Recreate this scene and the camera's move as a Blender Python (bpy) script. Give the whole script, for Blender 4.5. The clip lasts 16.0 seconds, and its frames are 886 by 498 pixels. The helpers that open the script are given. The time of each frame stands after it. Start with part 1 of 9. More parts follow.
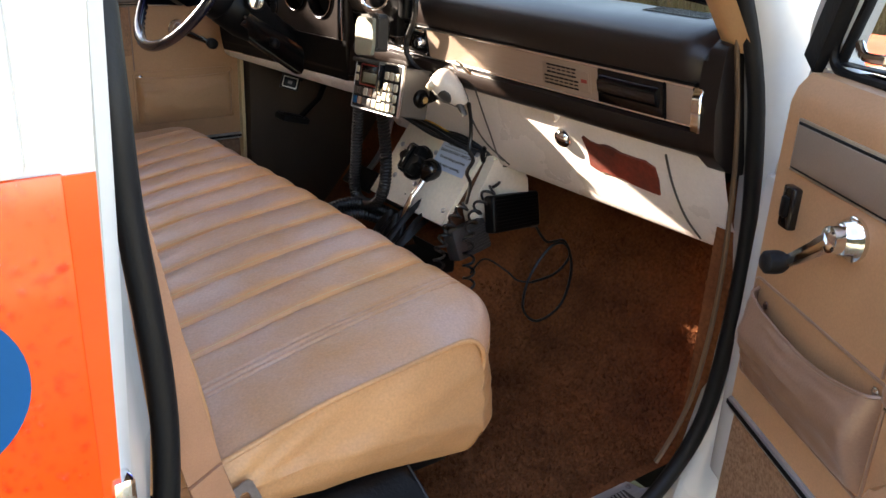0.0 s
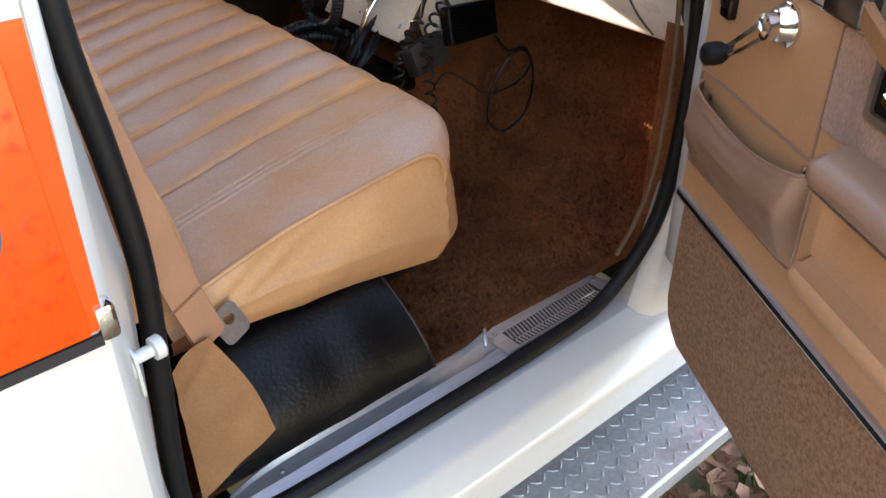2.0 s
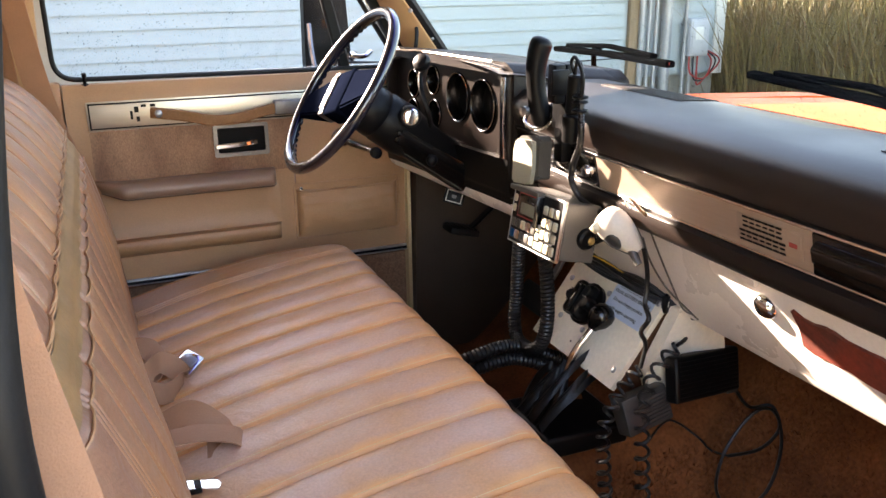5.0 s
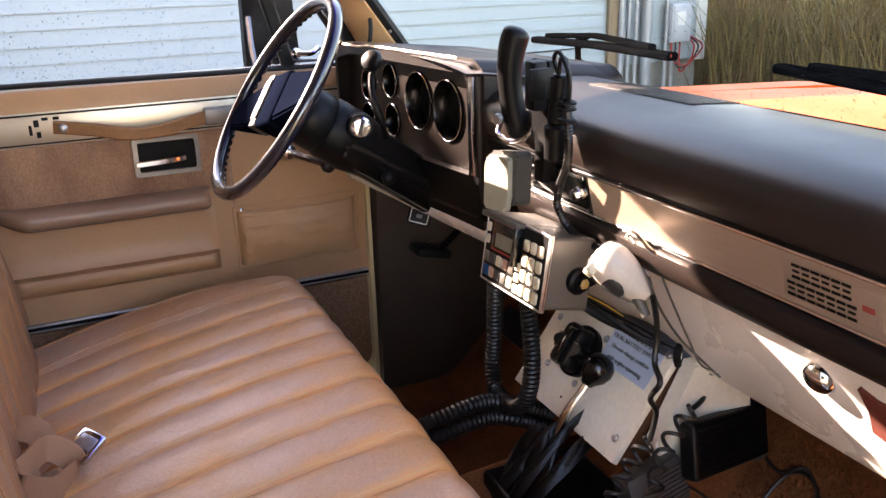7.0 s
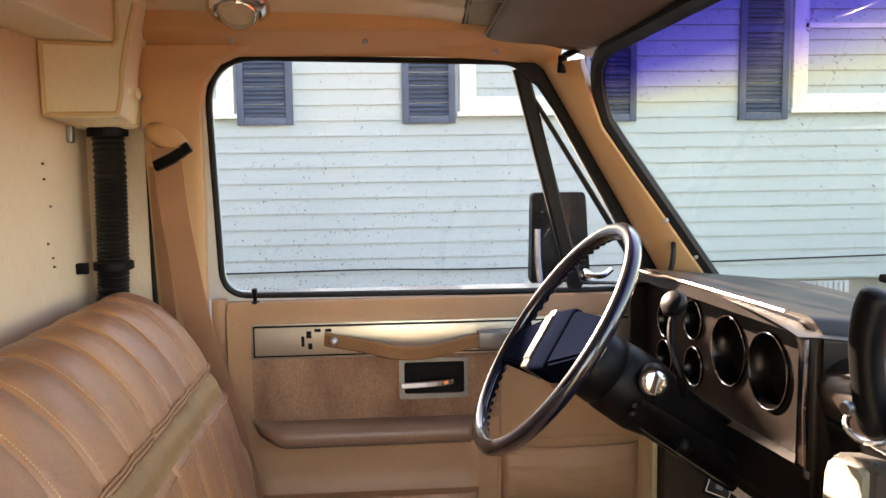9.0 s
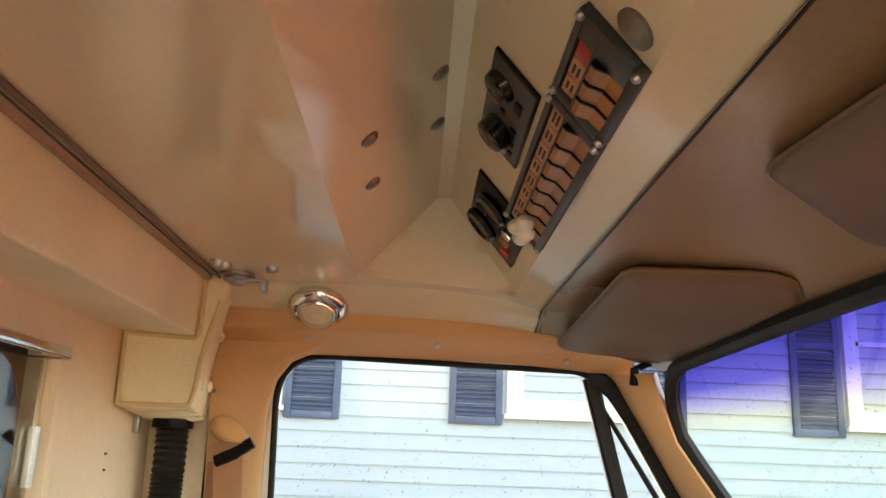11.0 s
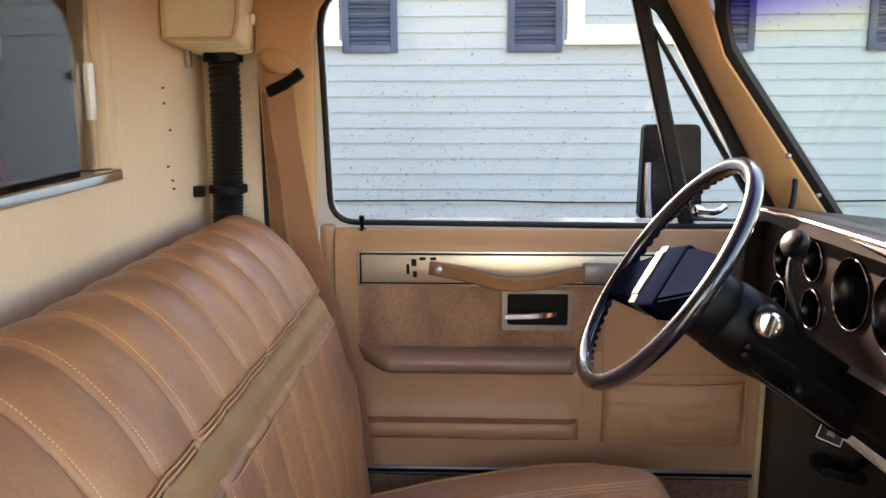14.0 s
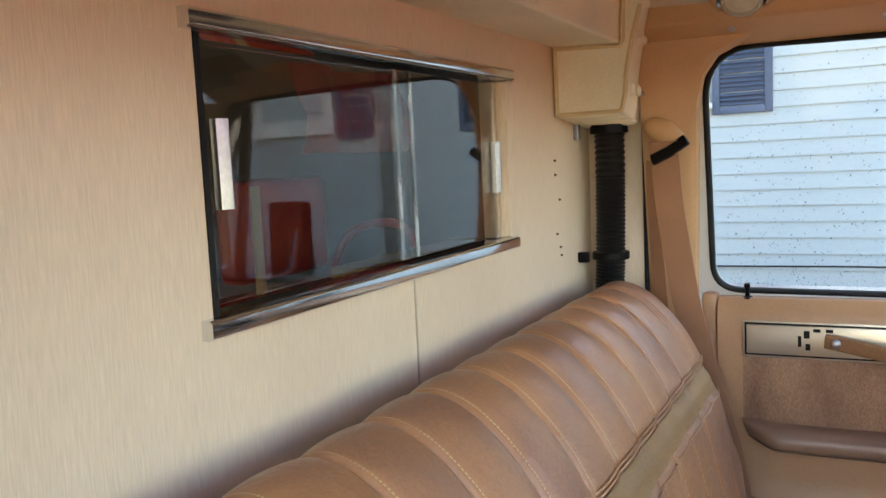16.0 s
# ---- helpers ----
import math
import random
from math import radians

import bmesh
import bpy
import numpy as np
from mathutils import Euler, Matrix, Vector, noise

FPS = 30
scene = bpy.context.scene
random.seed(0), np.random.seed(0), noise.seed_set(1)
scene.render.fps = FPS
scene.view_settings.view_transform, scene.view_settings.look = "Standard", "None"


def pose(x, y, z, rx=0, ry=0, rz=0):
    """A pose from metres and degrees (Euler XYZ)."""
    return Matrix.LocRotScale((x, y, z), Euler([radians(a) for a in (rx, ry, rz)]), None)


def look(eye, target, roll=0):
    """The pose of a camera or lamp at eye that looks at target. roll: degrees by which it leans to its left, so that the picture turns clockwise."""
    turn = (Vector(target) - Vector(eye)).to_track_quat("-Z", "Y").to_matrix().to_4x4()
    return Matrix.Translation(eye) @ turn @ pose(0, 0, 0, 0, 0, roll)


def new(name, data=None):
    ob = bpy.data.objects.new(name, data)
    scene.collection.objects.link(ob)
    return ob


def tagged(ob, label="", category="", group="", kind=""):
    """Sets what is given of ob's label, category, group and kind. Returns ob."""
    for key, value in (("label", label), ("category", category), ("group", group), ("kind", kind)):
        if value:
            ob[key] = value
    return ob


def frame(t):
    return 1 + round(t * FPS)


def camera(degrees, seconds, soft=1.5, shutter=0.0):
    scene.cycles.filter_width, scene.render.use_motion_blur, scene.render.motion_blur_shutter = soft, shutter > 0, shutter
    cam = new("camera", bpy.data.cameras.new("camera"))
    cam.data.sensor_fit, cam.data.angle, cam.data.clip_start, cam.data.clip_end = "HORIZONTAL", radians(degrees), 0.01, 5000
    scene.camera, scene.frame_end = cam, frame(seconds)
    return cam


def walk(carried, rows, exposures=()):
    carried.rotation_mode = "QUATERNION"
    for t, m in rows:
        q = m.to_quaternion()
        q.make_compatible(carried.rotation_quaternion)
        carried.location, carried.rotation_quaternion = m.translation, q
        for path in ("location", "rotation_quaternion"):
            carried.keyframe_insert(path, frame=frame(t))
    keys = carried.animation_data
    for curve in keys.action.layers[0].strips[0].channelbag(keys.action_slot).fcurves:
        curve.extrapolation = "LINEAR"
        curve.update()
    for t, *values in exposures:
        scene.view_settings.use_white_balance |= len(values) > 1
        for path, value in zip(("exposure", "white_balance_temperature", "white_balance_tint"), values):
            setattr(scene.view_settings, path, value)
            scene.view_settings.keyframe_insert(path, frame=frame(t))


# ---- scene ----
cam = camera(55.6, 16.0)
PATH = [
    (0, (0.029, -1.583, 1.759), (1.167, -0.116, 1.016), 2.7),
    (0.5, (-0.009, -1.644, 1.769), (1.127, -0.246, 0.9), 0.8),
    (1, (0.004, -1.675, 1.781), (1.092, -0.367, 0.729), -0.9),
    (1.5, (0.007, -1.654, 1.767), (1.049, -0.398, 0.611), -1.3),
    (2, (0.033, -1.636, 1.775), (1.08, -0.356, 0.652), -1.3),
    (2.5, (0.099, -1.628, 1.787), (1.163, -0.261, 0.788), -1.0),
    (3, (0.141, -1.6, 1.798), (1.16, -0.123, 0.915), -0.9),
    (3.5, (0.162, -1.511, 1.81), (1.169, 0.019, 1.008), -1.3),
    (4, (0.173, -1.439, 1.823), (1.157, 0.14, 1.088), -1.3),
    (4.5, (0.232, -1.384, 1.834), (1.057, 0.316, 1.179), -0.2),
    (4.7, (0.264, -1.365, 1.835), (1.007, 0.386, 1.216), 0.1),
    (6.8, (0.457, -1.12, 1.818), (1.137, 0.65, 1.18), -1.9),
    (7, (0.467, -1.063, 1.814), (1.221, 0.674, 1.169), -1.8),
    (7.5, (0.493, -0.959, 1.809), (1.344, 0.726, 1.15), -1.2),
    (8, (0.53, -0.904, 1.824), (1.247, 0.851, 1.186), -0.9),
    (8.5, (0.554, -0.837, 1.847), (0.952, 1.057, 1.341), -1.3),
    (9, (0.543, -0.809, 1.874), (0.686, 1.173, 1.653), -0.8),
    (9.5, (0.535, -0.81, 1.895), (0.583, 1.187, 1.989), 0.1),
    (10, (0.522, -0.827, 1.902), (0.549, 1.137, 2.282), 0.8),
    (10.2, (0.514, -0.814, 1.896), (0.543, 1.128, 2.375), 1.2),
    (12.3, (0.479, -0.777, 1.885), (0.501, 1.181, 2.291), 3.2),
    (12.5, (0.488, -0.777, 1.885), (0.46, 1.205, 2.149), 2.6),
    (13, (0.521, -0.777, 1.876), (0.431, 1.219, 1.787), 1.2),
    (13.5, (0.53, -0.785, 1.869), (0.463, 1.189, 1.555), 0.2),
    (14, (0.528, -0.799, 1.871), (0.437, 1.162, 1.491), -0.2),
    (14.5, (0.531, -0.811, 1.875), (0.266, 1.137, 1.509), -0.8),
    (15, (0.529, -0.826, 1.879), (-0.023, 1.073, 1.576), -1.6),
    (15.5, (0.513, -0.831, 1.881), (-0.277, 0.992, 1.657), -2.7),
    (16, (0.493, -0.83, 1.879), (-0.407, 0.944, 1.671), -2.8),
]
walk(cam, [(t, look(eye, target, roll)) for t, eye, target, roll in PATH], [(0, 3.22, 7350, 19), (0.5, 3.36, 7250, 18), (1, 3.4, 7350, 18), (1.5, 3.26, 7600, 21), (2.5, 3.32, 7750, 22), (3, 3.45, 7800, 19), (3.5, 3.55, 7950, 22), (4, 3.62, 7950, 23), (4.5, 3.65, 7750, 23), (7, 3.6, 7750, 30), (8, 3.8, 7900, 30), (8.5, 3.74, 8500, 29), (9, 3.44, 8500, 25), (9.5, 3.48, 8250, 21), (10, 3.58, 8100, 18), (12.5, 4.0, 8100, 19), (13, 3.36, 7800, 22), (13.5, 3.22, 7750, 22), (14, 3.42, 8050, 24), (14.5, 3.56, 8250, 25), (15, 3.6, 8300, 22), (16, 3.48, 7150, 18)])

# ---- world, sun, exposure ----
SUN_TRAVEL = Vector((0.62, -1.0, -0.52))
to_sun = (-SUN_TRAVEL).normalized()
world = bpy.data.worlds.new("daylight")
scene.world = world
world.use_nodes = True
wn = world.node_tree
sky = wn.nodes.new("ShaderNodeTexSky")
sky.sky_type, sky.sun_disc = "NISHITA", False
sky.sun_elevation = math.asin(to_sun.z)
sky.sun_rotation = math.atan2(to_sun.x, to_sun.y)
wn.nodes["Background"].inputs["Strength"].default_value = 0.15
wn.links.new(sky.outputs[0], wn.nodes["Background"].inputs["Color"])
sun = new("sun", bpy.data.lights.new("sun", "SUN"))
sun.data.energy, sun.data.angle, sun.data.color = 4.6, radians(0.5), (1.0, 0.93, 0.82)
sun.rotation_mode = "QUATERNION"
sun.rotation_quaternion = SUN_TRAVEL.to_track_quat("-Z", "Y")


# ---- materials ----
def lin(r, g, b):
    return tuple(((c / 255) / 12.92 if c / 255 <= 0.04045 else ((c / 255 + 0.055) / 1.055) ** 2.4) for c in (r, g, b))


def material(name, base, rough=0.5, metal=0.0, var=0.18, scale=6.0, bump=0.15, grain=180.0, coat=0.0, stretch=(1, 1, 1), other=None, rvar=0.12, spec=0.5):
    """Principled surface with large stains and fine grain; other: the colour that the stains turn to."""
    m = bpy.data.materials.new(name)
    m.use_nodes = True
    t, n = m.node_tree, m.node_tree.nodes
    p = n["Principled BSDF"]
    p.inputs["Metallic"].default_value, p.inputs["Coat Weight"].default_value = metal, coat
    p.inputs["Specular IOR Level"].default_value = spec
    tc, mp = n.new("ShaderNodeTexCoord"), n.new("ShaderNodeMapping")
    mp.inputs["Scale"].default_value = stretch
    t.links.new(tc.outputs["Object"], mp.inputs[0])
    big, fine = n.new("ShaderNodeTexNoise"), n.new("ShaderNodeTexNoise")
    big.inputs["Scale"].default_value, big.inputs["Detail"].default_value = scale, 6
    fine.inputs["Scale"].default_value, fine.inputs["Detail"].default_value = grain, 3
    for x in (big, fine):
        t.links.new(mp.outputs[0], x.inputs["Vector"])
    ramp = n.new("ShaderNodeMapRange")
    ramp.inputs["From Min"].default_value, ramp.inputs["From Max"].default_value = 0.35, 0.68
    t.links.new(big.outputs["Fac"], ramp.inputs["Value"])
    mix = n.new("ShaderNodeMix")
    mix.data_type = "RGBA"
    dark = other or tuple(c * (1 - var * 1.6) for c in base)
    mix.inputs["A"].default_value, mix.inputs["B"].default_value = (*base, 1), (*dark, 1)
    t.links.new(ramp.outputs[0], mix.inputs["Factor"])
    mul = n.new("ShaderNodeMix")
    mul.data_type, mul.blend_type = "RGBA", "MULTIPLY"
    mul.inputs["Factor"].default_value = min(1.0, var * 2.2)
    t.links.new(mix.outputs["Result"], mul.inputs["A"])
    t.links.new(fine.outputs["Fac"], mul.inputs["B"])
    bright = n.new("ShaderNodeMix")
    bright.data_type, bright.blend_type = "RGBA", "MULTIPLY"
    bright.inputs["Factor"].default_value = 1.0
    k = 1 + var * 1.0
    bright.inputs["B"].default_value = (k, k, k, 1)
    t.links.new(mul.outputs["Result"], bright.inputs["A"])
    t.links.new(bright.outputs["Result"], p.inputs["Base Color"])
    rr = n.new("ShaderNodeMapRange")
    rr.inputs["To Min"].default_value, rr.inputs["To Max"].default_value = max(0.02, rough - rvar), min(1.0, rough + rvar)
    t.links.new(big.outputs["Fac"], rr.inputs["Value"])
    t.links.new(rr.outputs[0], p.inputs["Roughness"])
    if bump:
        b = n.new("ShaderNodeBump")
        b.inputs["Strength"].default_value, b.inputs["Distance"].default_value = bump, 0.002
        t.links.new(fine.outputs["Fac"], b.inputs["Height"])
        t.links.new(b.outputs[0], p.inputs["Normal"])
    return m


def seam_vinyl(name, top, worn, pitch, axis=1, share=0.62):
    """Pleated vinyl: browned on the pleats, paler along the seams."""
    m = material(name, top, 0.36, 0, 0.16, 5.0, 0.22, 260.0, 0.0, other=tuple(c * 0.80 for c in worn))
    t, n = m.node_tree, m.node_tree.nodes
    p = n["Principled BSDF"]
    src = p.inputs["Base Color"].links[0].from_socket
    tc, sep = n.new("ShaderNodeTexCoord"), n.new("ShaderNodeSeparateXYZ")
    t.links.new(tc.outputs["Object"], sep.inputs[0])
    wob = n.new("ShaderNodeTexNoise")
    wob.inputs["Scale"].default_value = 14.0
    t.links.new(tc.outputs["Object"], wob.inputs["Vector"])
    d = n.new("ShaderNodeMath")
    d.operation, d.inputs[1].default_value = "DIVIDE", pitch
    t.links.new(sep.outputs[axis], d.inputs[0])
    f = n.new("ShaderNodeMath")
    f.operation = "FRACT"
    t.links.new(d.outputs[0], f.inputs[0])
    c = n.new("ShaderNodeMath")
    c.operation, c.inputs[1].default_value = "PINGPONG", 0.5
    t.links.new(f.outputs[0], c.inputs[0])
    a = n.new("ShaderNodeMath")
    a.operation = "MULTIPLY_ADD"
    a.inputs[1].default_value, a.inputs[2].default_value = 0.5, -0.25
    t.links.new(wob.outputs["Fac"], a.inputs[0])
    s = n.new("ShaderNodeMath")
    s.operation = "ADD"
    t.links.new(c.outputs[0], s.inputs[0])
    t.links.new(a.outputs[0], s.inputs[1])
    mr = n.new("ShaderNodeMapRange")
    mr.inputs["From Min"].default_value, mr.inputs["From Max"].default_value = 0.0, 0.22
    mr.inputs["To Min"].default_value, mr.inputs["To Max"].default_value = share, 0.0
    t.links.new(s.outputs[0], mr.inputs["Value"])
    mix = n.new("ShaderNodeMix")
    mix.data_type = "RGBA"
    mix.inputs["B"].default_value = (*worn, 1)
    ab, lt, mk = n.new("ShaderNodeMath"), n.new("ShaderNodeMath"), n.new("ShaderNodeMath")
    ab.operation, lt.operation, mk.operation = "ABSOLUTE", "LESS_THAN", "MULTIPLY"
    lt.inputs[1].default_value = 0.535
    t.links.new(sep.outputs[axis], ab.inputs[0])
    t.links.new(ab.outputs[0], lt.inputs[0])
    t.links.new(lt.outputs[0], mk.inputs[0])
    t.links.new(mr.outputs[0], mk.inputs[1])
    t.links.new(mk.outputs[0], mix.inputs["Factor"])
    t.links.new(src, mix.inputs["A"])
    t.links.new(mix.outputs["Result"], p.inputs["Base Color"])
    crease = n.new("ShaderNodeTexNoise")
    crease.inputs["Scale"].default_value, crease.inputs["Detail"].default_value, crease.inputs["Distortion"].default_value = 30.0, 5.0, 0.7
    t.links.new(tc.outputs["Object"], crease.inputs["Vector"])
    cr = n.new("ShaderNodeBump")
    cr.inputs["Strength"].default_value, cr.inputs["Distance"].default_value = 0.32, 0.010
    t.links.new(crease.outputs["Fac"], cr.inputs["Height"])
    grain = p.inputs["Normal"].links[0].from_node
    t.links.new(cr.outputs[0], grain.inputs["Normal"])
    return m


def pane_material(name, tint=(0.93, 0.96, 0.95), gloss=1.0, band=None, rough=0.0, ior=1.45, smear=0.0):
    """Sheet glass; band = (z0, z1, colour): the sun band that runs along its top."""
    m = bpy.data.materials.new(name)
    m.use_nodes = True
    t, n = m.node_tree, m.node_tree.nodes
    n.remove(n["Principled BSDF"])
    out = n["Material Output"]
    tr, gl, fr, mix = n.new("ShaderNodeBsdfTransparent"), n.new("ShaderNodeBsdfGlossy"), n.new("ShaderNodeLayerWeight"), n.new("ShaderNodeMixShader")
    tr.inputs["Color"].default_value, gl.inputs["Roughness"].default_value = (*tint, 1), rough
    fr.inputs["Blend"].default_value = 0.5
    f0 = ((ior - 1) / (ior + 1)) ** 2
    q = n.new("ShaderNodeMath")
    q.operation, q.inputs[1].default_value = "POWER", 5.0
    t.links.new(fr.outputs["Facing"], q.inputs[0])
    k = n.new("ShaderNodeMath")
    k.operation, k.use_clamp = "MULTIPLY_ADD", True
    k.inputs[1].default_value, k.inputs[2].default_value = (1 - f0) * gloss, f0 * gloss
    t.links.new(q.outputs[0], k.inputs[0])
    t.links.new(k.outputs[0], mix.inputs[0])
    t.links.new(tr.outputs[0], mix.inputs[1])
    t.links.new(gl.outputs[0], mix.inputs[2])
    last = mix
    if band:
        z0, z1, stops = band
        tc, sep, mr, rp = n.new("ShaderNodeTexCoord"), n.new("ShaderNodeSeparateXYZ"), n.new("ShaderNodeMapRange"), n.new("ShaderNodeValToRGB")
        t.links.new(tc.outputs["Object"], sep.inputs[0])
        mr.inputs["From Min"].default_value, mr.inputs["From Max"].default_value = z0, z1
        t.links.new(sep.outputs[2], mr.inputs["Value"])
        t.links.new(mr.outputs[0], rp.inputs[0])
        for i, (pos, colour) in enumerate(stops):
            e = rp.color_ramp.elements[i] if i < 2 else rp.color_ramp.elements.new(pos)
            e.position, e.color = pos, (*colour, 1)
        t.links.new(rp.outputs[0], tr.inputs["Color"])
    if smear:
        df, tc, nz, mr, m2 = n.new("ShaderNodeBsdfDiffuse"), n.new("ShaderNodeTexCoord"), n.new("ShaderNodeTexNoise"), n.new("ShaderNodeMapRange"), n.new("ShaderNodeMixShader")
        df.inputs["Color"].default_value = (0.8, 0.82, 0.82, 1)
        nz.inputs["Scale"].default_value, nz.inputs["Detail"].default_value = 9, 6
        t.links.new(tc.outputs["Object"], nz.inputs["Vector"])
        mr.inputs["From Min"].default_value, mr.inputs["From Max"].default_value = 0.45, 0.75
        mr.inputs["To Max"].default_value = smear
        t.links.new(nz.outputs["Fac"], mr.inputs["Value"])
        t.links.new(mr.outputs[0], m2.inputs[0])
        t.links.new(mix.outputs[0], m2.inputs[1])
        t.links.new(df.outputs[0], m2.inputs[2])
        last = m2
    t.links.new(last.outputs[0], out.inputs["Surface"])
    return m


TAN = lin(196, 150, 92)
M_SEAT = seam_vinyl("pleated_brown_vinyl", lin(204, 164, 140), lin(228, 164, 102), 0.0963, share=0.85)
# the cushion's vinyl again, with the backrest's shade put into its colour
M_BACK_SHADED = seam_vinyl("pleated_brown_vinyl_shaded", lin(152, 108, 84), lin(200, 142, 96), 0.0963, share=0.45)
M_SKIRT = material("tan_vinyl", lin(202, 150, 103), 0.45, 0, 0.16, 5, 0.2, 240)
M_DOOR = material("tan_door_vinyl", lin(188, 142, 102), 0.46, 0, 0.12, 4, 0.15, 320)
M_ARMREST = material("brown_armrest_vinyl", lin(150, 116, 94), 0.36, 0, 0.12, 5, 0.2, 300, spec=0.6)
M_SUEDE = material("tan_suede", lin(178, 134, 100), 0.9, 0, 0.34, 14, 0.25, 400, other=lin(138, 98, 72), stretch=(1, 1, 0.45))
M_SUEDE.node_tree.nodes["Principled BSDF"].inputs["Sheen Weight"].default_value = 0.5
M_TRIM = material("tan_painted_metal", lin(194, 150, 104), 0.5, 0, 0.08, 4, 0.08, 260)
M_KICK = material("brown_painted_kick_panel", lin(68, 52, 38), 0.6, 0, 0.16, 5, 0.1, 200)
M_CARPET = material("orange_brown_carpet", lin(142, 88, 53), 0.95, 0, 0.34, 5, 1.0, 130, other=lin(98, 58, 36), spec=0.1)
M_CARPET_DOOR = material("brown_felt_carpet", lin(156, 121, 94), 0.95, 0, 0.20, 170, 0.9, 300, other=lin(126, 95, 72), spec=0.1)
M_WALL = material("beige_wood_grain_laminate", lin(231, 210, 181), 0.42, 0, 0.15, 3, 0.25, 620, stretch=(1, 1, 0.06), other=lin(220, 195, 166))
M_HEADLINER = material("beige_gelcoat", lin(204, 193, 168), 0.13, 0, 0.06, 2, 0.02, 120, rvar=0.06)
M_BEAM = material("beige_vinyl_cover", lin(238, 227, 197), 0.45, 0, 0.10, 4, 0.15, 280)
M_PIPING = material("cream_piping", lin(214, 188, 140), 0.4, 0, 0.08, 6, 0.05, 200)
M_DASH = material("dark_brown_dash_vinyl", lin(34, 25, 21), 0.40, 0, 0.10, 5, 0.08, 420, spec=0.42)
M_DASH_FACE = material("brown_dash_plastic", lin(32, 25, 22), 0.36, 0, 0.10, 5, 0.12, 400, spec=0.22)
M_STRIP = material("taupe_brushed_strip", lin(178, 158, 140), 0.36, 0.55, 0.06, 8, 0.06, 300, stretch=(1, 0.05, 1))
M_DOORSTRIP = material("brushed_champagne_metal", lin(214, 200, 178), 0.34, 0.8, 0.06, 8, 0.05, 300, stretch=(0.05, 1, 1))
M_KNEE = material("white_painted_steel", lin(236, 227, 219), 0.3, 0, 0.07, 4, 0.05, 160, coat=0.2)
M_RUST = material("red_oxide_patch", lin(136, 52, 34), 0.7, 0, 0.3, 14, 0.4, 120, other=lin(92, 44, 32))
M_BLACK = material("black_plastic", lin(13, 13, 14), 0.4, 0, 0.15, 8, 0.08, 300, spec=0.14)
M_BLACKGLOSS = material("black_gloss_plastic", lin(14, 14, 15), 0.14, 0, 0.10, 8, 0.02, 200)
M_RUBBER = material("black_rubber", lin(14, 14, 15), 0.55, 0, 0.2, 10, 0.2, 200, spec=0.3)
M_BLACKVINYL = material("black_vinyl", lin(21, 21, 22), 0.32, 0, 0.2, 7, 0.5, 150)
M_CHROME = material("chrome", (0.78, 0.78, 0.78), 0.1, 1.0, 0.05, 10, 0.0, 100, rvar=0.06)
M_DARKCHROME = material("dark_chrome", (0.22, 0.22, 0.23), 0.2, 1.0, 0.1, 10, 0.0, 100)
M_ALU = material("worn_aluminium", (0.62, 0.62, 0.62), 0.32, 1.0, 0.14, 12, 0.08, 200)
M_WIPER = material("wet_black_wiper", lin(9, 10, 12), 0.7, 0, 0.2, 30, 0.3, 150, spec=0.0)
M_PEWTER = material("dull_pewter", (0.26, 0.24, 0.22), 0.38, 0.85, 0.14, 12, 0.08, 200)
M_STRAP = material("tan_leather", lin(158, 112, 74), 0.55, 0, 0.18, 8, 0.2, 200, spec=0.2)
M_BEZEL = material("dark_brown_bezel", lin(9, 8, 8), 0.22, 0, 0.1, 9, 0.02, 200, spec=0.25)
M_SILL = material("worn_sill_aluminium", (0.60, 0.60, 0.60), 0.36, 0.75, 0.2, 9, 0.06, 160, stretch=(0.1, 1, 1))
M_PLATE = material("diamond_plate_aluminium", (0.50, 0.49, 0.47), 0.42, 0.45, 0.22, 7, 0.1, 120)
M_STEEL = material("zinc_steel", (0.5, 0.5, 0.52), 0.36, 1.0, 0.2, 15, 0.1, 150)
M_WHITE = material("white_vehicle_paint", lin(196, 195, 189), 0.22, 0, 0.04, 3, 0.01, 60, coat=0.5)
M_ORANGE = material("orange_vehicle_paint", lin(240, 92, 24), 0.42, 0, 0.06, 3, 0.01, 60, spec=0.06)
M_STRIPE = material("glossy_orange_stripe", lin(238, 78, 22), 0.12, 0, 0.06, 3, 0.01, 60, spec=0.5)
M_BLUE = material("blue_decal", lin(7, 74, 122), 0.4, 0, 0.06, 4, 0.01, 60, spec=0.12)
M_GREY = material("grey_plastic", lin(84, 80, 74), 0.42, 0, 0.12, 8, 0.2, 320)
M_GREYDARK = material("dark_grey_plastic", lin(70, 68, 64), 0.45, 0, 0.12, 8, 0.2, 320)
M_KEYCAP = material("cream_keys", lin(208, 199, 172), 0.4, 0, 0.12, 30, 0.02, 100)
M_MIC = material("cream_microphone_plastic", lin(214, 204, 190), 0.35, 0, 0.08, 9, 0.05, 200)
M_BOX = material("cream_painted_board", lin(238, 230, 210), 0.45, 0, 0.10, 6, 0.08, 120)
M_WOODEDGE = material("brown_plywood_edge", lin(104, 62, 34), 0.6, 0, 0.3, 10, 0.2, 80, stretch=(1, 0.2, 1))
M_LABEL = material("pale_blue_label", lin(186, 206, 226), 0.4, 0, 0.05, 12, 0.0, 100)
M_INK = material("black_ink", lin(24, 24, 28), 0.6, 0, 0.05, 5, 0.0, 100)
M_SLATE = material("dark_slate_plastic", lin(50, 50, 50), 0.45, 0, 0.12, 9, 0.08, 200)
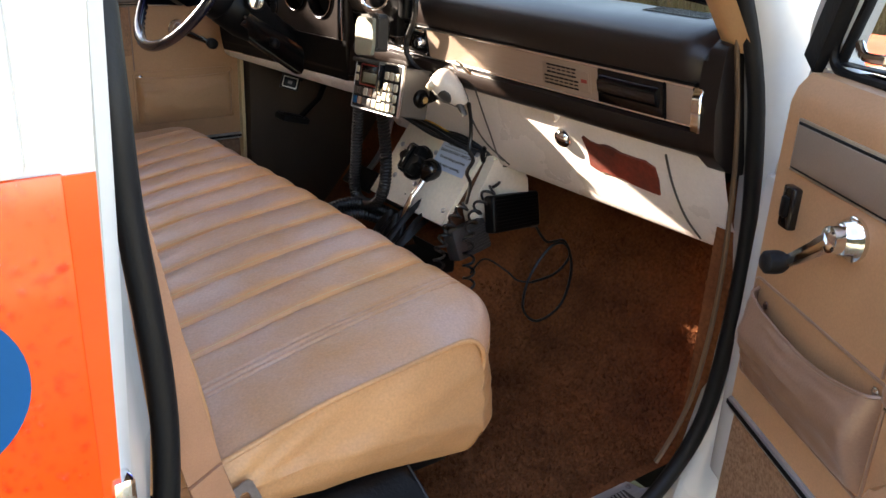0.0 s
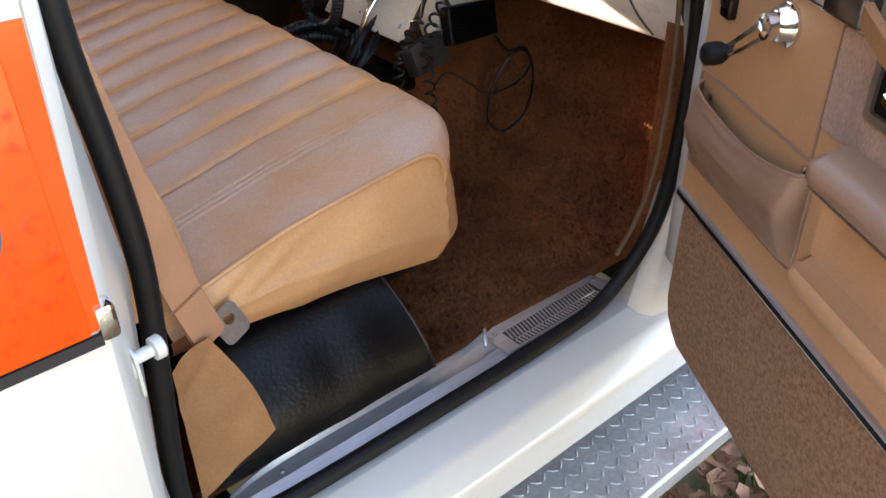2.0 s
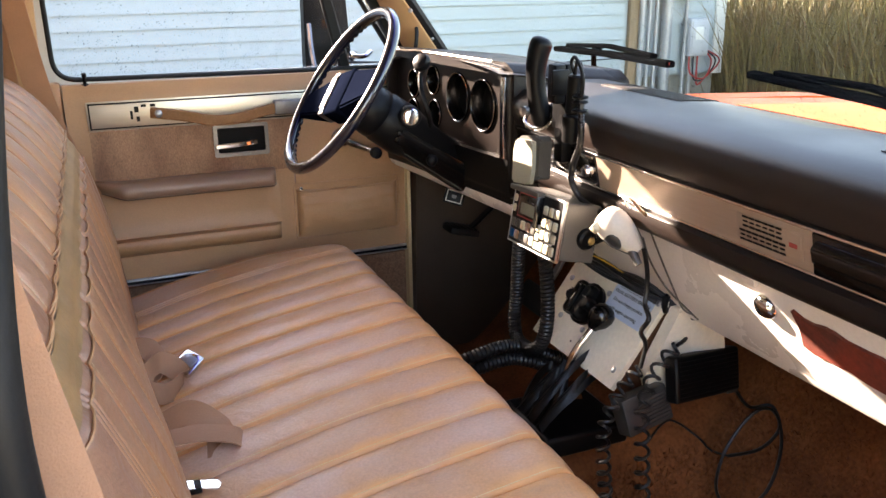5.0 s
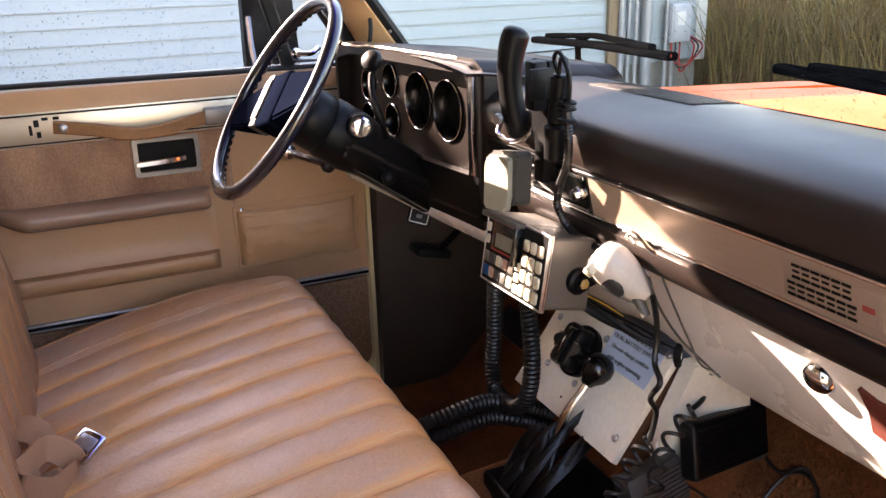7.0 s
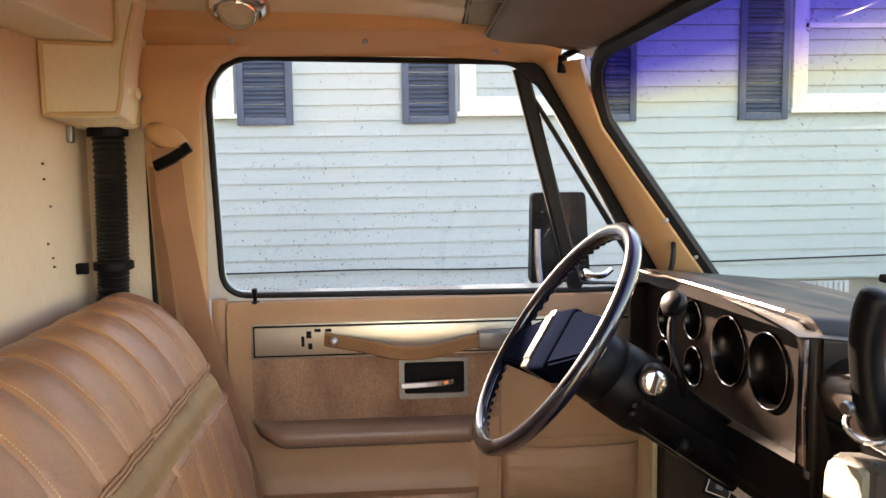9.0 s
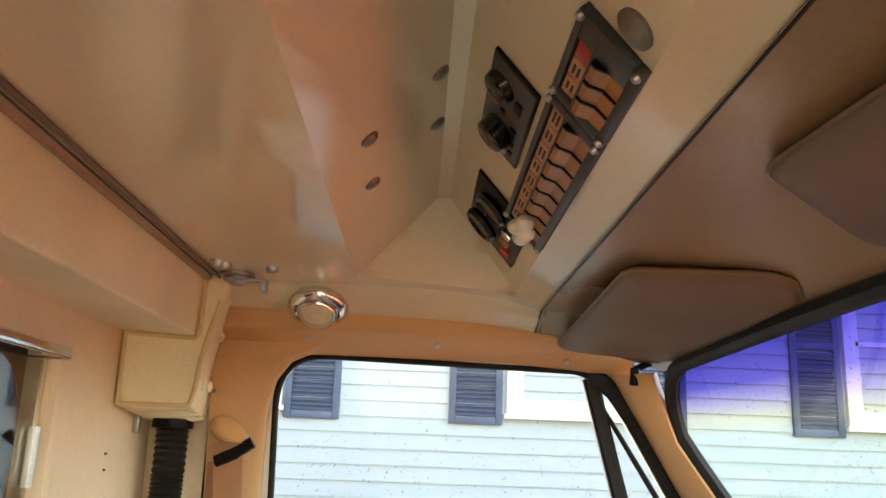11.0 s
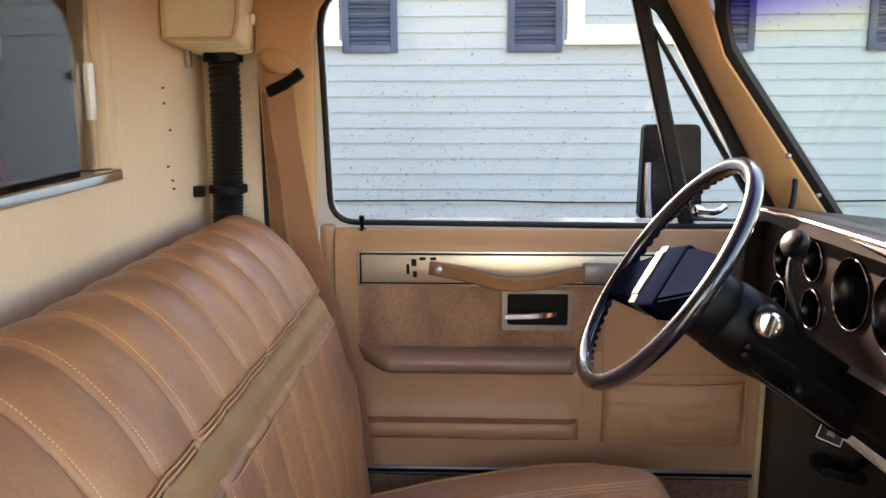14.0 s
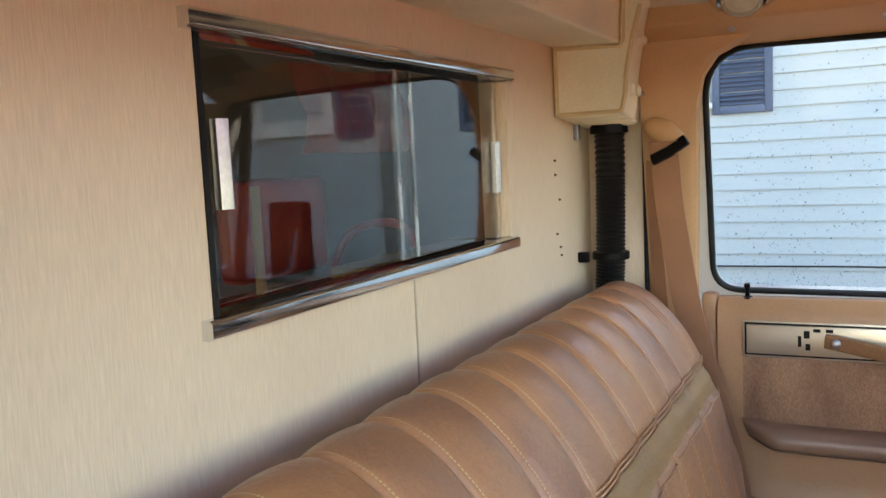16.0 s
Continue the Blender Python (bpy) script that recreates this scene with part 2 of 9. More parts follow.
M_PINK = material("pink_paper_labels", lin(184, 138, 110), 0.7, 0, 0.1, 20, 0, 100)
M_AMBER = material("amber_switches", lin(164, 100, 28), 0.35, 0, 0.15, 20, 0.02, 100)
M_RED = material("red_plastic", lin(176, 38, 28), 0.4, 0, 0.1, 9, 0.05, 100)
M_BELT = material("tan_belt_webbing", lin(174, 126, 94), 0.7, 0, 0.12, 8, 0.4, 500)
M_VISOR = material("tan_visor_vinyl", lin(106, 84, 64), 0.55, 0, 0.10, 5, 0.25, 300)
M_FRONTROOF = material("tan_headboard", lin(144, 117, 92), 0.24, 0, 0.10, 3, 0.05, 240)
M_BINDING = material("brown_binding", lin(112, 86, 62), 0.5, 0, 0.1, 6, 0.1, 200)
M_HOSE = material("black_hose", lin(15, 15, 15), 0.42, 0, 0.15, 9, 0.1, 200)
M_WOOD = material("pale_wood", lin(214, 174, 104), 0.5, 0, 0.2, 4, 0.1, 60, stretch=(0.2, 1, 1))
M_POSTBOARD = material("weathered_brown_timber", lin(142, 118, 88), 0.8, 0, 0.25, 5, 0.2, 60, stretch=(1, 1, 0.1))
M_REDSEAT = material("worn_red_vinyl", lin(178, 34, 24), 0.4, 0, 0.25, 9, 0.2, 120, other=lin(196, 80, 40))
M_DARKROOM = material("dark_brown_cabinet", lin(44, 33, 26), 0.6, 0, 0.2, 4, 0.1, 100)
M_SIDING = material("pale_blue_siding", lin(162, 172, 172), 0.55, 0, 0.06, 1.2, 0.12, 60, stretch=(0.3, 1, 2))
M_SHUTTER = material("slate_blue_shutter", lin(70, 84, 106), 0.6, 0, 0.12, 6, 0.1, 80)
M_WINTRIM = material("white_window_trim", lin(222, 220, 210), 0.5, 0, 0.08, 4, 0.05, 60)
M_CURTAIN = material("dim_room", lin(150, 146, 138), 0.8, 0, 0.25, 2, 0.0, 60)
M_CONCRETE = material("foundation_concrete", lin(150, 146, 134), 0.85, 0, 0.2, 3, 0.4, 60)
M_ROOF = material("grey_shingle", lin(84, 82, 80), 0.9, 0, 0.25, 3, 0.4, 40)
M_METERGREY = material("grey_meter_paint", lin(188, 190, 190), 0.5, 0, 0.1, 5, 0.05, 80)
M_CONDUIT = material("galvanised_conduit", lin(168, 170, 170), 0.45, 0.4, 0.12, 8, 0.05, 80)
M_GRASS = material("dry_green_grass", lin(122, 132, 60), 0.8, 0, 0.3, 3, 0.2, 40, other=lin(132, 108, 62))
M_REED = material("reed_grass", lin(142, 124, 68), 0.75, 0, 0.4, 2.5, 0.1, 40, other=lin(122, 88, 50))
M_LEAF = material("fallen_leaves", lin(196, 140, 104), 0.75, 0, 0.3, 9, 0.2, 60, other=lin(134, 82, 56))
M_GROUND = material("dry_leafy_ground", lin(178, 163, 132), 0.95, 0, 0.22, 1.5, 0.8, 30, other=lin(156, 144, 100))
M_BRUSH = material("brown_brush", lin(126, 98, 66), 0.9, 0, 0.35, 1.0, 0.3, 20, other=lin(86, 84, 46))
# for the added, unseen tree belt that holds back low sky light
M_SKYSCREEN = material("dark_sky_screen", lin(82, 74, 50), 0.9, 0, 0.4, 0.5, 0.6, 6, other=lin(54, 56, 36))
M_GLASS = pane_material("window_glass", (0.73, 0.74, 0.73), 0.9, smear=0.028)
M_WINDSHIELD = pane_material("banded_windshield_glass", (0.70, 0.74, 0.71), 0.5, band=(1.60, 2.05, [(0.0, (0.68, 0.73, 0.69)), (1.0, (0.05, 0.04, 0.34)), (0.74, (0.68, 0.73, 0.68)), (0.80, (0.74, 0.68, 0.50)), (0.855, (0.42, 0.34, 0.56)), (0.91, (0.12, 0.09, 0.46))]), smear=0.008)
M_SLIDER = pane_material("sliding_glass", (0.82, 0.81, 0.79), 1.7)
M_PANEEDGE = pane_material("ground_pane_edge", (0.72, 0.74, 0.74), 3.0, smear=0.5)
M_FADED = material("faded_red_cloth", lin(188, 84, 74), 0.8, 0, 0.2, 8, 0.1, 100)
M_MIRROR = material("mirror_back_black", lin(8, 8, 9), 0.45, 0, 0.15, 9, 0.05, 60, spec=0.1)
M_DROPCLEAR = pane_material("clear_water_drop", (0.97, 0.80, 0.72), 1.3, rough=0.02, ior=1.33)
M_DROP = pane_material("water_drop", (0.62, 0.66, 0.68), 2.5, rough=0.02, ior=1.33)
M_DISPLAY = material("lcd_display", lin(126, 128, 112), 0.15, 0, 0.08, 9, 0.0, 50)
M_LENS = pane_material("gauge_lens", (0.96, 0.96, 0.96), 0.8)


# ---- building helpers ----
def part(name, bm, mat, parent=None, label="", smooth=40):
    """Links a bmesh as one mesh object, under its thing or part."""
    bmesh.ops.recalc_face_normals(bm, faces=bm.faces)
    me = bpy.data.meshes.new(name)
    bm.to_mesh(me)
    bm.free()
    me.materials.append(mat)
    if smooth:
        me.polygons.foreach_set("use_smooth", [True] * len(me.polygons))
        me.set_sharp_from_angle(angle=radians(smooth))
    ob = new(name, me)
    if parent:
        ob.parent = parent
    if label:
        ob["label"] = label
    return ob


def thing(name, label, category, group="", kind="", at=(0, 0, 0)):
    ob = new(name)
    ob.location = at
    ob.empty_display_size = 0.05
    return tagged(ob, label, category, group, kind)


def V(*a):
    return Vector(a)


def box(bm, lo, hi, bevel=0.0, m=None, seg=2):
    g = bmesh.ops.create_cube(bm, size=1.0)
    vs = g["verts"]
    for v in vs:
        v.co = Vector([lo[i] + (v.co[i] + 0.5) * (hi[i] - lo[i]) for i in range(3)])
    if bevel:
        es = list({e for v in vs for e in v.link_edges})
        r = bmesh.ops.bevel(bm, geom=es, offset=bevel, segments=seg, profile=0.5, affect="EDGES")
        vs = list({v for f in r["faces"] for v in f.verts} | {v for v in vs if v.is_valid})
    if m is not None:
        for v in vs:
            v.co = m @ v.co
    return vs


def frame_to(d):
    d = Vector(d).normalized()
    a = Vector((0, 0, 1)) if abs(d.z) < 0.9 else Vector((1, 0, 0))
    u = d.cross(a).normalized()
    return u, u.cross(d).normalized()


def lathe(bm, profile, origin, axis, seg=24, ref=None, squash=1.0):
    """profile: (radius, distance along the axis)."""
    axis = Vector(axis).normalized()
    u, w = frame_to(axis)
    if ref is not None:
        u = (Vector(ref) - axis * axis.dot(Vector(ref))).normalized()
        w = axis.cross(u)
    rings = []
    for r, h in profile:
        c = Vector(origin) + axis * h
        if r < 1e-6:
            rings.append([bm.verts.new(c)])
        else:
            rings.append([bm.verts.new(c + u * (r * math.cos(2 * math.pi * i / seg)) + w * (r * squash * math.sin(2 * math.pi * i / seg))) for i in range(seg)])
    for a, b in zip(rings, rings[1:]):
        for i in range(seg):
            j = (i + 1) % seg
            if len(a) == 1 and len(b) == 1:
                continue
            if len(a) == 1:
                bm.faces.new((a[0], b[i], b[j]))
            elif len(b) == 1:
                bm.faces.new((a[i], b[0], a[j]))
            else:
                bm.faces.new((a[i], b[i], b[j], a[j]))


def rod(bm, p0, p1, r0, r1=None, seg=16, round_=0.0):
    p0, p1 = Vector(p0), Vector(p1)
    r1 = r0 if r1 is None else r1
    h = (p1 - p0).length
    q = round_
    lathe(bm, [(0, 0), (r0 - q, 0), (r0, q), (r1, h - q), (r1 - q, h), (0, h)] if q else [(0, 0), (r0, 0), (r1, h), (0, h)], p0, p1 - p0, seg)


def smooth_path(pts, n=8):
    """A curve through the points."""
    pts = [Vector(p) for p in pts]
    out = []
    for i in range(len(pts) - 1):
        a, b, c, d = pts[max(i - 1, 0)], pts[i], pts[i + 1], pts[min(i + 2, len(pts) - 1)]
        for k in range(n):
            t = k / n
            out.append(0.5 * ((2 * b) + (c - a) * t + (2 * a - 5 * b + 4 * c - d) * t * t + (3 * b - a - 3 * c + d) * t ** 3))
    return out + [pts[-1]]


def tube(bm, pts, r, seg=8, closed=False, radii=None, flat=None, cap=True):
    """A tube along the points; flat = (half width, half thickness, width direction) makes a strap of it."""
    pts = [Vector(p) for p in pts]
    n = len(pts)
    tang = [(pts[(i + 1) % n] - pts[i - 1] if closed else pts[min(i + 1, n - 1)] - pts[max(i - 1, 0)]).normalized() for i in range(n)]
    u, w = frame_to(tang[0])
    rings = []
    for i, (p, t) in enumerate(zip(pts, tang)):
        if flat:
            w = t.cross(Vector(flat[2] if not isinstance(flat[2], list) else flat[2][i])).normalized()
            u = w.cross(t).normalized()
            hw, ht = flat[0], flat[1]
            c = min(hw, ht) * 0.5
            shape = [(hw - c, ht), (hw, ht - c), (hw, -ht + c), (hw - c, -ht), (-hw + c, -ht), (-hw, -ht + c), (-hw, ht - c), (-hw + c, ht)]
            rings.append([bm.verts.new(p + u * a + w * b) for a, b in shape])
        else:
            u = (u - t * t.dot(u)).normalized()
            w = t.cross(u)
            rr = radii[i] if radii else r
            rings.append([bm.verts.new(p + (u * math.cos(2 * math.pi * k / seg) + w * math.sin(2 * math.pi * k / seg)) * rr) for k in range(seg)])
    m = len(rings[0])
    for i in range(n if closed else n - 1):
        a, b = rings[i], rings[(i + 1) % n]
        for k in range(m):
            bm.faces.new((a[k], b[k], b[(k + 1) % m], a[(k + 1) % m]))
    if not closed and cap:
        bm.faces.new(rings[0])
        bm.faces.new(rings[-1][::-1])


def coil(bm, pts, r, wire, turns, seg=6, per=12):
    """A coiled cord that follows the points."""
    path = smooth_path(pts, 24)
    length = [0.0]
    for a, b in zip(path, path[1:]):
        length.append(length[-1] + (b - a).length)
    out = []
    n = int(turns * per)
    u, _ = frame_to(path[1] - path[0])
    for i in range(n + 1):
        s = length[-1] * i / n
        k = min(max(j for j in range(len(path)) if length[j] <= s + 1e-9), len(path) - 2)
        f = (s - length[k]) / max(1e-9, length[k + 1] - length[k])
        p, t = path[k].lerp(path[k + 1], f), (path[k + 1] - path[k]).normalized()
        u = (u - t * t.dot(u)).normalized()
        w = t.cross(u)
        a = 2 * math.pi * turns * i / n
        out.append(p + (u * math.cos(a) + w * math.sin(a)) * r)
    tube(bm, out, wire, seg)


def bellows(bm, pts, r, step=0.006, depth=0.12, seg=14):
    """A corrugated hose along the points."""
    path = smooth_path(pts, 40)
    out, rad, acc, odd = [path[0]], [r], 0.0, 0
    for a, b in zip(path, path[1:]):
        acc += (b - a).length
        if acc >= step / 2:
            acc, odd = 0.0, odd + 1
            out.append(b)
            rad.append(r * (1 - depth) if odd % 2 else r)
    tube(bm, out, r, seg, radii=rad)


def sheet(bm, fn, nu, nv, closed_u=False):
    """A surface from fn(u, v) with u and v from 0 to 1."""
    g = [[bm.verts.new(fn(i / nu, j / nv)) for j in range(nv + 1)] for i in range(nu if closed_u else nu + 1)]
    for i in range(nu):
        for j in range(nv):
            a, b = g[i], g[(i + 1) % len(g)]
            bm.faces.new((a[j], b[j], b[j + 1], a[j + 1]))
    return g


def prism(bm, poly, to, w0, w1):
    """A polygon of (u, v), drawn out from w0 to w1; to(u, v, w) gives the place."""
    a, b = [bm.verts.new(to(u, v, w0)) for u, v in poly], [bm.verts.new(to(u, v, w1)) for u, v in poly]
    bm.faces.new(a)
    bm.faces.new(b[::-1])
    for i in range(len(poly)):
        j = (i + 1) % len(poly)
        bm.faces.new((a[i], b[i], b[j], a[j]))


def ball(bm, c, r, seg=16):
    r = (r, r, r) if isinstance(r, (int, float)) else r
    g = bmesh.ops.create_uvsphere(bm, u_segments=seg, v_segments=max(6, seg // 2), radius=1.0)
    for v in g["verts"]:
        v.co = Vector((c[0] + v.co.x * r[0], c[1] + v.co.y * r[1], c[2] + v.co.z * r[2]))
    return g["verts"]


def rounded(pts, radii, n=6):
    """A closed polygon with rounded corners (in 2D)."""
    out = []
    k = len(pts)
    for i in range(k):
        p, a, b = Vector(pts[i]), Vector(pts[i - 1]), Vector(pts[(i + 1) % k])
        r = radii[i] if isinstance(radii, (list, tuple)) else radii
        if r <= 0:
            out.append(tuple(p))
            continue
        da, db = (a - p).normalized(), (b - p).normalized()
        half = math.acos(max(-1, min(1, da.dot(db)))) / 2
        d = min(r / math.tan(half), (a - p).length * 0.49, (b - p).length * 0.49)
        s, e = p + da * d, p + db * d
        for j in range(n + 1):
            t = j / n
            out.append(tuple(s * (1 - t) ** 2 + p * 2 * t * (1 - t) + e * t * t))
    return out


def bridge(bm, outer, inner):
    """Faces between two rings of as many vertices."""
    n = len(outer)
    for i in range(n):
        j = (i + 1) % n
        bm.faces.new((outer[i], outer[j], inner[j], inner[i]))


def writing(text, size, m, mat, parent, name="lettering", extrude=0.0006):
    c = bpy.data.curves.new(name, "FONT")
    c.body, c.size, c.extrude = text, size, extrude
    c.align_x, c.align_y = "CENTER", "CENTER"
    tmp = bpy.data.objects.new(name, c)
    scene.collection.objects.link(tmp)
    me = bpy.data.meshes.new_from_object(tmp.evaluated_get(bpy.context.evaluated_depsgraph_get()))
    bpy.data.objects.remove(tmp)
    me.transform(m)
    me.materials.append(mat)
    ob = new(name, me)
    ob.parent = parent
    return ob


def axes(origin, ex, ey, ez=None):
    """A matrix from an origin and two directions."""
    ex = Vector(ex).normalized()
    ey = (Vector(ey) - ex * ex.dot(Vector(ey))).normalized()
    ez = ex.cross(ey)
    return Matrix(((ex.x, ey.x, ez.x, origin[0]), (ex.y, ey.y, ez.y, origin[1]), (ex.z, ey.z, ez.z, origin[2]), (0, 0, 0, 1)))


def screw(bm, p, d, r=0.006):
    lathe(bm, [(0, 0), (r, 0), (r, 0.001), (r * 0.7, 0.0035), (0, 0.0042)], p, d, 12)


# ---- ground, house and distance ----
def ground():
    bm = bmesh.new()
    sheet(bm, lambda u, v: V(-250 + 500 * u, -250 + 500 * v, 0.0), 40, 40)
    tagged(part("ground", bm, M_GROUND), "leaf-strewn dry grass ground round the truck", "ground", kind="structure")


ground()


def sky_screen():
    """Unseen dark trees that close the yard behind the truck, added to block low sky light."""
    bm = bmesh.new()
    crest = lambda a: 11.0 + 2.5 * noise.noise(V(a * 9, 0, 1)) + 1.2 * noise.noise(V(a * 40, 0, 2))
    sheet(bm, lambda u, v: V(26 * math.cos(2.55 + 1.55 * u), 26 * math.sin(2.55 + 1.55 * u), v * crest(2.55 + 1.55 * u)) * (1 + 0.05 * noise.noise(V(u * 30, v * 8, 3))), 160, 16)
    tagged(part("backdrop", bm, M_SKYSCREEN), "unseen dark tree belt added behind the truck to block sky light", "trees", kind="structure")


sky_screen()


def house():
    h = thing("house", "pale blue clapboard house with slate blue shutters", "house", at=(2.0, 5.5, 0))
    X0, X1, Y, Z0, EAVE = -8.0, 6.09, 5.5, 0.883, 3.98
    bm = bmesh.new()
    box(bm, (X0, Y + 0.02, Z0 - 0.02), (X1, Y + 5.0, EAVE))
    wall = part("wall", bm, M_SIDING, None)
    wall.parent = h
    wall.matrix_parent_inverse = h.matrix_basis.inverted()
    bm = bmesh.new()
    box(bm, (X0 + 0.02, Y + 0.05, -0.05), (X1 - 0.02, Y + 5.0, Z0 - 0.02), 0.01)
    base = part("foundation", bm, M_CONCRETE)
    bm = bmesh.new()
    a = [V(X0 - 0.3, Y - 0.12, EAVE), V(X1 + 0.3, Y - 0.12, EAVE), V(X1 + 0.3, Y + 2.6, EAVE + 0.55), V(X0 - 0.3, Y + 2.6, EAVE + 0.55), V(X1 + 0.3, Y + 5.3, EAVE), V(X0 - 0.3, Y + 5.3, EAVE)]
    lo, hi = [bm.verts.new(p) for p in a], [bm.verts.new(p + V(0, 0, 0.12)) for p in a]
    for q in (lo, hi):
        bm.faces.new((q[0], q[1], q[2], q[3]))
        bm.faces.new((q[3], q[2], q[4], q[5]))
    for i, j in ((0, 1), (1, 2), (2, 4), (4, 5), (5, 3), (3, 0)):
        bm.faces.new((lo[i], lo[j], hi[j], hi[i]))
    roof = part("roof", bm, M_ROOF)
    bm = bmesh.new()
    box(bm, (X1 - 0.10, Y - 0.03, Z0 - 0.02), (X1 + 0.02, Y + 0.08, EAVE), 0.004)
    corner = part("corner_board", bm, M_WINTRIM)
    kids = [base, roof, corner]

    def window(x0, x1, z0, z1):
        bm = bmesh.new()
        w = 0.09
        box(bm, (x0 - w, Y - 0.05, z0 - w), (x0, Y + 0.02, z1 + w), 0.005)
        box(bm, (x1, Y - 0.05, z0 - w), (x1 + w, Y + 0.02, z1 + w), 0.005)
        box(bm, (x0, Y - 0.05, z0 - w), (x1, Y + 0.02, z0), 0.005)
        box(bm, (x0, Y - 0.05, z1), (x1, Y + 0.02, z1 + w), 0.005)
        box(bm, (x0 - w - 0.02, Y - 0.075, z0 - w - 0.02), (x1 + w + 0.02, Y - 0.0, z0 - w + 0.015), 0.004)
        s = 0.035
        zm = (z0 + z1) / 2
        for lo, hi in (((x0, z0), (x1, z0 + s)), ((x0, zm - s / 2), (x1, zm + s / 2)), ((x0, z1 - s), (x1, z1)), ((x0, z0 + s), (x0 + s, z1 - s)), ((x1 - s, z0 + s), (x1, z1 - s))):
            box(bm, (lo[0], Y - 0.025, lo[1]), (hi[0], Y + 0.015, hi[1]))
        f = part("window", bm, M_WINTRIM)
        bm = bmesh.new()
        box(bm, (x0 + s, Y + 0.012, z0 + s), (x1 - s, Y + 0.018, z1 - s))
        part("pane", bm, M_CURTAIN, f, "dim curtained window pane")
        return f

    kids += [window(1.225, 1.975, 2.27, 3.36), window(-1.35, -0.60, 2.27, 3.36), window(3.765, 4.51, 2.27, 3.36)]

    def shutter(x0, x1):
        bm = bmesh.new()
        z0, z1, f = 2.113, 3.40, 0.05
        for lo, hi in (((x0, z0), (x0 + f, z1)), ((x1 - f, z0), (x1, z1)), ((x0 + f, z0), (x1 - f, z0 + f)), ((x0 + f, z1 - f), (x1 - f, z1)), ((x0 + f, 2.76), (x1 - f, 2.81))):
            box(bm, (lo[0], Y - 0.045, lo[1]), (hi[0], Y - 0.005, hi[1]), 0.003)
        box(bm, (x0 + f, Y - 0.014, z0 + f), (x1 - f, Y - 0.006, z1 - f))
        z = z0 + f + 0.02
        while z < z1 - f - 0.02:
            if not 2.74 < z < 2.82:
                box(bm, (x0 + f, -0.016, -0.0035), (x1 - f, 0.016, 0.0035), 0, Matrix.Translation((0, Y - 0.026, z)) @ Matrix.Rotation(radians(40), 4, "X"))
            z += 0.032
        return part("shutter", bm, M_SHUTTER)

    kids += [shutter(-0.492, -0.09), shutter(0.71, 1.103), shutter(2.08, 2.468), shutter(3.262, 3.644), shutter(4.62, 4.99), shutter(-1.86, -1.47)]
    for k in kids:
        k.parent = h
        k.matrix_parent_inverse = h.matrix_basis.inverted()
    # clapboards, each one lapping over the next
    pitch = 0.1143
    bm = bmesh.new()
    prof = [(0.017, 0.0), (0.017, 0.006), (0.003, pitch + 0.012), (-0.004, pitch + 0.012), (-0.004, 0.0)]
    prism(bm, prof, lambda u, v, w: V(w, -u, v), 0.0, X1 - 0.1 - X0)
    bmesh.ops.recalc_face_normals(bm, faces=bm.faces)
    me = bpy.data.meshes.new("board")
    bm.to_mesh(me)
    bm.free()
    me.materials.append(M_SIDING)
    n = 0
    while Z0 + n * pitch < EAVE - 0.12:
        b = new("board", me)
        b.location = (X0, Y, Z0 + n * pitch)
        b.parent = wall
        n += 1
    # black cable stapled along the wall
    bm = bmesh.new()
    tube(bm, smooth_path([(-6, Y - 0.03, 1.0), (-2, Y - 0.03, 1.015), (-0.4, Y - 0.03, 1.024), (0.5, Y - 0.03, 1.03), (1.3, Y - 0.03, 1.016), (3.0, Y - 0.03, 1.03), (5.0, Y - 0.03, 1.06)], 6), 0.006, 6)
    tagged(part("cable", bm, M_RUBBER), "black cable running along the house wall", "cable")
    # vent grille in the foundation
    bm = bmesh.new()
    box(bm, (3.81, Y + 0.02, 0.64), (4.22, Y + 0.055, 0.85))
    for i in range(9):
        box(bm, (3.83 + i * 0.043, Y + 0.005, 0.65), (3.85 + i * 0.043, Y + 0.03, 0.84))
    tagged(part("foundation_vent", bm, M_METERGREY), "grey metal crawl space vent in the foundation", "vent")
    # meter boxes and conduits
    def meter(x0, x1, z0, z1, depth, label, mat=M_METERGREY):
        t = thing("meter_box", label, "meter box", "electric boxes on the house wall", at=((x0 + x1) / 2, Y, z0))
        bm = bmesh.new()
        box(bm, (x0, Y - depth, z0), (x1, Y - 0.02, z1), 0.012)
        b = part("body", bm, mat)
        bm = bmesh.new()
        box(bm, (x0 + 0.015, Y - depth - 0.012, z0 + 0.02), (x1 - 0.015, Y - depth + 0.002, z1 - 0.02), 0.006)
        d = part("cover", bm, mat)
        bm = bmesh.new()
        box(bm, (x0 + 0.05, Y - depth - 0.015, (z0 + z1) / 2 - 0.02), (x1 - 0.08, Y - depth - 0.011, (z0 + z1) / 2 + 0.10))
        s = part("notice", bm, M_WINTRIM)
        for o in (b, d, s):
            o.parent = t
            o.matrix_parent_inverse = t.matrix_basis.inverted()
    meter(5.02, 5.35, 1.66, 2.35, 0.2, "large grey electric cabinet with a white notice")
    meter(5.52, 5.72, 1.58, 2.0, 0.14, "small dark grey breaker box on the wall")
    meter(5.62, 5.84, 1.05, 1.40, 0.14, "small grey junction box above the foundation")
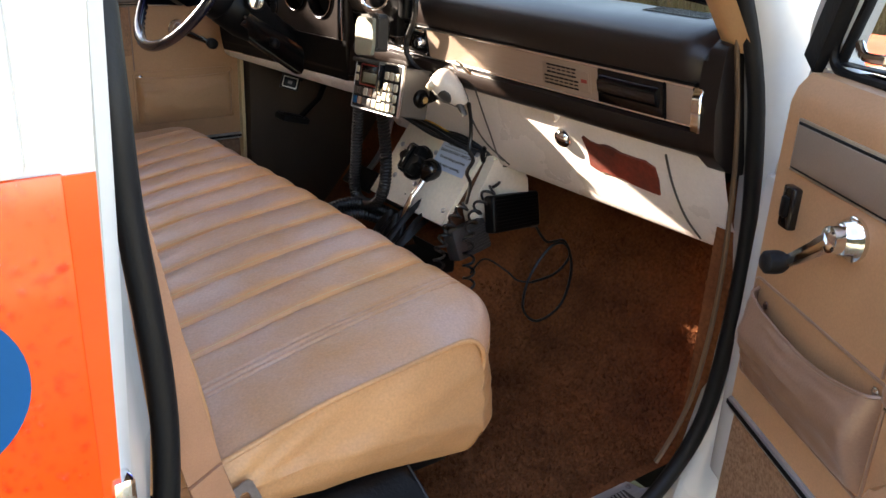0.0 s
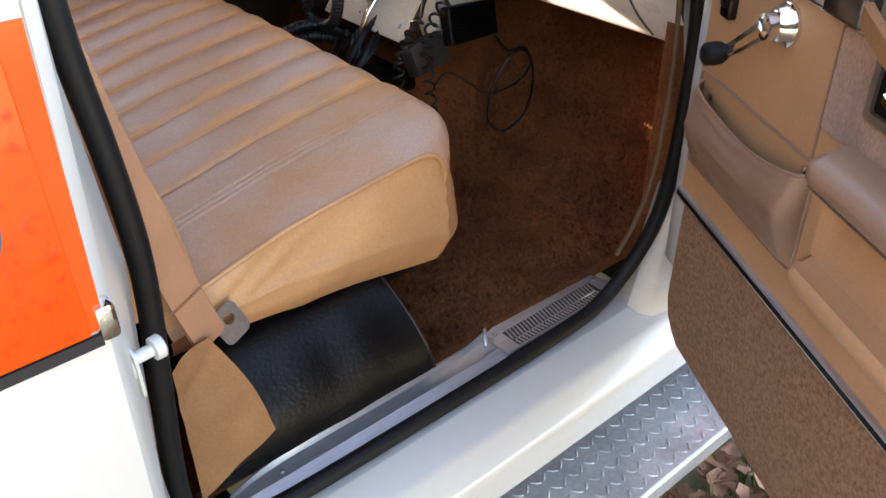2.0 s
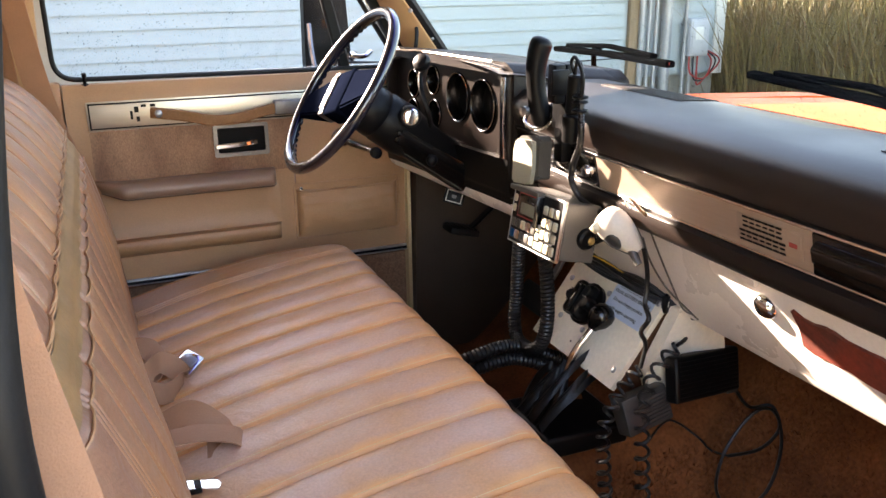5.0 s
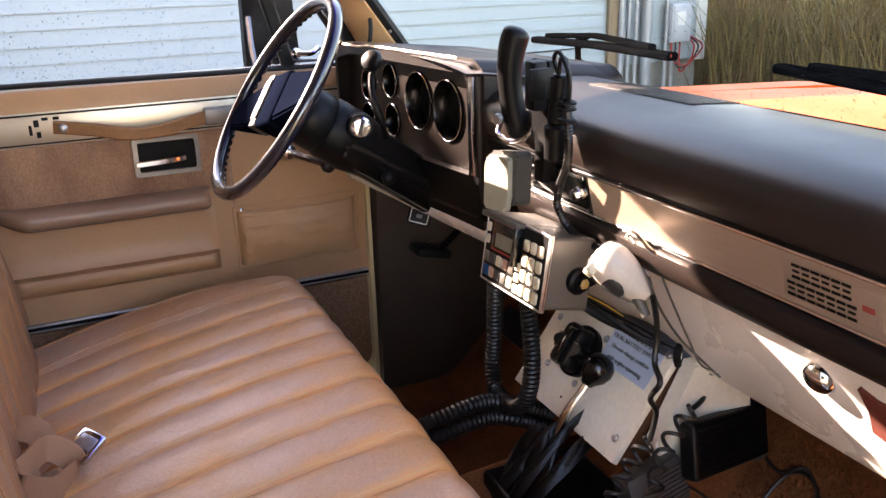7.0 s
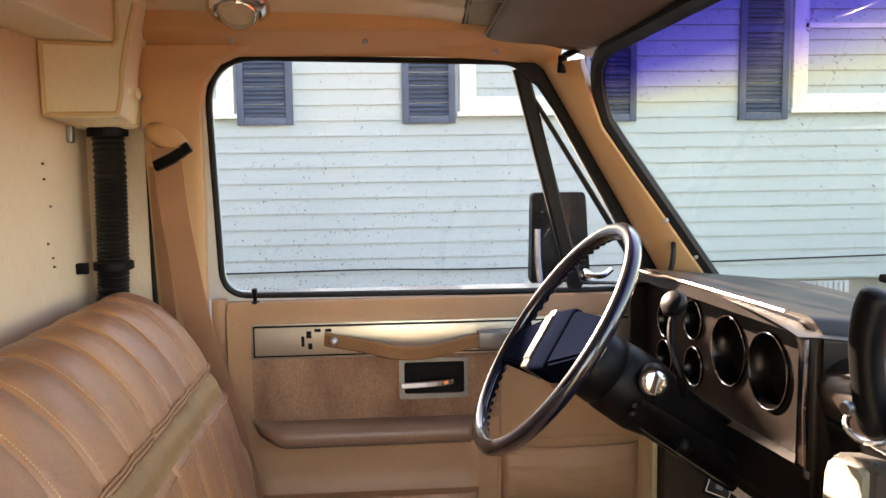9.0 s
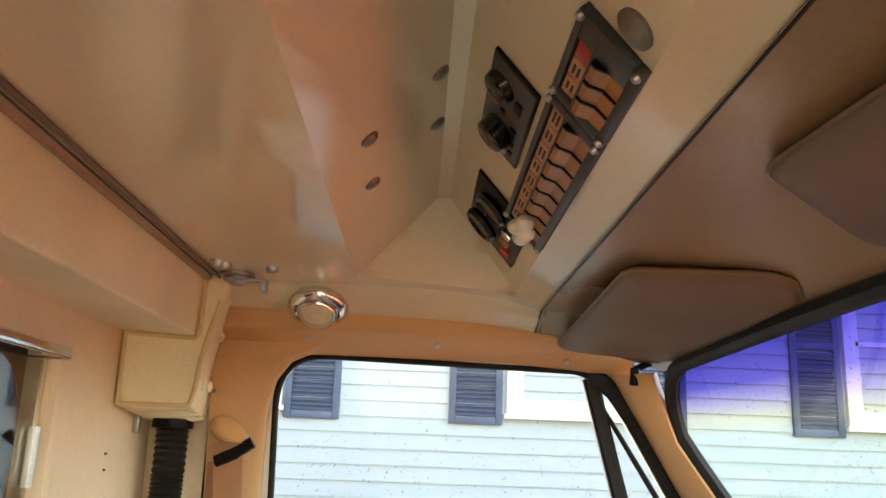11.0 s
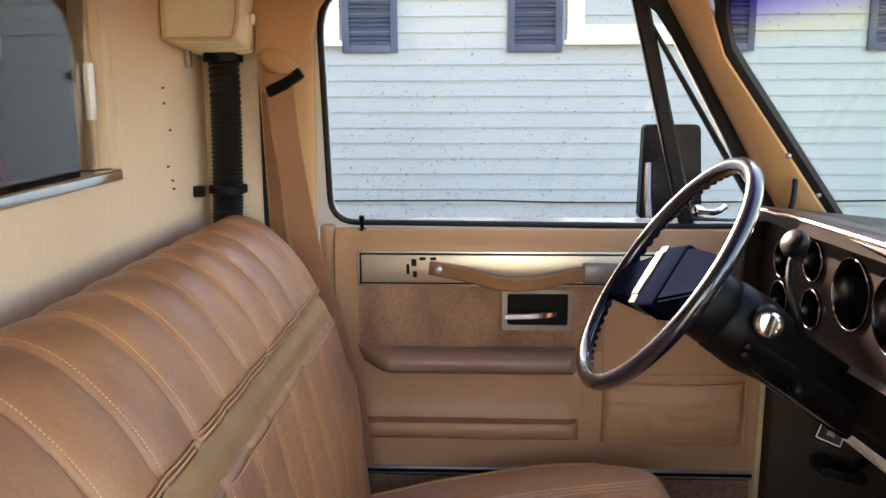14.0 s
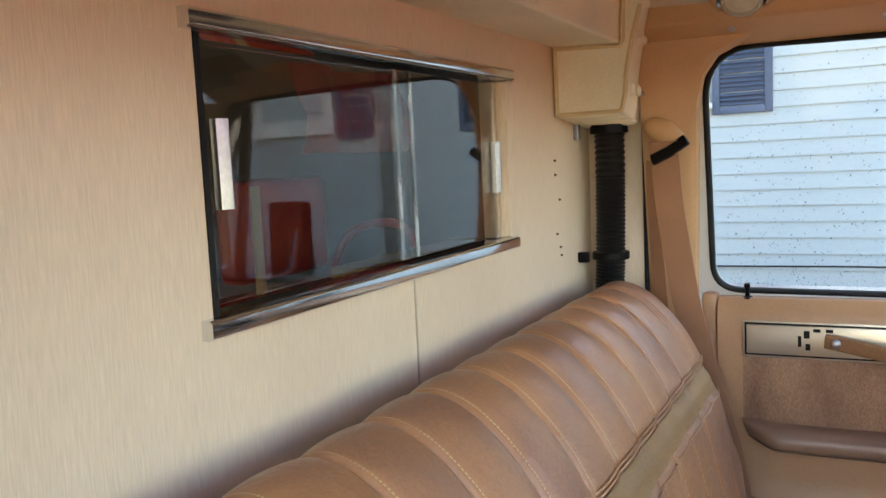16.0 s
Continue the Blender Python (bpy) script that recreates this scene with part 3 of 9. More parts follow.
    for x, r, z1 in ((5.10, 0.028, 1.67), (5.18, 0.02, 1.67), (5.26, 0.02, 1.67), (5.38, 0.05, 1.67), (5.60, 0.02, 1.6), (5.68, 0.02, 1.1)):
        bm = bmesh.new()
        rod(bm, (x, Y - 0.08, 0.0), (x, Y - 0.08, z1 + 0.05), r, seg=12)
        tagged(part("conduit", bm, M_CONDUIT), "galvanised conduit running down the house wall", "pipe", "conduits on the house wall")
    bm = bmesh.new()
    box(bm, (4.98, Y - 0.06, 0.0), (5.08, Y - 0.012, 1.66), 0.004)
    tagged(part("post_board", bm, M_POSTBOARD), "bare timber board behind the conduits", "board")
    for i, c in enumerate((M_RED, M_HOSE, M_RED)):
        bm = bmesh.new()
        tube(bm, smooth_path([(5.65 + 0.05 * i, Y - 0.1, 1.06), (5.60 + 0.04 * i, Y - 0.2, 0.9 - 0.05 * i), (5.8, Y - 0.16, 0.84), (5.92 + 0.05 * i, Y - 0.1, 1.0), (5.82, Y - 0.06, 1.12)], 8), 0.008, 6)
        tagged(part("loose_wire", bm, c), "loose coloured wire hanging below the junction box", "wire", "loose wires")


house()


def blades(name, mat, count, area, hgt, width, label, lean=0.35, seed=3, cat="grass"):
    rnd = random.Random(seed)
    verts, faces = [], []
    for _ in range(count):
        x, y = area(rnd)
        h = hgt * rnd.uniform(0.5, 1.15)
        a = rnd.uniform(0, 2 * math.pi)
        lx, ly = rnd.gauss(0, lean) * h, rnd.gauss(0, lean) * h
        dx, dy = math.cos(a) * width * rnd.uniform(0.6, 1.3), math.sin(a) * width
        i = len(verts)
        verts += [(x - dx, y - dy, 0.0), (x + dx, y + dy, 0.0), (x + lx * 0.35 - dx * 0.7, y + ly * 0.35 - dy * 0.7, h * 0.6), (x + lx * 0.35 + dx * 0.7, y + ly * 0.35 + dy * 0.7, h * 0.6), (x + lx, y + ly, h)]
        faces += [(i, i + 1, i + 3, i + 2), (i + 2, i + 3, i + 4)]
    me = bpy.data.meshes.new(name)
    me.from_pydata(verts, [], faces)
    me.materials.append(mat)
    return tagged(new(name, me), label, cat, kind="stuff")


blades("reed_grass", M_REED, 9000, lambda r: (6.1 + abs(r.gauss(0, 2.2)), r.uniform(1.2, 7.5)), 1.75, 0.008, "tall dry green and straw reed grass", 0.22, 5)
blades("brown_brush", M_BRUSH, 9000, lambda r: (r.uniform(8, 24), r.uniform(-14, 14)), 1.9, 0.03, "brown autumn brush beyond the reeds", 0.3, 6, "bushes")
blades("lawn", M_GRASS, 26000, lambda r: (r.gauss(1.2, 1.3), -0.95 - abs(r.gauss(0, 0.9))), 0.07, 0.0022, "short dry lawn beside the running board", 0.5, 7)


def leaf_litter():
    rnd = random.Random(11)
    bm = bmesh.new()
    for _ in range(2600):
        x, y, z = rnd.gauss(1.2, 1.3), -0.9 - abs(rnd.gauss(0, 0.9)), rnd.uniform(0.01, 0.06)
        m = Matrix.Translation((x, y, z)) @ Euler((rnd.gauss(0, 0.45), rnd.gauss(0, 0.45), rnd.uniform(0, 6.28))).to_matrix().to_4x4()
        s = rnd.uniform(0.022, 0.05)
        ring = [(0, -1, 0), (0.55, -0.45, 0.12), (0.45, 0.1, 0.16), (0.7, 0.45, 0.2), (0, 1.1, 0.05), (-0.7, 0.45, 0.2), (-0.45, 0.1, 0.16), (-0.55, -0.45, 0.12)]
        c = bm.verts.new(m @ V(0, 0, -0.02 * s))
        vs = [bm.verts.new(m @ (V(*p) * s)) for p in ring]
        for i in range(8):
            bm.faces.new((c, vs[i], vs[(i + 1) % 8]))
    tagged(part("leaf_litter", bm, M_LEAF), "brown fallen leaves lying in the grass", "leaves", kind="stuff")


leaf_litter()


# ---- truck body outside the cab ----
body = thing("truck_body", "white truck body with orange hood and orange side stripe", "truck")
bm = bmesh.new()


def hood_at(u, v):
    x, y = 1.56 + 1.55 * u, -0.86 + 1.72 * v
    side = abs(y) / 0.86
    z = 1.50 - 0.045 * u - 0.05 * u * u - 0.035 * side ** 4 + 0.018 * (1 / (1 + math.exp((abs(y) - 0.42) * 60)))
    return V(x, y, z)


sheet(bm, hood_at, 30, 40)
part("hood", bm, M_ORANGE, body, "wet orange hood")
for s in (-1, 1):
    bm = bmesh.new()
    prism(bm, rounded([(1.28, 0.75), (3.2, 0.75), (3.2, 1.36), (2.6, 1.42), (1.5, 1.47), (1.28, 1.47)], [0, 0, 0.08, 0.02, 0.02, 0]), lambda u, v, w: V(u, s * w, v), 0.868, 0.98)
    part("fender", bm, M_ORANGE, body)
bm = bmesh.new()
sheet(bm, lambda u, v: V(1.375 - 0.15 * abs(2 * v - 1) ** 2.5 + (0.195 + 0.15 * abs(2 * v - 1) ** 2.5) * u, -0.86 + 1.72 * v, 1.545 - 0.04 * u - 0.02 * abs(2 * v - 1) ** 4), 3, 20)
part("cowl", bm, M_ORANGE, body, "cowl panel below the windshield")
bm = bmesh.new()
box(bm, (1.57, -0.9, 0.4), (3.2, 0.9, 1.34))
part("engine_bay", bm, M_BLACK, body)


def wiper(y0, y1, x, z, lift):
    w = thing("wiper", "black windshield wiper with a red-tipped blade", "wiper", "windshield wipers", at=(x, (y0 + y1) / 2, z))
    inv = Matrix.Translation(-Vector(w.location))
    bm = bmesh.new()
    p0, p1 = V(x, y0, z), V(x - 0.02, y1, z + lift)
    d = (p1 - p0)
    tube(bm, [p0, p0.lerp(p1, 0.5) + V(0, 0, 0.004), p1], 0.008, flat=(0.012, 0.007, (1, 0, 0)))
    tube(bm, [p0.lerp(p1, 0.12) + V(0, 0, 0.012), p0.lerp(p1, 0.5) + V(0, 0, 0.022), p0.lerp(p1, 0.88) + V(0, 0, 0.012)], 0.006, flat=(0.009, 0.005, (1, 0, 0)))
    bm.transform(inv)
    blade = part("blade", bm, M_WIPER, w)
    bm = bmesh.new()
    tube(bm, [p0.lerp(p1, 0.45) + V(0, 0, 0.02), p0.lerp(p1, 0.2) + V(0.05, 0, 0.0), p0 + V(0.10, -0.02, -0.05), p0 + V(0.15, -0.02, -0.09)], 0.007)
    bm.transform(inv)
    part("arm", bm, M_WIPER, w)
    for f, k in ((0.985, 0.62), (0.01, 0.5)):
        bm = bmesh.new()
        c = p0.lerp(p1, f)
        box(bm, tuple(c + V(-0.010, -0.012, -0.006) * k), tuple(c + V(0.010, 0.012, 0.011) * k), 0.004 * k, seg=3)
        bm.transform(inv)
        part("tip", bm, M_RED, w, "red blade tip")


wiper(0.62, 0.12, 1.44, 1.645, 0.005)
wiper(-0.62, -0.13, 1.43, 1.62, 0.035)

# windshield and its seal
WS = lambda u, v: V(1.377 - 0.432 * v - 0.15 * (abs(2 * u - 1) ** 2.5) * (1 - 0.55 * v - 0.30 * max(0.0, (v - 0.75) / 0.25)), (2 * u - 1) * (0.80 - 0.09 * v), 1.590 + 0.454 * v + 0.020 * v * (1 - (2 * u - 1) ** 2))
bm = bmesh.new()
sheet(bm, WS, 24, 10)
g = part("window_1", bm, M_WINDSHIELD)
g.visible_shadow = False
tagged(g, "curved windshield with a violet sun band, wet with drops", "windshield", kind="structure")
arc = [(1.0, 0.80), (0.997, 0.86), (0.988, 0.92), (0.972, 0.965), (0.95, 0.99)]
edge = [WS(0.03 + 0.94 * i / 24, 0.0) for i in range(25)] + [WS(1.0, 0.06 + 0.70 * i / 8) for i in range(9)] + [WS(u, v) for u, v in arc] + [WS(0.92 - 0.84 * i / 22, 1.0) for i in range(23)] + [WS(1 - u, v) for u, v in arc[::-1]] + [WS(0.0, 0.76 - 0.70 * i / 8) for i in range(9)]
bm = bmesh.new()
tube(bm, [p + V(-0.004, 0, 0.0) for p in edge], 0.014, 8, closed=True)
tagged(part("windshield_seal", bm, M_RUBBER), "black rubber seal round the windshield", "seal", kind="structure")


def drops(name, place, count, seed, label, lo=0.0012, hi=0.0035, height=0.55, mat=None):
    """Water drops that sit on a pane: place(r) gives a point and the way that it faces."""
    rnd = random.Random(seed)
    verts, faces = [], []
    for _ in range(count):
        p, d = place(rnd)
        u, w = frame_to(d)
        r = rnd.uniform(lo, hi) * (1.6 if rnd.random() < 0.08 else 1.0)
        i = len(verts)
        verts.append(tuple(p + d.normalized() * r * height))
        for k in range(7):
            a = 2 * math.pi * k / 7
            verts.append(tuple(p + (u * math.cos(a) + w * math.sin(a) * 1.25) * r))
        faces += [(i, i + 1 + k, i + 1 + (k + 1) % 7) for k in range(7)]
    me = bpy.data.meshes.new(name)
    me.from_pydata(verts, [], faces)
    me.polygons.foreach_set("use_smooth", [True] * len(me.polygons))
    me.materials.append(mat or M_DROP)
    return tagged(new(name, me), label, "water drops", kind="stuff")


def on_windshield(r):
    u, v = r.uniform(0.03, 0.97), r.uniform(0.03, 0.97)
    return WS(u, v) + V(0.002, 0, 0.002), V(0.7, 0, 0.7)


drops("rain_drops", on_windshield, 4200, 4, "rain drops on the windshield", 0.0005, 0.0015)

# body side behind the passenger door
bm = bmesh.new()
prism(bm, [(-1.6, 0.62), (0.15, 0.62), (0.155, 1.0), (0.165, 1.35), (0.172, 1.6), (0.18, 1.75), (0.18, 2.2), (-1.6, 2.2)], lambda u, v, w: V(u, w, v), -1.0, -1.02)
part("side_panel", bm, M_WHITE, body)
bm = bmesh.new()
box(bm, (-1.5, -1.0245, 1.322), (0.150, -1.0205, 1.592), 0.0015)
stripe = part("side_stripe", bm, M_STRIPE, body, "orange side stripe")
bm = bmesh.new()
prism(bm, [(0.148, 1.324), (0.163, 1.324), (0.171, 1.59), (0.150, 1.59)], lambda u, v, w: V(u, w, v), -1.0205, -1.0225)
part("stripe_return", bm, M_STRIPE, body)
bm = bmesh.new()
box(bm, (-1.5, -1.025, 1.309), (0.158, -1.0205, 1.3205))
part("pinstripe", bm, M_INK, body, "black pinstripe")
bm = bmesh.new()
box(bm, (-1.5, -1.038, 1.594), (0.128, -1.0205, 2.2), 0.008)
part("upper_panel", bm, M_WHITE, body)
bm = bmesh.new()
C = V(0.047, -1.0245, 1.455)
ro, ri = 0.066, 0.033
rings_ = [[bm.verts.new(C + V(r * math.cos(2 * math.pi * i / 48), -h, r * math.sin(2 * math.pi * i / 48))) for i in range(48)] for r, h in ((ro, 0.0004), (ro, 0.0016), (ri, 0.0016), (ri, 0.0004))]
for a, b in zip(rings_, rings_[1:]):
    bridge(bm, a, b)
part("ring_emblem", bm, M_BLUE, body, "blue ring painted on the stripe")
# rear jamb of the passenger door: from the outer skin in to the seal
jamb = [(0.74, 0.155, 0.235), (0.85, 0.155, 0.205), (1.0, 0.155, 0.20), (1.3, 0.163, 0.226), (1.5, 0.172, 0.214), (1.7, 0.180, 0.219), (1.9, 0.184, 0.243), (2.1, 0.185, 0.275)]
bm = bmesh.new()
rows_ = []
for z, xo, xi in jamb:
    rows_.append([bm.verts.new(p) for p in (V(xo - 0.01, -1.0, z), V(xo, -1.012, z), V(xo + 0.012, -1.004, z), V(xi - 0.012, -0.915, z), V(xi, -0.895, z), V(xi + 0.005, -0.86, z), V(xi - 0.06, -0.84, z), V(xi - 0.10, -0.98, z))])
for a, b in zip(rows_, rows_[1:]):
    for k in range(8):
        bm.faces.new((a[k], b[k], b[(k + 1) % 8], a[(k + 1) % 8]))
part("door_jamb", bm, M_WHITE, body, "white painted door jamb")
# hinge-side pillar
bm = bmesh.new()
ap = [(0.72, 1.14), (0.80, 1.165), (0.87, 1.185), (1.0, 1.225), (1.2, 1.235), (1.41, 1.212), (1.6, 1.155), (1.667, 1.13), (1.8, 1.04), (1.95, 0.93), (2.06, 0.86), (2.12, 0.80)]
rows_ = []
for z, x in ap:
    yo = -0.905 if z < 1.62 else -0.905 + (z - 1.62) * 0.30
    rows_.append([bm.verts.new(p) for p in (V(x - 0.02, yo + 0.045, z), V(x - 0.015, yo + 0.02, z), V(x + 0.005, yo, z), V(x + 0.09, yo - 0.015, z), V(x + 0.10, yo + 0.06, z), V(x + 0.0, yo + 0.075, z))])
for a, b in zip(rows_, rows_[1:]):
    for k in range(6):
        bm.faces.new((a[k], b[k], b[(k + 1) % 6], a[(k + 1) % 6]))
part("hinge_pillar", bm, M_WHITE, body, "white hinge pillar")
# rocker, roof and rails
bm = bmesh.new()
prism(bm, rounded([(-0.80, 0.60), (-0.955, 0.60), (-0.962, 0.69), (-0.925, 0.735), (-0.865, 0.752), (-0.80, 0.752)], [0, 0.02, 0.03, 0.03, 0.01, 0]), lambda u, v, w: V(w, u, v), -0.6, 1.36)
part("rocker_panel", bm, M_WHITE, body, "white rocker panel")
bm = bmesh.new()
sheet(bm, lambda u, v: V(-0.1 + 1.05 * u, -0.80 + 1.6 * v, 2.20 - 0.10 * max(0, u - 0.6) ** 1.5 - 0.07 * abs(2 * v - 1) ** 6 + 0.125), 12, 24)
part("roof_skin", bm, M_WHITE, body)
for s in (-1, 1):
    bm = bmesh.new()
    prism(bm, rounded([(0.70, 2.095), (0.80, 2.055), (0.835, 2.075), (0.82, 2.20), (0.70, 2.20)], 0.012, 3), lambda u, v, w: V(w, s * u, v), -0.05, 0.86)
    part("roof_rail", bm, M_TRIM, body, "tan roof rail")
# running board of diamond plate
step = thing("running_board", "diamond plate aluminium running board below the door", "running board", at=(0.5, -0.95, 0.52))
inv = Matrix.Translation((-0.5, 0.95, -0.52))
bm = bmesh.new()
prism(bm, rounded([(-0.80, 0.516), (-1.068, 0.516), (-1.074, 0.510), (-1.074, 0.475), (-1.068, 0.475), (-1.066, 0.509), (-0.80, 0.509)], [0, 0.006, 0.003, 0, 0, 0.003, 0], 3), lambda u, v, w: V(w, u, v), -0.7, 1.62)
bm.transform(inv)
board = part("plate", bm, M_PLATE, step)
bm = bmesh.new()
k = 0
for i in range(92):
    for j in range(8):
        x, y = -0.45 + i * 0.0225, -0.820 - j * 0.033
        if x > 1.6:
            continue
        a = radians(45 if (i + j) % 2 else -45)
        L, W = 0.0112, 0.0030
        m = Matrix.Translation((x, y, 0.516)) @ Matrix.Rotation(a, 4, "Z")
        ring = [(-L, 0, 0), (-L * 0.4, -W, 0), (L * 0.4, -W, 0), (L, 0, 0), (L * 0.4, W, 0), (-L * 0.4, W, 0)]
        lo = [bm.verts.new(m @ V(*p)) for p in ring]
        hi = [bm.verts.new(m @ V(p[0] * 0.8, p[1] * 0.4, 0.0019)) for p in ring]
        bridge(bm, lo, hi)
        bm.faces.new(hi)
bm.transform(inv)
tagged(part("treads", bm, M_PLATE, step, "raised lozenge treads"), kind="stuff")
for x, y in ((0.776, -1.003), (0.15, -1.003), (1.35, -1.003)):
    bm = bmesh.new()
    lathe(bm, [(0, 0.006), (0.008, 0.006), (0.009, 0.002), (0.013, 0.001), (0.013, 0.0)], (x, y, 0.517), (0, 0, 1), 14)
    bm.transform(inv)
    part("bolt", bm, M_STEEL, step)


# ---- cab shell ----
# door seals: one ring round each door opening
def seal(s):
    ring = [(0.34, 2.06), (0.55, 2.068), (0.78, 2.055), (0.86, 2.02), (0.98, 1.86), (1.06, 1.74), (1.11, 1.667), (1.155, 1.54), (1.188, 1.411), (1.207, 1.30), (1.21, 1.193), (1.20, 1.05), (1.175, 0.94), (1.13, 0.849), (1.06, 0.788), (0.98, 0.775), (0.8, 0.770), (0.6, 0.770), (0.42, 0.772), (0.32, 0.780), (0.255, 0.80), (0.226, 0.87), (0.230, 1.0), (0.250, 1.2), (0.253, 1.3), (0.247, 1.4), (0.238, 1.5), (0.235, 1.6), (0.240, 1.7), (0.250, 1.8), (0.265, 1.92), (0.282, 2.02)]
    pts = []
    for x, z in ring:
        y = 0.848 if z < 0.79 else ((0.87 if x > 0.6 else 0.85) - 0.24 * max(0.0, z - 1.6))
        if 0.79 <= z < 0.95:
            y = 0.848 + (0.022 if x > 0.6 else 0.002) * (z - 0.79) / 0.16
        pts.append((x, s * y, z))
    loop = smooth_path(pts + [pts[0]], 4)[:-1]
    bm = bmesh.new()
    tube(bm, loop, 0.0140, 10, closed=True)
    tagged(part("door_seal", bm, M_RUBBER), "black rubber weatherstrip round the door opening", "seal", kind="structure")


seal(-1)
# floor: flat pan, tunnel and toe board in one carpet


def floor_at(x, y):
    z = 0.775
    if x > 1.26:
        z += (x - 1.26) ** 1.25 * 1.55
    hump = max(0.0, 1 - abs(y - 0.03) / 0.30)
    hump = hump * hump * (3 - 2 * hump)
    top = 0.975 + 0.10 * max(0, x - 0.9)
    z2 = 0.775 + (top - 0.775) * hump
    return max(z, z2)


bm = bmesh.new()
sheet(bm, lambda u, v: V(0.0 + 1.72 * u, -0.772 + 1.562 * v, floor_at(1.72 * u, -0.772 + 1.562 * v) + 0.003 * noise.noise(V(17 * u, 15 * v, 0))), 70, 70)
tagged(part("floor", bm, M_CARPET), "orange-brown shag carpet over floor and tunnel", "carpet", kind="structure")


def carpet_pile():
    rnd = random.Random(8)
    verts, faces = [], []
    for _ in range(30000):
        x, y = rnd.uniform(0.55, 1.55), rnd.uniform(-0.752, -0.12)
        z = floor_at(x, y)
        h, a = rnd.uniform(0.004, 0.010), rnd.uniform(0, 6.28)
        dx, dy = math.cos(a) * 0.0016, math.sin(a) * 0.0016
        lx, ly = rnd.gauss(0, 0.004), rnd.gauss(0, 0.004)
        i = len(verts)
        verts += [(x - dx, y - dy, z), (x + dx, y + dy, z), (x + lx + dx * 0.6, y + ly + dy * 0.6, z + h), (x + lx - dx * 0.6, y + ly - dy * 0.6, z + h)]
        faces.append((i, i + 1, i + 2, i + 3))
    me = bpy.data.meshes.new("carpet_pile")
    me.from_pydata(verts, [], faces)
    me.materials.append(M_CARPET)
    tagged(new("carpet_pile", me), "tufted pile of the orange-brown carpet", "carpet", kind="stuff")


carpet_pile()
# kick panels at both ends of the toe board
for s, x0, mt, lb in ((-1, 1.215, M_CARPET, "carpeted kick panel beside the footwell"), (1, 1.088, M_KICK, "brown painted kick panel beside the footwell")):
    bm = bmesh.new()
    prism(bm, rounded([(x0, 0.775), (1.72, 0.775), (1.72, 1.36), (x0 + 0.01, 1.36)], 0.01, 2), lambda u, v, w: V(u, s * w, v), 0.775 if s > 0 else 0.800, 0.865)
    tagged(part("kick_panel", bm, mt), lb, "panel", kind="structure")
bm = bmesh.new()
tube(bm, smooth_path([(1.105, -0.845, 1.66), (1.168, -0.846, 1.44), (1.192, -0.846, 1.2), (1.182, -0.842, 1.02), (1.158, -0.836, 0.93), (1.120, -0.828, 0.86)], 6), 0.008, flat=(0.005, 0.003, (0.6, 1, 0)))
tagged(part("windlace", bm, M_BINDING), "brown trim lace beside the door seal", "trim", kind="structure")
bm = bmesh.new()
box(bm, (1.078, 0.80, 0.80), (1.089, 0.868, 1.50), 0.002)
tagged(part("door_gap_lace", bm, M_PIPING), "pale lace in the gap ahead of the driver's door", "trim", kind="structure")
bm = bmesh.new()
box(bm, (1.58, -0.80, 0.75), (1.62, 0.80, 1.40))
tagged(part("wall_front", bm, M_BLACK), "dark firewall behind the dashboard", "wall", kind="structure")
# sill plate
sill = thing("sill_plate", "worn ribbed aluminium sill plate at the door opening", "sill plate", at=(0.72, -0.80, 0.772))
inv = Matrix.Translation((-0.72, 0.80, -0.772))
bm = bmesh.new()
SECTION = [(0.0, 0.004), (0.05, 0.012), (0.12, 0.0125), (0.19, 0.004), (0.45, 0.002), (0.60, 0.003), (0.66, 0.0075), (0.73, 0.006), (1.0, -0.001)]


def sill_trough(u, v):
    """The long rear half: a lip, a shallow trough and a bent outer flange, narrowed like a boat at its rear end."""
    x = 0.306 + 0.530 * u
    tail = max(0.0, 1 - (x - 0.306) / 0.11) ** 2
    flare = max(0.0, (x - 0.77) / 0.066) ** 2
    inner, outer = -0.770 - 0.020 * tail + 0.011 * flare, -0.835 + 0.015 * tail
    f, h = SECTION[round(v * 8)]
    return V(x, inner + (outer - inner) * f, 0.773 + h * (1 - 0.4 * tail) + 0.0006 * noise.noise(V(x * 40, v * 6, 2)))


sheet(bm, sill_trough, 60, 8)
bm.transform(inv)
part("trough", bm, M_SILL, sill, "scuffed aluminium trough")
bm = bmesh.new()
prism(bm, rounded([(0.832, -0.832), (1.094, -0.832), (1.150, -0.818), (1.158, -0.806), (1.128, -0.800), (1.126, -0.767), (0.864, -0.760), (0.836, -0.765)], [0.004, 0.02, 0.008, 0.006, 0.006, 0.004, 0.01, 0.006], 3), lambda u, v, w: V(u, v, w), 0.772, 0.7795)
bmesh.ops.bevel(bm, geom=[e for e in bm.edges if all(abs(v.co.z - 0.7795) < 1e-4 for v in e.verts)], offset=0.002, segments=2, affect="EDGES")
bm.transform(inv)
part("tread_plate", bm, M_SILL, sill, "ribbed aluminium tread plate")
bm = bmesh.new()
tube(bm, [V(0.872, -0.8125, 0.780), V(1.090, -0.810, 0.780)], 0.0016, 6)
bm.transform(inv)
part("spine", bm, M_SILL, sill)
bm = bmesh.new()
box(bm, (0.866, -0.8275, 0.7793), (1.100, -0.7835, 0.7798))
bm.transform(inv)
part("groove_field", bm, M_GREYDARK, sill, "dark grey field between the ribs")
bm = bmesh.new()
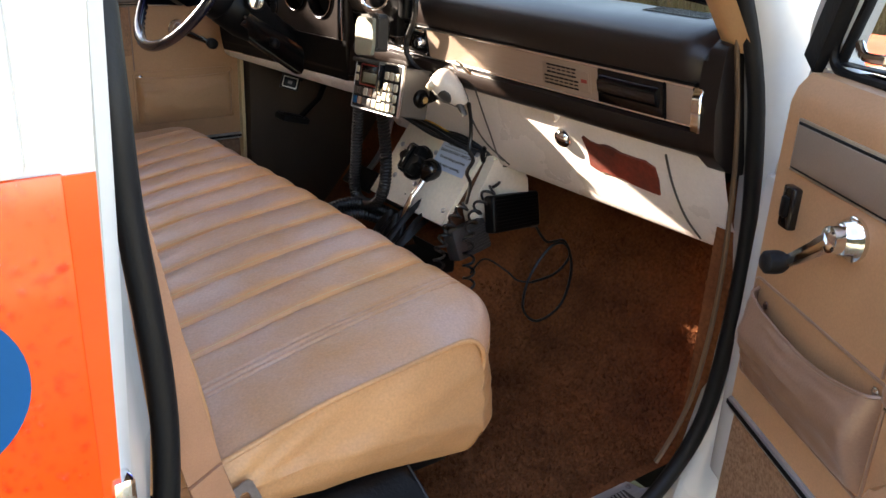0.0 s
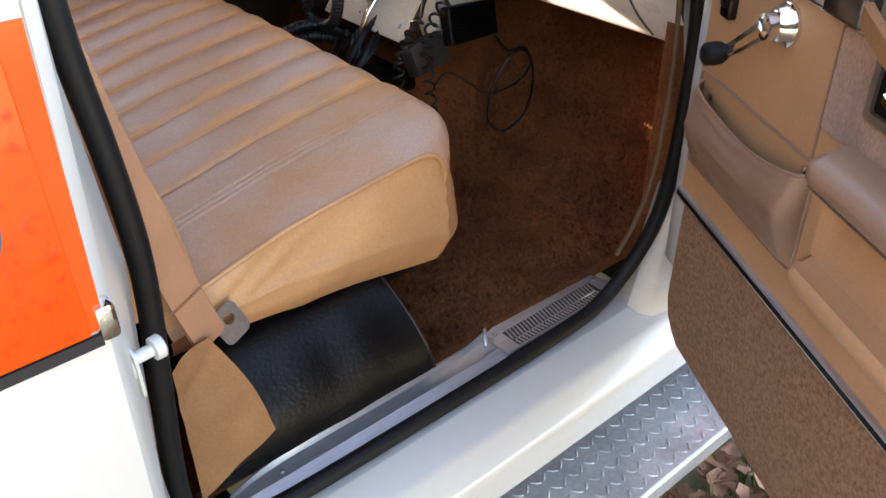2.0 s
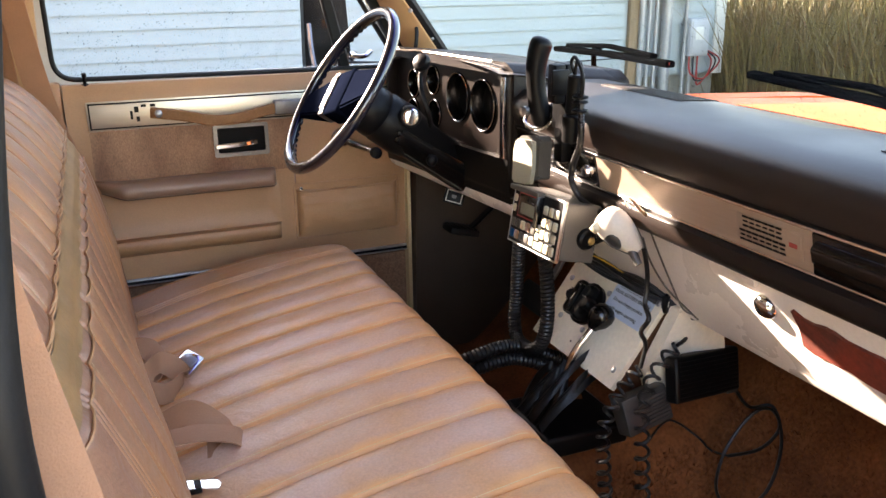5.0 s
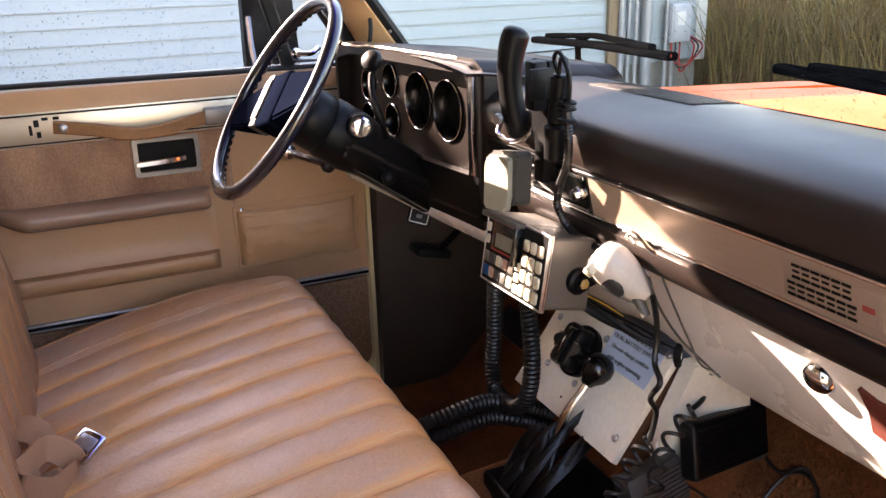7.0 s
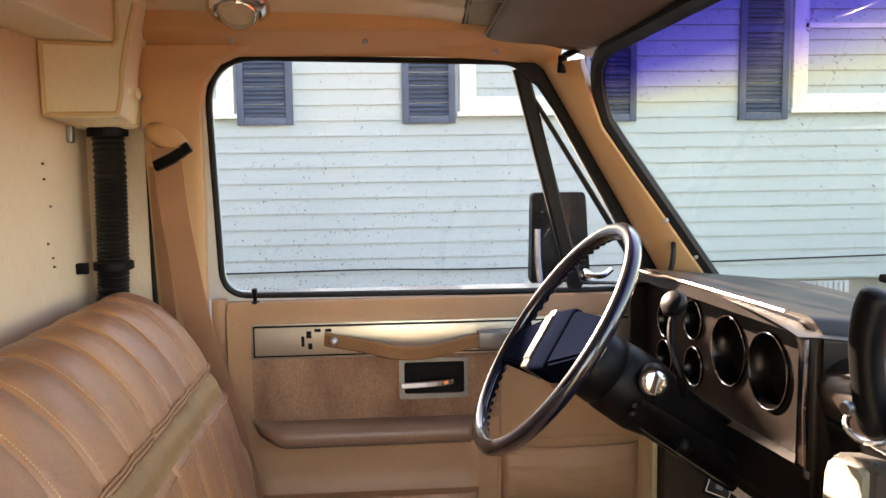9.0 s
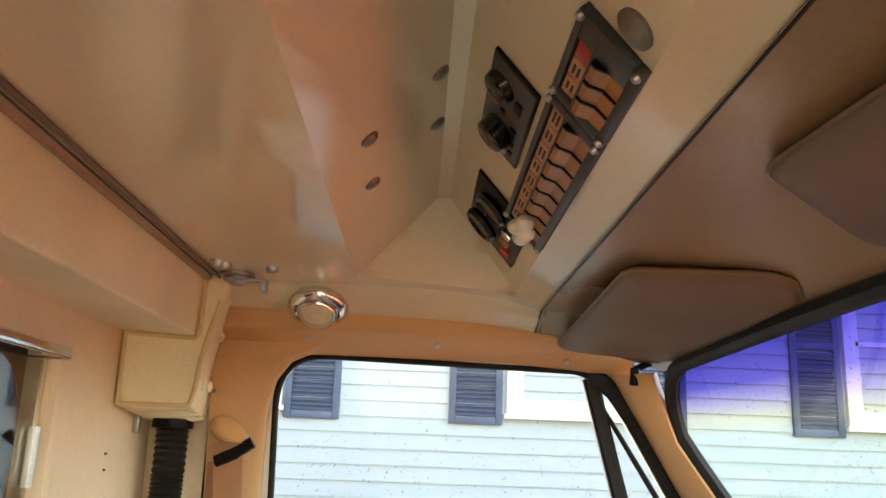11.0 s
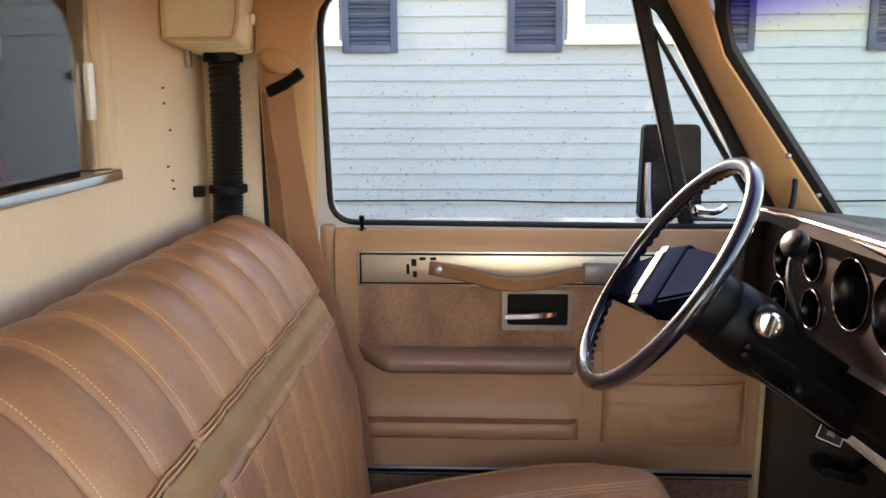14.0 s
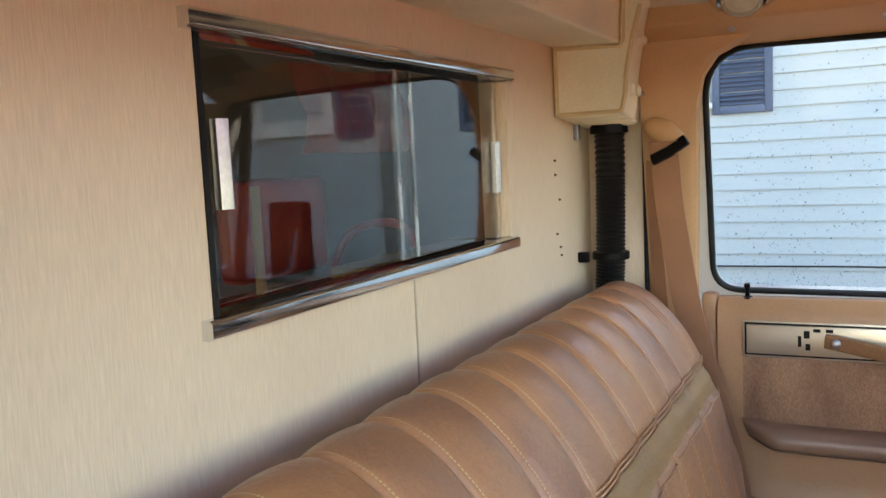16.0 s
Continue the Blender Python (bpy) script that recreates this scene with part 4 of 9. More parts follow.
tube(bm, smooth_path([(0.838, -0.766, 0.783), (0.832, -0.780, 0.789), (0.836, -0.790, 0.784), (0.828, -0.803, 0.788), (0.834, -0.826, 0.782)], 6), 0.0022, 6)
tube(bm, smooth_path([(0.840, -0.761, 0.780), (0.835, -0.770, 0.796), (0.824, -0.783, 0.792), (0.818, -0.792, 0.781)], 6), 0.003, 6)
bm.transform(inv)
part("joint_clip", bm, M_ALU, sill, "torn bright joint between the plates")
for row, (ya, half) in enumerate(((-0.797, 0.0125), (-0.8205, 0.0065))):
    bm = bmesh.new()
    box(bm, (-0.0018, -half, 0), (0.0018, half, 0.0022), 0.0008, Matrix.Rotation(0.22 if row else -0.22, 4, "Z"))
    rib = part("rib", bm, M_ALU, sill)
    rib.location = (0.872 - 0.72, ya + 0.80, 0.0070)
    for i in range(1, 27):
        r = new("rib", rib.data)
        r.parent = sill
        r.location = (0.872 - 0.72 + i * 0.0084, ya + 0.80, 0.0070)
for x, y, z in ((0.391, -0.797, 0.7755), (0.853, -0.777, 0.7795), (1.113, -0.783, 0.7795)):
    bm = bmesh.new()
    screw(bm, (x, y, z), (0, 0, 1), 0.0055)
    bm.transform(inv)
    part("screw", bm, M_STEEL, sill)

bm = bmesh.new()
box(bm, (0.225, -0.842, 0.752), (0.312, -0.760, 0.7725), 0.003)
tagged(part("sill_pad", bm, M_BLACKVINYL), "black vinyl pad in the rear corner of the door opening", "pad")

# rear partition with its window opening
WY0, WY1, WZ0, WZ1 = -0.293, 0.382, 1.748, 2.004
bm = bmesh.new()
for y0, y1, z0, z1 in ((-0.85, WY0, 0.75, 2.2), (WY1, 0.85, 0.75, 2.2), (WY0, WY1, 0.75, WZ0), (WY0, WY1, WZ1, 2.2)):
    box(bm, (-0.035, y0, z0), (0.0, y1, z1))
bmesh.ops.remove_doubles(bm, verts=bm.verts, dist=0.0005)
tagged(part("wall_rear", bm, M_WALL), "beige wood-grain laminate partition behind the seat", "wall", kind="structure")
bm = bmesh.new()
box(bm, (0.0, 0.058, 1.2), (0.0012, 0.061, WZ0))
tagged(part("panel_joint", bm, M_DOORSTRIP), "thin joint between the partition's panels", "trim", kind="structure")

# partition window: rails, sliding panes, handles
rw = thing("window_2", "sliding partition window with chrome rails", "window", kind="structure", at=(0.0, 0.06, 1.86))
inv = Matrix.Translation((0, -0.06, -1.86))
for z, nm in ((WZ1, 1), (WZ0, -1)):
    bm = bmesh.new()
    prism(bm, rounded([(-0.03, -0.0085), (0.009, -0.0085), (0.012, -0.006), (0.012, 0.006), (0.009, 0.0085), (-0.03, 0.0085)], [0, 0.002, 0.002, 0.002, 0.002, 0], 3), lambda u, v, w: V(u, w, z + v), WY0 - 0.015, WY1 + 0.004)
    bm.transform(inv)
    part("rail", bm, M_CHROME, rw, "chrome rail")
bm = bmesh.new()
box(bm, (-0.035, WY1 - 0.012, WZ0 + 0.0095), (0.004, WY1 + 0.016, WZ1 - 0.0095), 0.002)
bm.transform(inv)
part("jamb", bm, M_WALL, rw)
bm = bmesh.new()
box(bm, (-0.034, WY1 - 0.030, WZ0 + 0.0095), (-0.012, WY1 - 0.013, WZ1 - 0.0095), 0.002)
bm.transform(inv)
part("stile", bm, M_DOORSTRIP, rw)
bm = bmesh.new()
box(bm, (-0.034, WY0, WZ0 + 0.0095), (0.002, WY0 + 0.006, WZ1 - 0.0095))
bm.transform(inv)
part("jamb", bm, M_RUBBER, rw)
for x, y0, y1 in ((-0.012, 0.048, WY1 - 0.03), (-0.022, WY0 + 0.006, 0.092)):
    bm = bmesh.new()
    box(bm, (x - 0.002, y0, WZ0 + 0.014), (x + 0.002, y1, WZ1 - 0.014))
    bm.transform(inv)
    part("pane", bm, M_SLIDER, rw, smooth=0).visible_shadow = False
for y in (0.052, 0.090):
    bm = bmesh.new()
    box(bm, (-0.0095, y - 0.003, WZ0 + 0.014), (-0.0075, y + 0.003, WZ1 - 0.014))
    bm.transform(inv)
    part("pane_edge", bm, M_PANEEDGE, rw, "pale edge where the panes overlap")
for x, y, z0, z1 in ((-0.009, 0.340, 1.828, 1.904), (-0.016, -0.254, 1.846, 1.925)):
    bm = bmesh.new()
    prism(bm, rounded([(0, -0.009), (0.008, -0.009), (0.011, 0.004), (0.006, 0.009), (0, 0.009)], 0.002, 2), lambda u, v, w: V(x + u, y + v, w), z0, z1)
    bm.transform(inv)
    part("handle", bm, M_ALU, rw, "bright pull handle")

# compartment behind the partition
bm = bmesh.new()
X0, X1, Y0, Y1, Z0, Z1 = -2.4, -0.04, -0.965, 1.25, 0.75, 2.4
for lo, hi in (((X0, Y0, Z0 - 0.03), (X1, Y1, Z0)), ((X0, Y0, Z1), (X1, Y1, Z1 + 0.03)), ((X0 - 0.03, Y0, Z0), (X0, Y1, 1.5)), ((X0 - 0.03, Y0, 2.25), (X0, Y1, Z1)), ((X0 - 0.03, Y0, 1.5), (X0, -0.75, 2.25)), ((X0 - 0.03, 1.05, 1.5), (X0, Y1, 2.25)), ((X0, Y0 - 0.03, Z0), (X1, Y0, 1.35)), ((X0, Y0 - 0.03, 2.25), (X1, Y0, Z1)), ((X0, Y0 - 0.03, 1.35), (-1.9, Y0, 2.25)), ((-0.3, Y0 - 0.03, 1.35), (X1, Y0, 2.25)), ((X0, Y1, Z0), (X1, Y1 + 0.03, Z1))):
    box(bm, lo, hi)
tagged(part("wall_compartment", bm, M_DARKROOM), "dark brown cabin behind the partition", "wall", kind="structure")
for nm, lo, hi in (("box_roof", (-2.46, -1.0, 2.435), (-0.04, 1.30, 2.455)), ("box_side", (-2.45, 1.282, 0.62), (-0.04, 1.30, 2.433)), ("box_rear", (-2.455, -1.0, 0.62), (-2.435, 1.28, 1.5)), ("box_rear", (-2.455, -1.0, 2.25), (-2.435, 1.28, 2.433)), ("box_rear", (-2.455, -1.0, 1.502), (-2.435, -0.75, 2.248)), ("box_rear", (-2.455, 1.05, 1.502), (-2.435, 1.28, 2.248)), ("box_front", (-0.036, 0.99, 0.62), (-0.022, 1.30, 2.45)), ("box_front", (-0.036, -1.0, 2.26), (-0.022, 0.988, 2.45)), ("box_side", (-2.43, -1.02, 0.62), (-1.602, -1.0, 1.34)), ("box_side", (-2.43, -1.02, 2.202), (-0.04, -1.0, 2.433))):
    bm = bmesh.new()
    box(bm, lo, hi, 0.004)
    part(nm, bm, M_WHITE, body)
chair = thing("jump_seat", "worn red vinyl jump seat patched with yellow tape", "seat", at=(-0.85, 0.88, 1.3))
inv = Matrix.Translation((0.85, -0.88, -1.3))
bm = bmesh.new()
box(bm, (-0.92, 0.73, 1.60), (-0.84, 1.11, 1.855), 0.025, seg=3)
bm.transform(inv)
part("backrest", bm, M_REDSEAT, chair)
bm = bmesh.new()
box(bm, (-0.92, 0.64, 1.50), (-0.50, 1.10, 1.575), 0.025, seg=3)
bm.transform(inv)
part("seat", bm, M_REDSEAT, chair)
bm = bmesh.new()
tube(bm, smooth_path([(-0.84, 1.10, 1.57), (-0.80, 1.13, 1.68), (-0.70, 1.13, 1.72), (-0.6, 1.12, 1.70), (-0.56, 1.11, 1.58)], 6), 0.012, 8)
bm.transform(inv)
part("armrest", bm, M_RED, chair)
bm = bmesh.new()
box(bm, (-0.838, 0.775, 1.52), (-0.834, 0.81, 1.84))
bm.transform(inv)
part("tape", bm, M_WOOD, chair, "peeling yellow tape")
bm = bmesh.new()
box(bm, (-0.9, 0.66, 0.76), (-0.55, 1.08, 1.495), 0.01)
bm.transform(inv)
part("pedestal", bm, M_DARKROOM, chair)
bm = bmesh.new()
box(bm, (-0.46, 0.55, 1.655), (-0.06, 1.10, 1.68), 0.004)
box(bm, (-0.45, 1.02, 0.76), (-0.08, 1.08, 1.655))
tagged(part("counter", bm, M_WOOD), "pale wooden counter behind the partition window", "counter")
bm = bmesh.new()
sheet(bm, lambda u, v: V(-0.62 + 0.03 * math.sin(9 * u) + 0.02 * math.sin(5 * v), 0.70 + 0.46 * u, 1.91 + 0.20 * v), 12, 10)
bmesh.ops.solidify(bm, geom=bm.faces[:], thickness=0.02)
tagged(part("red_jacket", bm, M_FADED), "faded red garment hanging in the rear cabin", "garment")

# header beam over the partition, padded end cover, hose
bm = bmesh.new()
prism(bm, rounded([(0.0, 2.068), (0.120, 2.062), (0.124, 2.172), (0.0, 2.172)], [0, 0.005, 0, 0], 3), lambda u, v, w: V(u, w, v), -0.82, 0.598)
tagged(part("header_beam", bm, M_BEAM), "beige laminate beam along the top of the partition", "beam", kind="structure")
cover = thing("padded_cover", "padded beige vinyl corner cover with piping and buttons", "padded cover", at=(0.05, 0.68, 1.95))
inv = Matrix.Translation((-0.05, -0.68, -1.95))
COVER = rounded([(0.003, 1.949), (0.121, 1.949), (0.128, 1.979), (0.131, 2.017), (0.141, 2.066), (0.156, 2.122), (0.168, 2.172), (0.003, 2.172)], [0, 0.008, 0.03, 0.04, 0.05, 0.05, 0, 0], 4)
cover_at = lambda u, v, y: V(0.003 + (u - 0.003) * (1 - 1.0 * max(0.0, y - 0.600)), y, v - 0.10 * max(0.0, y - 0.60) * (2.172 - v) / 0.22)
bm = bmesh.new()
rings_ = []
for y, k in ((0.600, 0.990), (0.602, 1.0), (0.63, 1.02), (0.68, 1.035), (0.73, 1.03), (0.768, 1.0), (0.770, 0.99)):
    rings_.append([bm.verts.new(cover_at(0.003 + (u - 0.003) * k, v, y)) for u, v in COVER])
for p, q in zip(rings_, rings_[1:]):
    bridge(bm, p, q)
bm.faces.new(rings_[0])
bm.faces.new(rings_[-1])
bm.transform(inv)
part("pad", bm, M_BEAM, cover, smooth=50)
for y in (0.599, 0.770):
    bm = bmesh.new()
    tube(bm, [cover_at(u, v, y) for u, v in COVER[:-2]], 0.0042, 6)
    tube(bm, [cover_at(0.006, 1.949, y), cover_at(0.006, 2.064, y)], 0.0042, 6)
    if y < 0.7:
        tube(bm, [V(0.006, y, 2.063), V(0.119, y, 2.058), V(0.126, y, 2.066), V(0.128, y, 2.160)], 0.0042, 6)
    bm.transform(inv)
    part("piping", bm, M_PIPING, cover, "cream piping")
for x, y, z in ((0.133, 0.655, 1.992), (0.137, 0.715, 1.998), (0.145, 0.665, 2.072), (0.150, 0.730, 2.085), (0.162, 0.67, 2.136), (0.160, 0.735, 2.14)):
    bm = bmesh.new()
    q = cover_at(x, z, y)
    ball(bm, tuple(q), (0.006, 0.011, 0.011), 12)
    bm.transform(inv)
    part("button", bm, M_BEAM, cover)
bm = bmesh.new()
for y in (0.625, 0.66, 0.70, 0.745):
    q = cover_at(0.06, 1.949, y)
    ball(bm, (0.055, y, q.z), (0.058, 0.021, 0.008), 12)
bm.transform(inv)
part("bottom_pleats", bm, M_BEAM, cover)
for z in (1.87, 1.845, 1.80, 1.74, 1.715, 1.70):
    bm = bmesh.new()
    screw(bm, (0.0, 0.60 + 0.012 * math.sin(z * 60), z), (1, 0, 0), 0.0022)
    tagged(part("wall_screw", bm, M_BINDING), "small brown screw in the partition", "screw", "partition screws")
hose = thing("drain_hose", "black corrugated hose down the partition corner", "hose", at=(0.05, 0.75, 1.6))
inv = Matrix.Translation((-0.05, -0.75, -1.6))
bm = bmesh.new()
bellows(bm, [(0.056, 0.750, 1.945), (0.056, 0.752, 1.85), (0.052, 0.755, 1.7), (0.046, 0.755, 1.55), (0.046, 0.755, 1.3)], 0.029, 0.0065, 0.11, 18)
bm.transform(inv)
part("tube", bm, M_HOSE, hose)
bm = bmesh.new()
tube(bm, [V(0.052 + 0.034 * math.cos(a), 0.755 + 0.034 * math.sin(a), 1.683) for a in [2 * math.pi * i / 24 for i in range(24)]], 0.004, flat=(0.007, 0.0015, (0, 0, 1)), closed=True)
box(bm, (0.0, 0.708, 1.673), (0.020, 0.722, 1.693), 0.002)
bm.transform(inv)
part("clamp", bm, M_BLACK, hose)
bm = bmesh.new()
tube(bm, [V(0.056 + 0.034 * math.cos(a), 0.75 + 0.034 * math.sin(a), 1.924) for a in [2 * math.pi * i / 24 for i in range(24)]], 0.004, flat=(0.008, 0.0015, (0, 0, 1)), closed=True)
bm.transform(inv)
part("collar", bm, M_BLACK, hose)
bm = bmesh.new()
box(bm, (0.001, 0.700, 1.905), (0.012, 0.715, 1.935), 0.003)
bm.transform(inv)
part("lug", bm, M_STEEL, hose)
bm = bmesh.new()
box(bm, (0.0, 0.800, 0.76), (0.106, 0.825, 2.12), 0.002)
tagged(part("corner_panel", bm, M_WALL), "beige laminate strip between partition and door pillar", "panel", kind="structure")
bm = bmesh.new()
box(bm, (0.1065, 0.796, 0.80), (0.1135, 0.825, 1.96), 0.002)
tagged(part("corner_lace", bm, M_RUBBER), "black lace in the gap at the door pillar", "trim", kind="structure")

# ceiling: glossy moulded panel with the overhead trough
TX0, TX1, TXA, TY, TYA, TZA = 0.380, 0.640, 0.517, 0.555, 0.490, 2.283
EDGE = 0.635


def roof_z(x):
    return 2.165 - 0.79 * max(0.0, x - 0.42) ** 2.5


def fascia_z(x):
    return 2.117 - 0.036 * x


bm = bmesh.new()
# four flat fields round the trough
for x0, x1, y0, y1 in ((0.10, TX0, -EDGE, EDGE), (TX1, 0.692, -EDGE, EDGE), (TX0, TX1, TY, EDGE), (TX0, TX1, -EDGE, -TY)):
    sheet(bm, lambda u, v: V(x0 + (x1 - x0) * u, y0 + (y1 - y0) * v, roof_z(x0 + (x1 - x0) * u)), 6, 12)
# trough faces
zr, zf = roof_z(TX0), roof_z(TX1)
for s in (-1, 1):
    sheet(bm, lambda u, v: V(TX0 + (TX1 - TX0) * u, s * TY, zr + (zf - zr) * u).lerp(V(TXA - 0.010 + 0.020 * u, s * TYA, TZA), v), 6, 8)
sheet(bm, lambda u, v: V(TX0, -TY + 2 * TY * u, zr).lerp(V(TXA - 0.010, -TYA + 2 * TYA * u, TZA), v), 12, 6)
sheet(bm, lambda u, v: V(TX1, -TY + 2 * TY * u, zf).lerp(V(TXA + 0.010, -TYA + 2 * TYA * u, TZA), v), 12, 6)
sheet(bm, lambda u, v: V(TXA - 0.010 + 0.020 * u, -TYA + 2 * TYA * v, TZA), 2, 12)
bmesh.ops.remove_doubles(bm, verts=bm.verts, dist=0.0008)
# rounded shoulder and sloping fascia down to the door headers
for s in (-1, 1):
    def fascia(u, v):
        x = 0.10 + 0.592 * u
        zt, zb = roof_z(x), fascia_z(x)
        if v < 0.35:
            a = v / 0.35
            return V(x, s * (EDGE + 0.020 * a), zt - 0.012 * a * a)
        a = (v - 0.35) / 0.65
        return V(x, s * (EDGE + 0.020 + 0.080 * a), zt - 0.012 + (zb - zt + 0.012) * a)
    sheet(bm, fascia, 16, 14)
bmesh.ops.remove_doubles(bm, verts=bm.verts, dist=0.0008)
tagged(part("ceiling", bm, M_HEADLINER, smooth=35), "glossy beige moulded headliner with an overhead trough", "ceiling", kind="structure")


def edge_z(y):
    """Height of the headliner's front edge across the cab."""
    k = abs(y)
    if k < EDGE:
        return roof_z(0.692)
    return roof_z(0.692) + (fascia_z(0.692) - roof_z(0.692)) * min(1.0, (k - EDGE) / 0.10)


bm = bmesh.new()
for off in (0.0, 0.007):
    tube(bm, [V(0.693 + off, -0.73 + 1.46 * i / 40, edge_z(-0.73 + 1.46 * i / 40) - 0.001) for i in range(41)], 0.0022, 6)
tagged(part("headliner_edge", bm, M_RUBBER), "dark double edge strip at the front of the headliner", "trim", kind="structure")
bm = bmesh.new()
tube(bm, [V(0.149, -0.70 + 1.30 * i / 10, 2.162) for i in range(11)], 0.0035, 6)
tagged(part("headliner_bead", bm, M_BINDING), "brown bead between headliner and beam", "trim", kind="structure")
bm = bmesh.new()


def headboard(u, v):
    y = (-0.735 + 1.47 * v) * (1 - 0.02 * u)
    top = WS(0.5 + 0.5 * y / 0.71, 1.0)
    z0, z1 = edge_z(y) - 0.002, top.z + 0.004
    x = 0.690 + (top.x + 0.004 - 0.690) * u
    return V(x, y, z0 + (z1 - z0) * (0.35 * u + 0.65 * u * u))


sheet(bm, headboard, 14, 40)
tagged(part("front_headboard", bm, M_FRONTROOF), "tan board above the windshield", "ceiling", kind="structure")


def visor(s, shape, label):
    """A padded visor folded up against the headboard; shape: its outline in x and distance from the middle."""
    v_ = thing("sun_visor", label, "sun visor", "sun visors", at=(0.83, s * 0.40, 2.09))
    inv = Matrix.Translation((-0.83, -s * 0.40, -2.09))

    def lying(x, y):
        k = (y - 0.22) / 0.5
        return 2.118 - 0.036 * k - (x - 0.725) * (0.20 - 0.13 * k)
    poly = rounded(shape, 0.05, 6)
    cen = Vector((sum(p[0] for p in shape), sum(p[1] for p in shape))) / len(shape)
    bm = bmesh.new()
    rings_ = []
    for k, w in ((0.97, -0.004), (1.0, 0.001), (0.98, 0.007), (0.93, 0.011), (0.80, 0.014), (0.5, 0.016)):
        rings_.append([bm.verts.new((cen.x + (u - cen.x) * k, s * (cen.y + (v - cen.y) * k), lying(cen.x + (u - cen.x) * k, cen.y + (v - cen.y) * k) - w)) for u, v in poly])
    for p, q in zip(rings_, rings_[1:]):
        bridge(bm, p, q)
    bm.faces.new(rings_[0])
    bm.faces.new(rings_[-1])
    bm.transform(inv)
    part("pad", bm, M_VISOR, v_, smooth=60)
    bm = bmesh.new()
    tube(bm, [(u, s * v, lying(u, v) - 0.002) for u, v in poly], 0.0026, 6, closed=True)
    bm.transform(inv)
    part("binding", bm, M_BINDING, v_, "brown edge binding")
    bm = bmesh.new()
    rod(bm, (0.925, s * 0.690, 2.072), (0.878, s * 0.728, 2.050), 0.006)
    rod(bm, (0.876, s * 0.722, 2.052), (0.874, s * 0.724, 2.020), 0.0085, round_=0.002)
    bm.transform(inv)
    part("hinge_rod", bm, M_BLACK, v_)


visor(1, [(0.728, 0.712), (0.945, 0.700), (0.925, 0.150), (0.885, 0.085), (0.735, 0.205)], "padded tan vinyl sun visor folded up over the driver's side")
visor(-1, [(0.752, 0.712), (0.945, 0.700), (0.925, 0.090), (0.890, 0.060), (0.752, 0.165)], "padded tan vinyl sun visor folded up over the passenger's side")

# overhead panels in the trough
NF = V(-(TZA - zf), 0, -(TX1 - TXA - 0.010)).normalized()
UP = V(TXA + 0.010 - TX1, 0, TZA - zf).normalized()
SPAN = (V(TX1, 0, zf) - V(TXA + 0.010, 0, TZA)).length


def front_face(y, f, lift=0.0):
    """A point on the trough's front face: f from its lower edge (0) to its top (1)."""
    return V(TX1, y, zf).lerp(V(TXA + 0.010, y, TZA), f) + NF * lift


def face_box(bm, y0, y1, f0, f1, h0, h1, bevel=0.0008):
    m = axes(front_face(0, 0), (0, 1, 0), UP)
    box(bm, (y0, f0 * SPAN, h0), (y1, f1 * SPAN, h1), bevel, m if m.col[2].to_3d().dot(NF) > 0 else m @ Matrix.Diagonal((1, 1, -1, 1)))


gp = thing("gauge_panel", "black overhead panel with two round gauges", "control panel", at=tuple(front_face(0.34, 0.35)))
inv = Matrix.Translation(-Vector(gp.location))
bm = bmesh.new()
face_box(bm, 0.235, 0.450, 0.15, 0.73, 0.0, 0.004)
bm.transform(inv)
part("plate", bm, M_BLACK, gp)
for y, f, r in ((0.395, 0.55, 0.027), (0.295, 0.50, 0.025)):
    bm = bmesh.new()
    lathe(bm, [(r, 0.002), (r + 0.003, 0.010), (r, 0.016), (r - 0.003, 0.013), (0, 0.011)], front_face(y, f, 0), NF, 24)
    bm.transform(inv)
    part("gauge", bm, M_BLACKGLOSS, gp)
for y, f, mt in ((0.365, 0.30, M_AMBER), (0.405, 0.26, M_RED), (0.33, 0.30, M_CHROME), (0.275, 0.26, M_BLACKGLOSS)):
    bm = bmesh.new()
    face_box(bm, y - 0.009, y + 0.009, f - 0.05, f + 0.05, 0.003, 0.010, 0.002)
    bm.transform(inv)
    part("switch", bm, mt, gp)
kp = thing("knob_panel", "grey overhead radio panel with two black knobs", "control panel", at=tuple(front_face(0.0, 0.5)))
inv = Matrix.Translation(-Vector(kp.location))
bm = bmesh.new()
face_box(bm, -0.080, 0.115, 0.44, 0.80, 0.0, 0.004)
bm.transform(inv)
part("frame", bm, M_BLACK, kp)
bm = bmesh.new()
face_box(bm, -0.075, 0.110, 0.452, 0.788, 0.003, 0.005)
bm.transform(inv)
part("plate", bm, M_GREYDARK, kp)
for y, f, r, h in ((-0.035, 0.69, 0.017, 0.014), (0.055, 0.625, 0.019, 0.022)):
    bm = bmesh.new()
    lathe(bm, [(r, 0.004), (r + 0.002, 0.006), (r, h), (r - 0.003, h + 0.002), (0, h + 0.002)], front_face(y, f, 0), NF, 14)
    bm.transform(inv)
    part("knob", bm, M_BLACKGLOSS, kp)
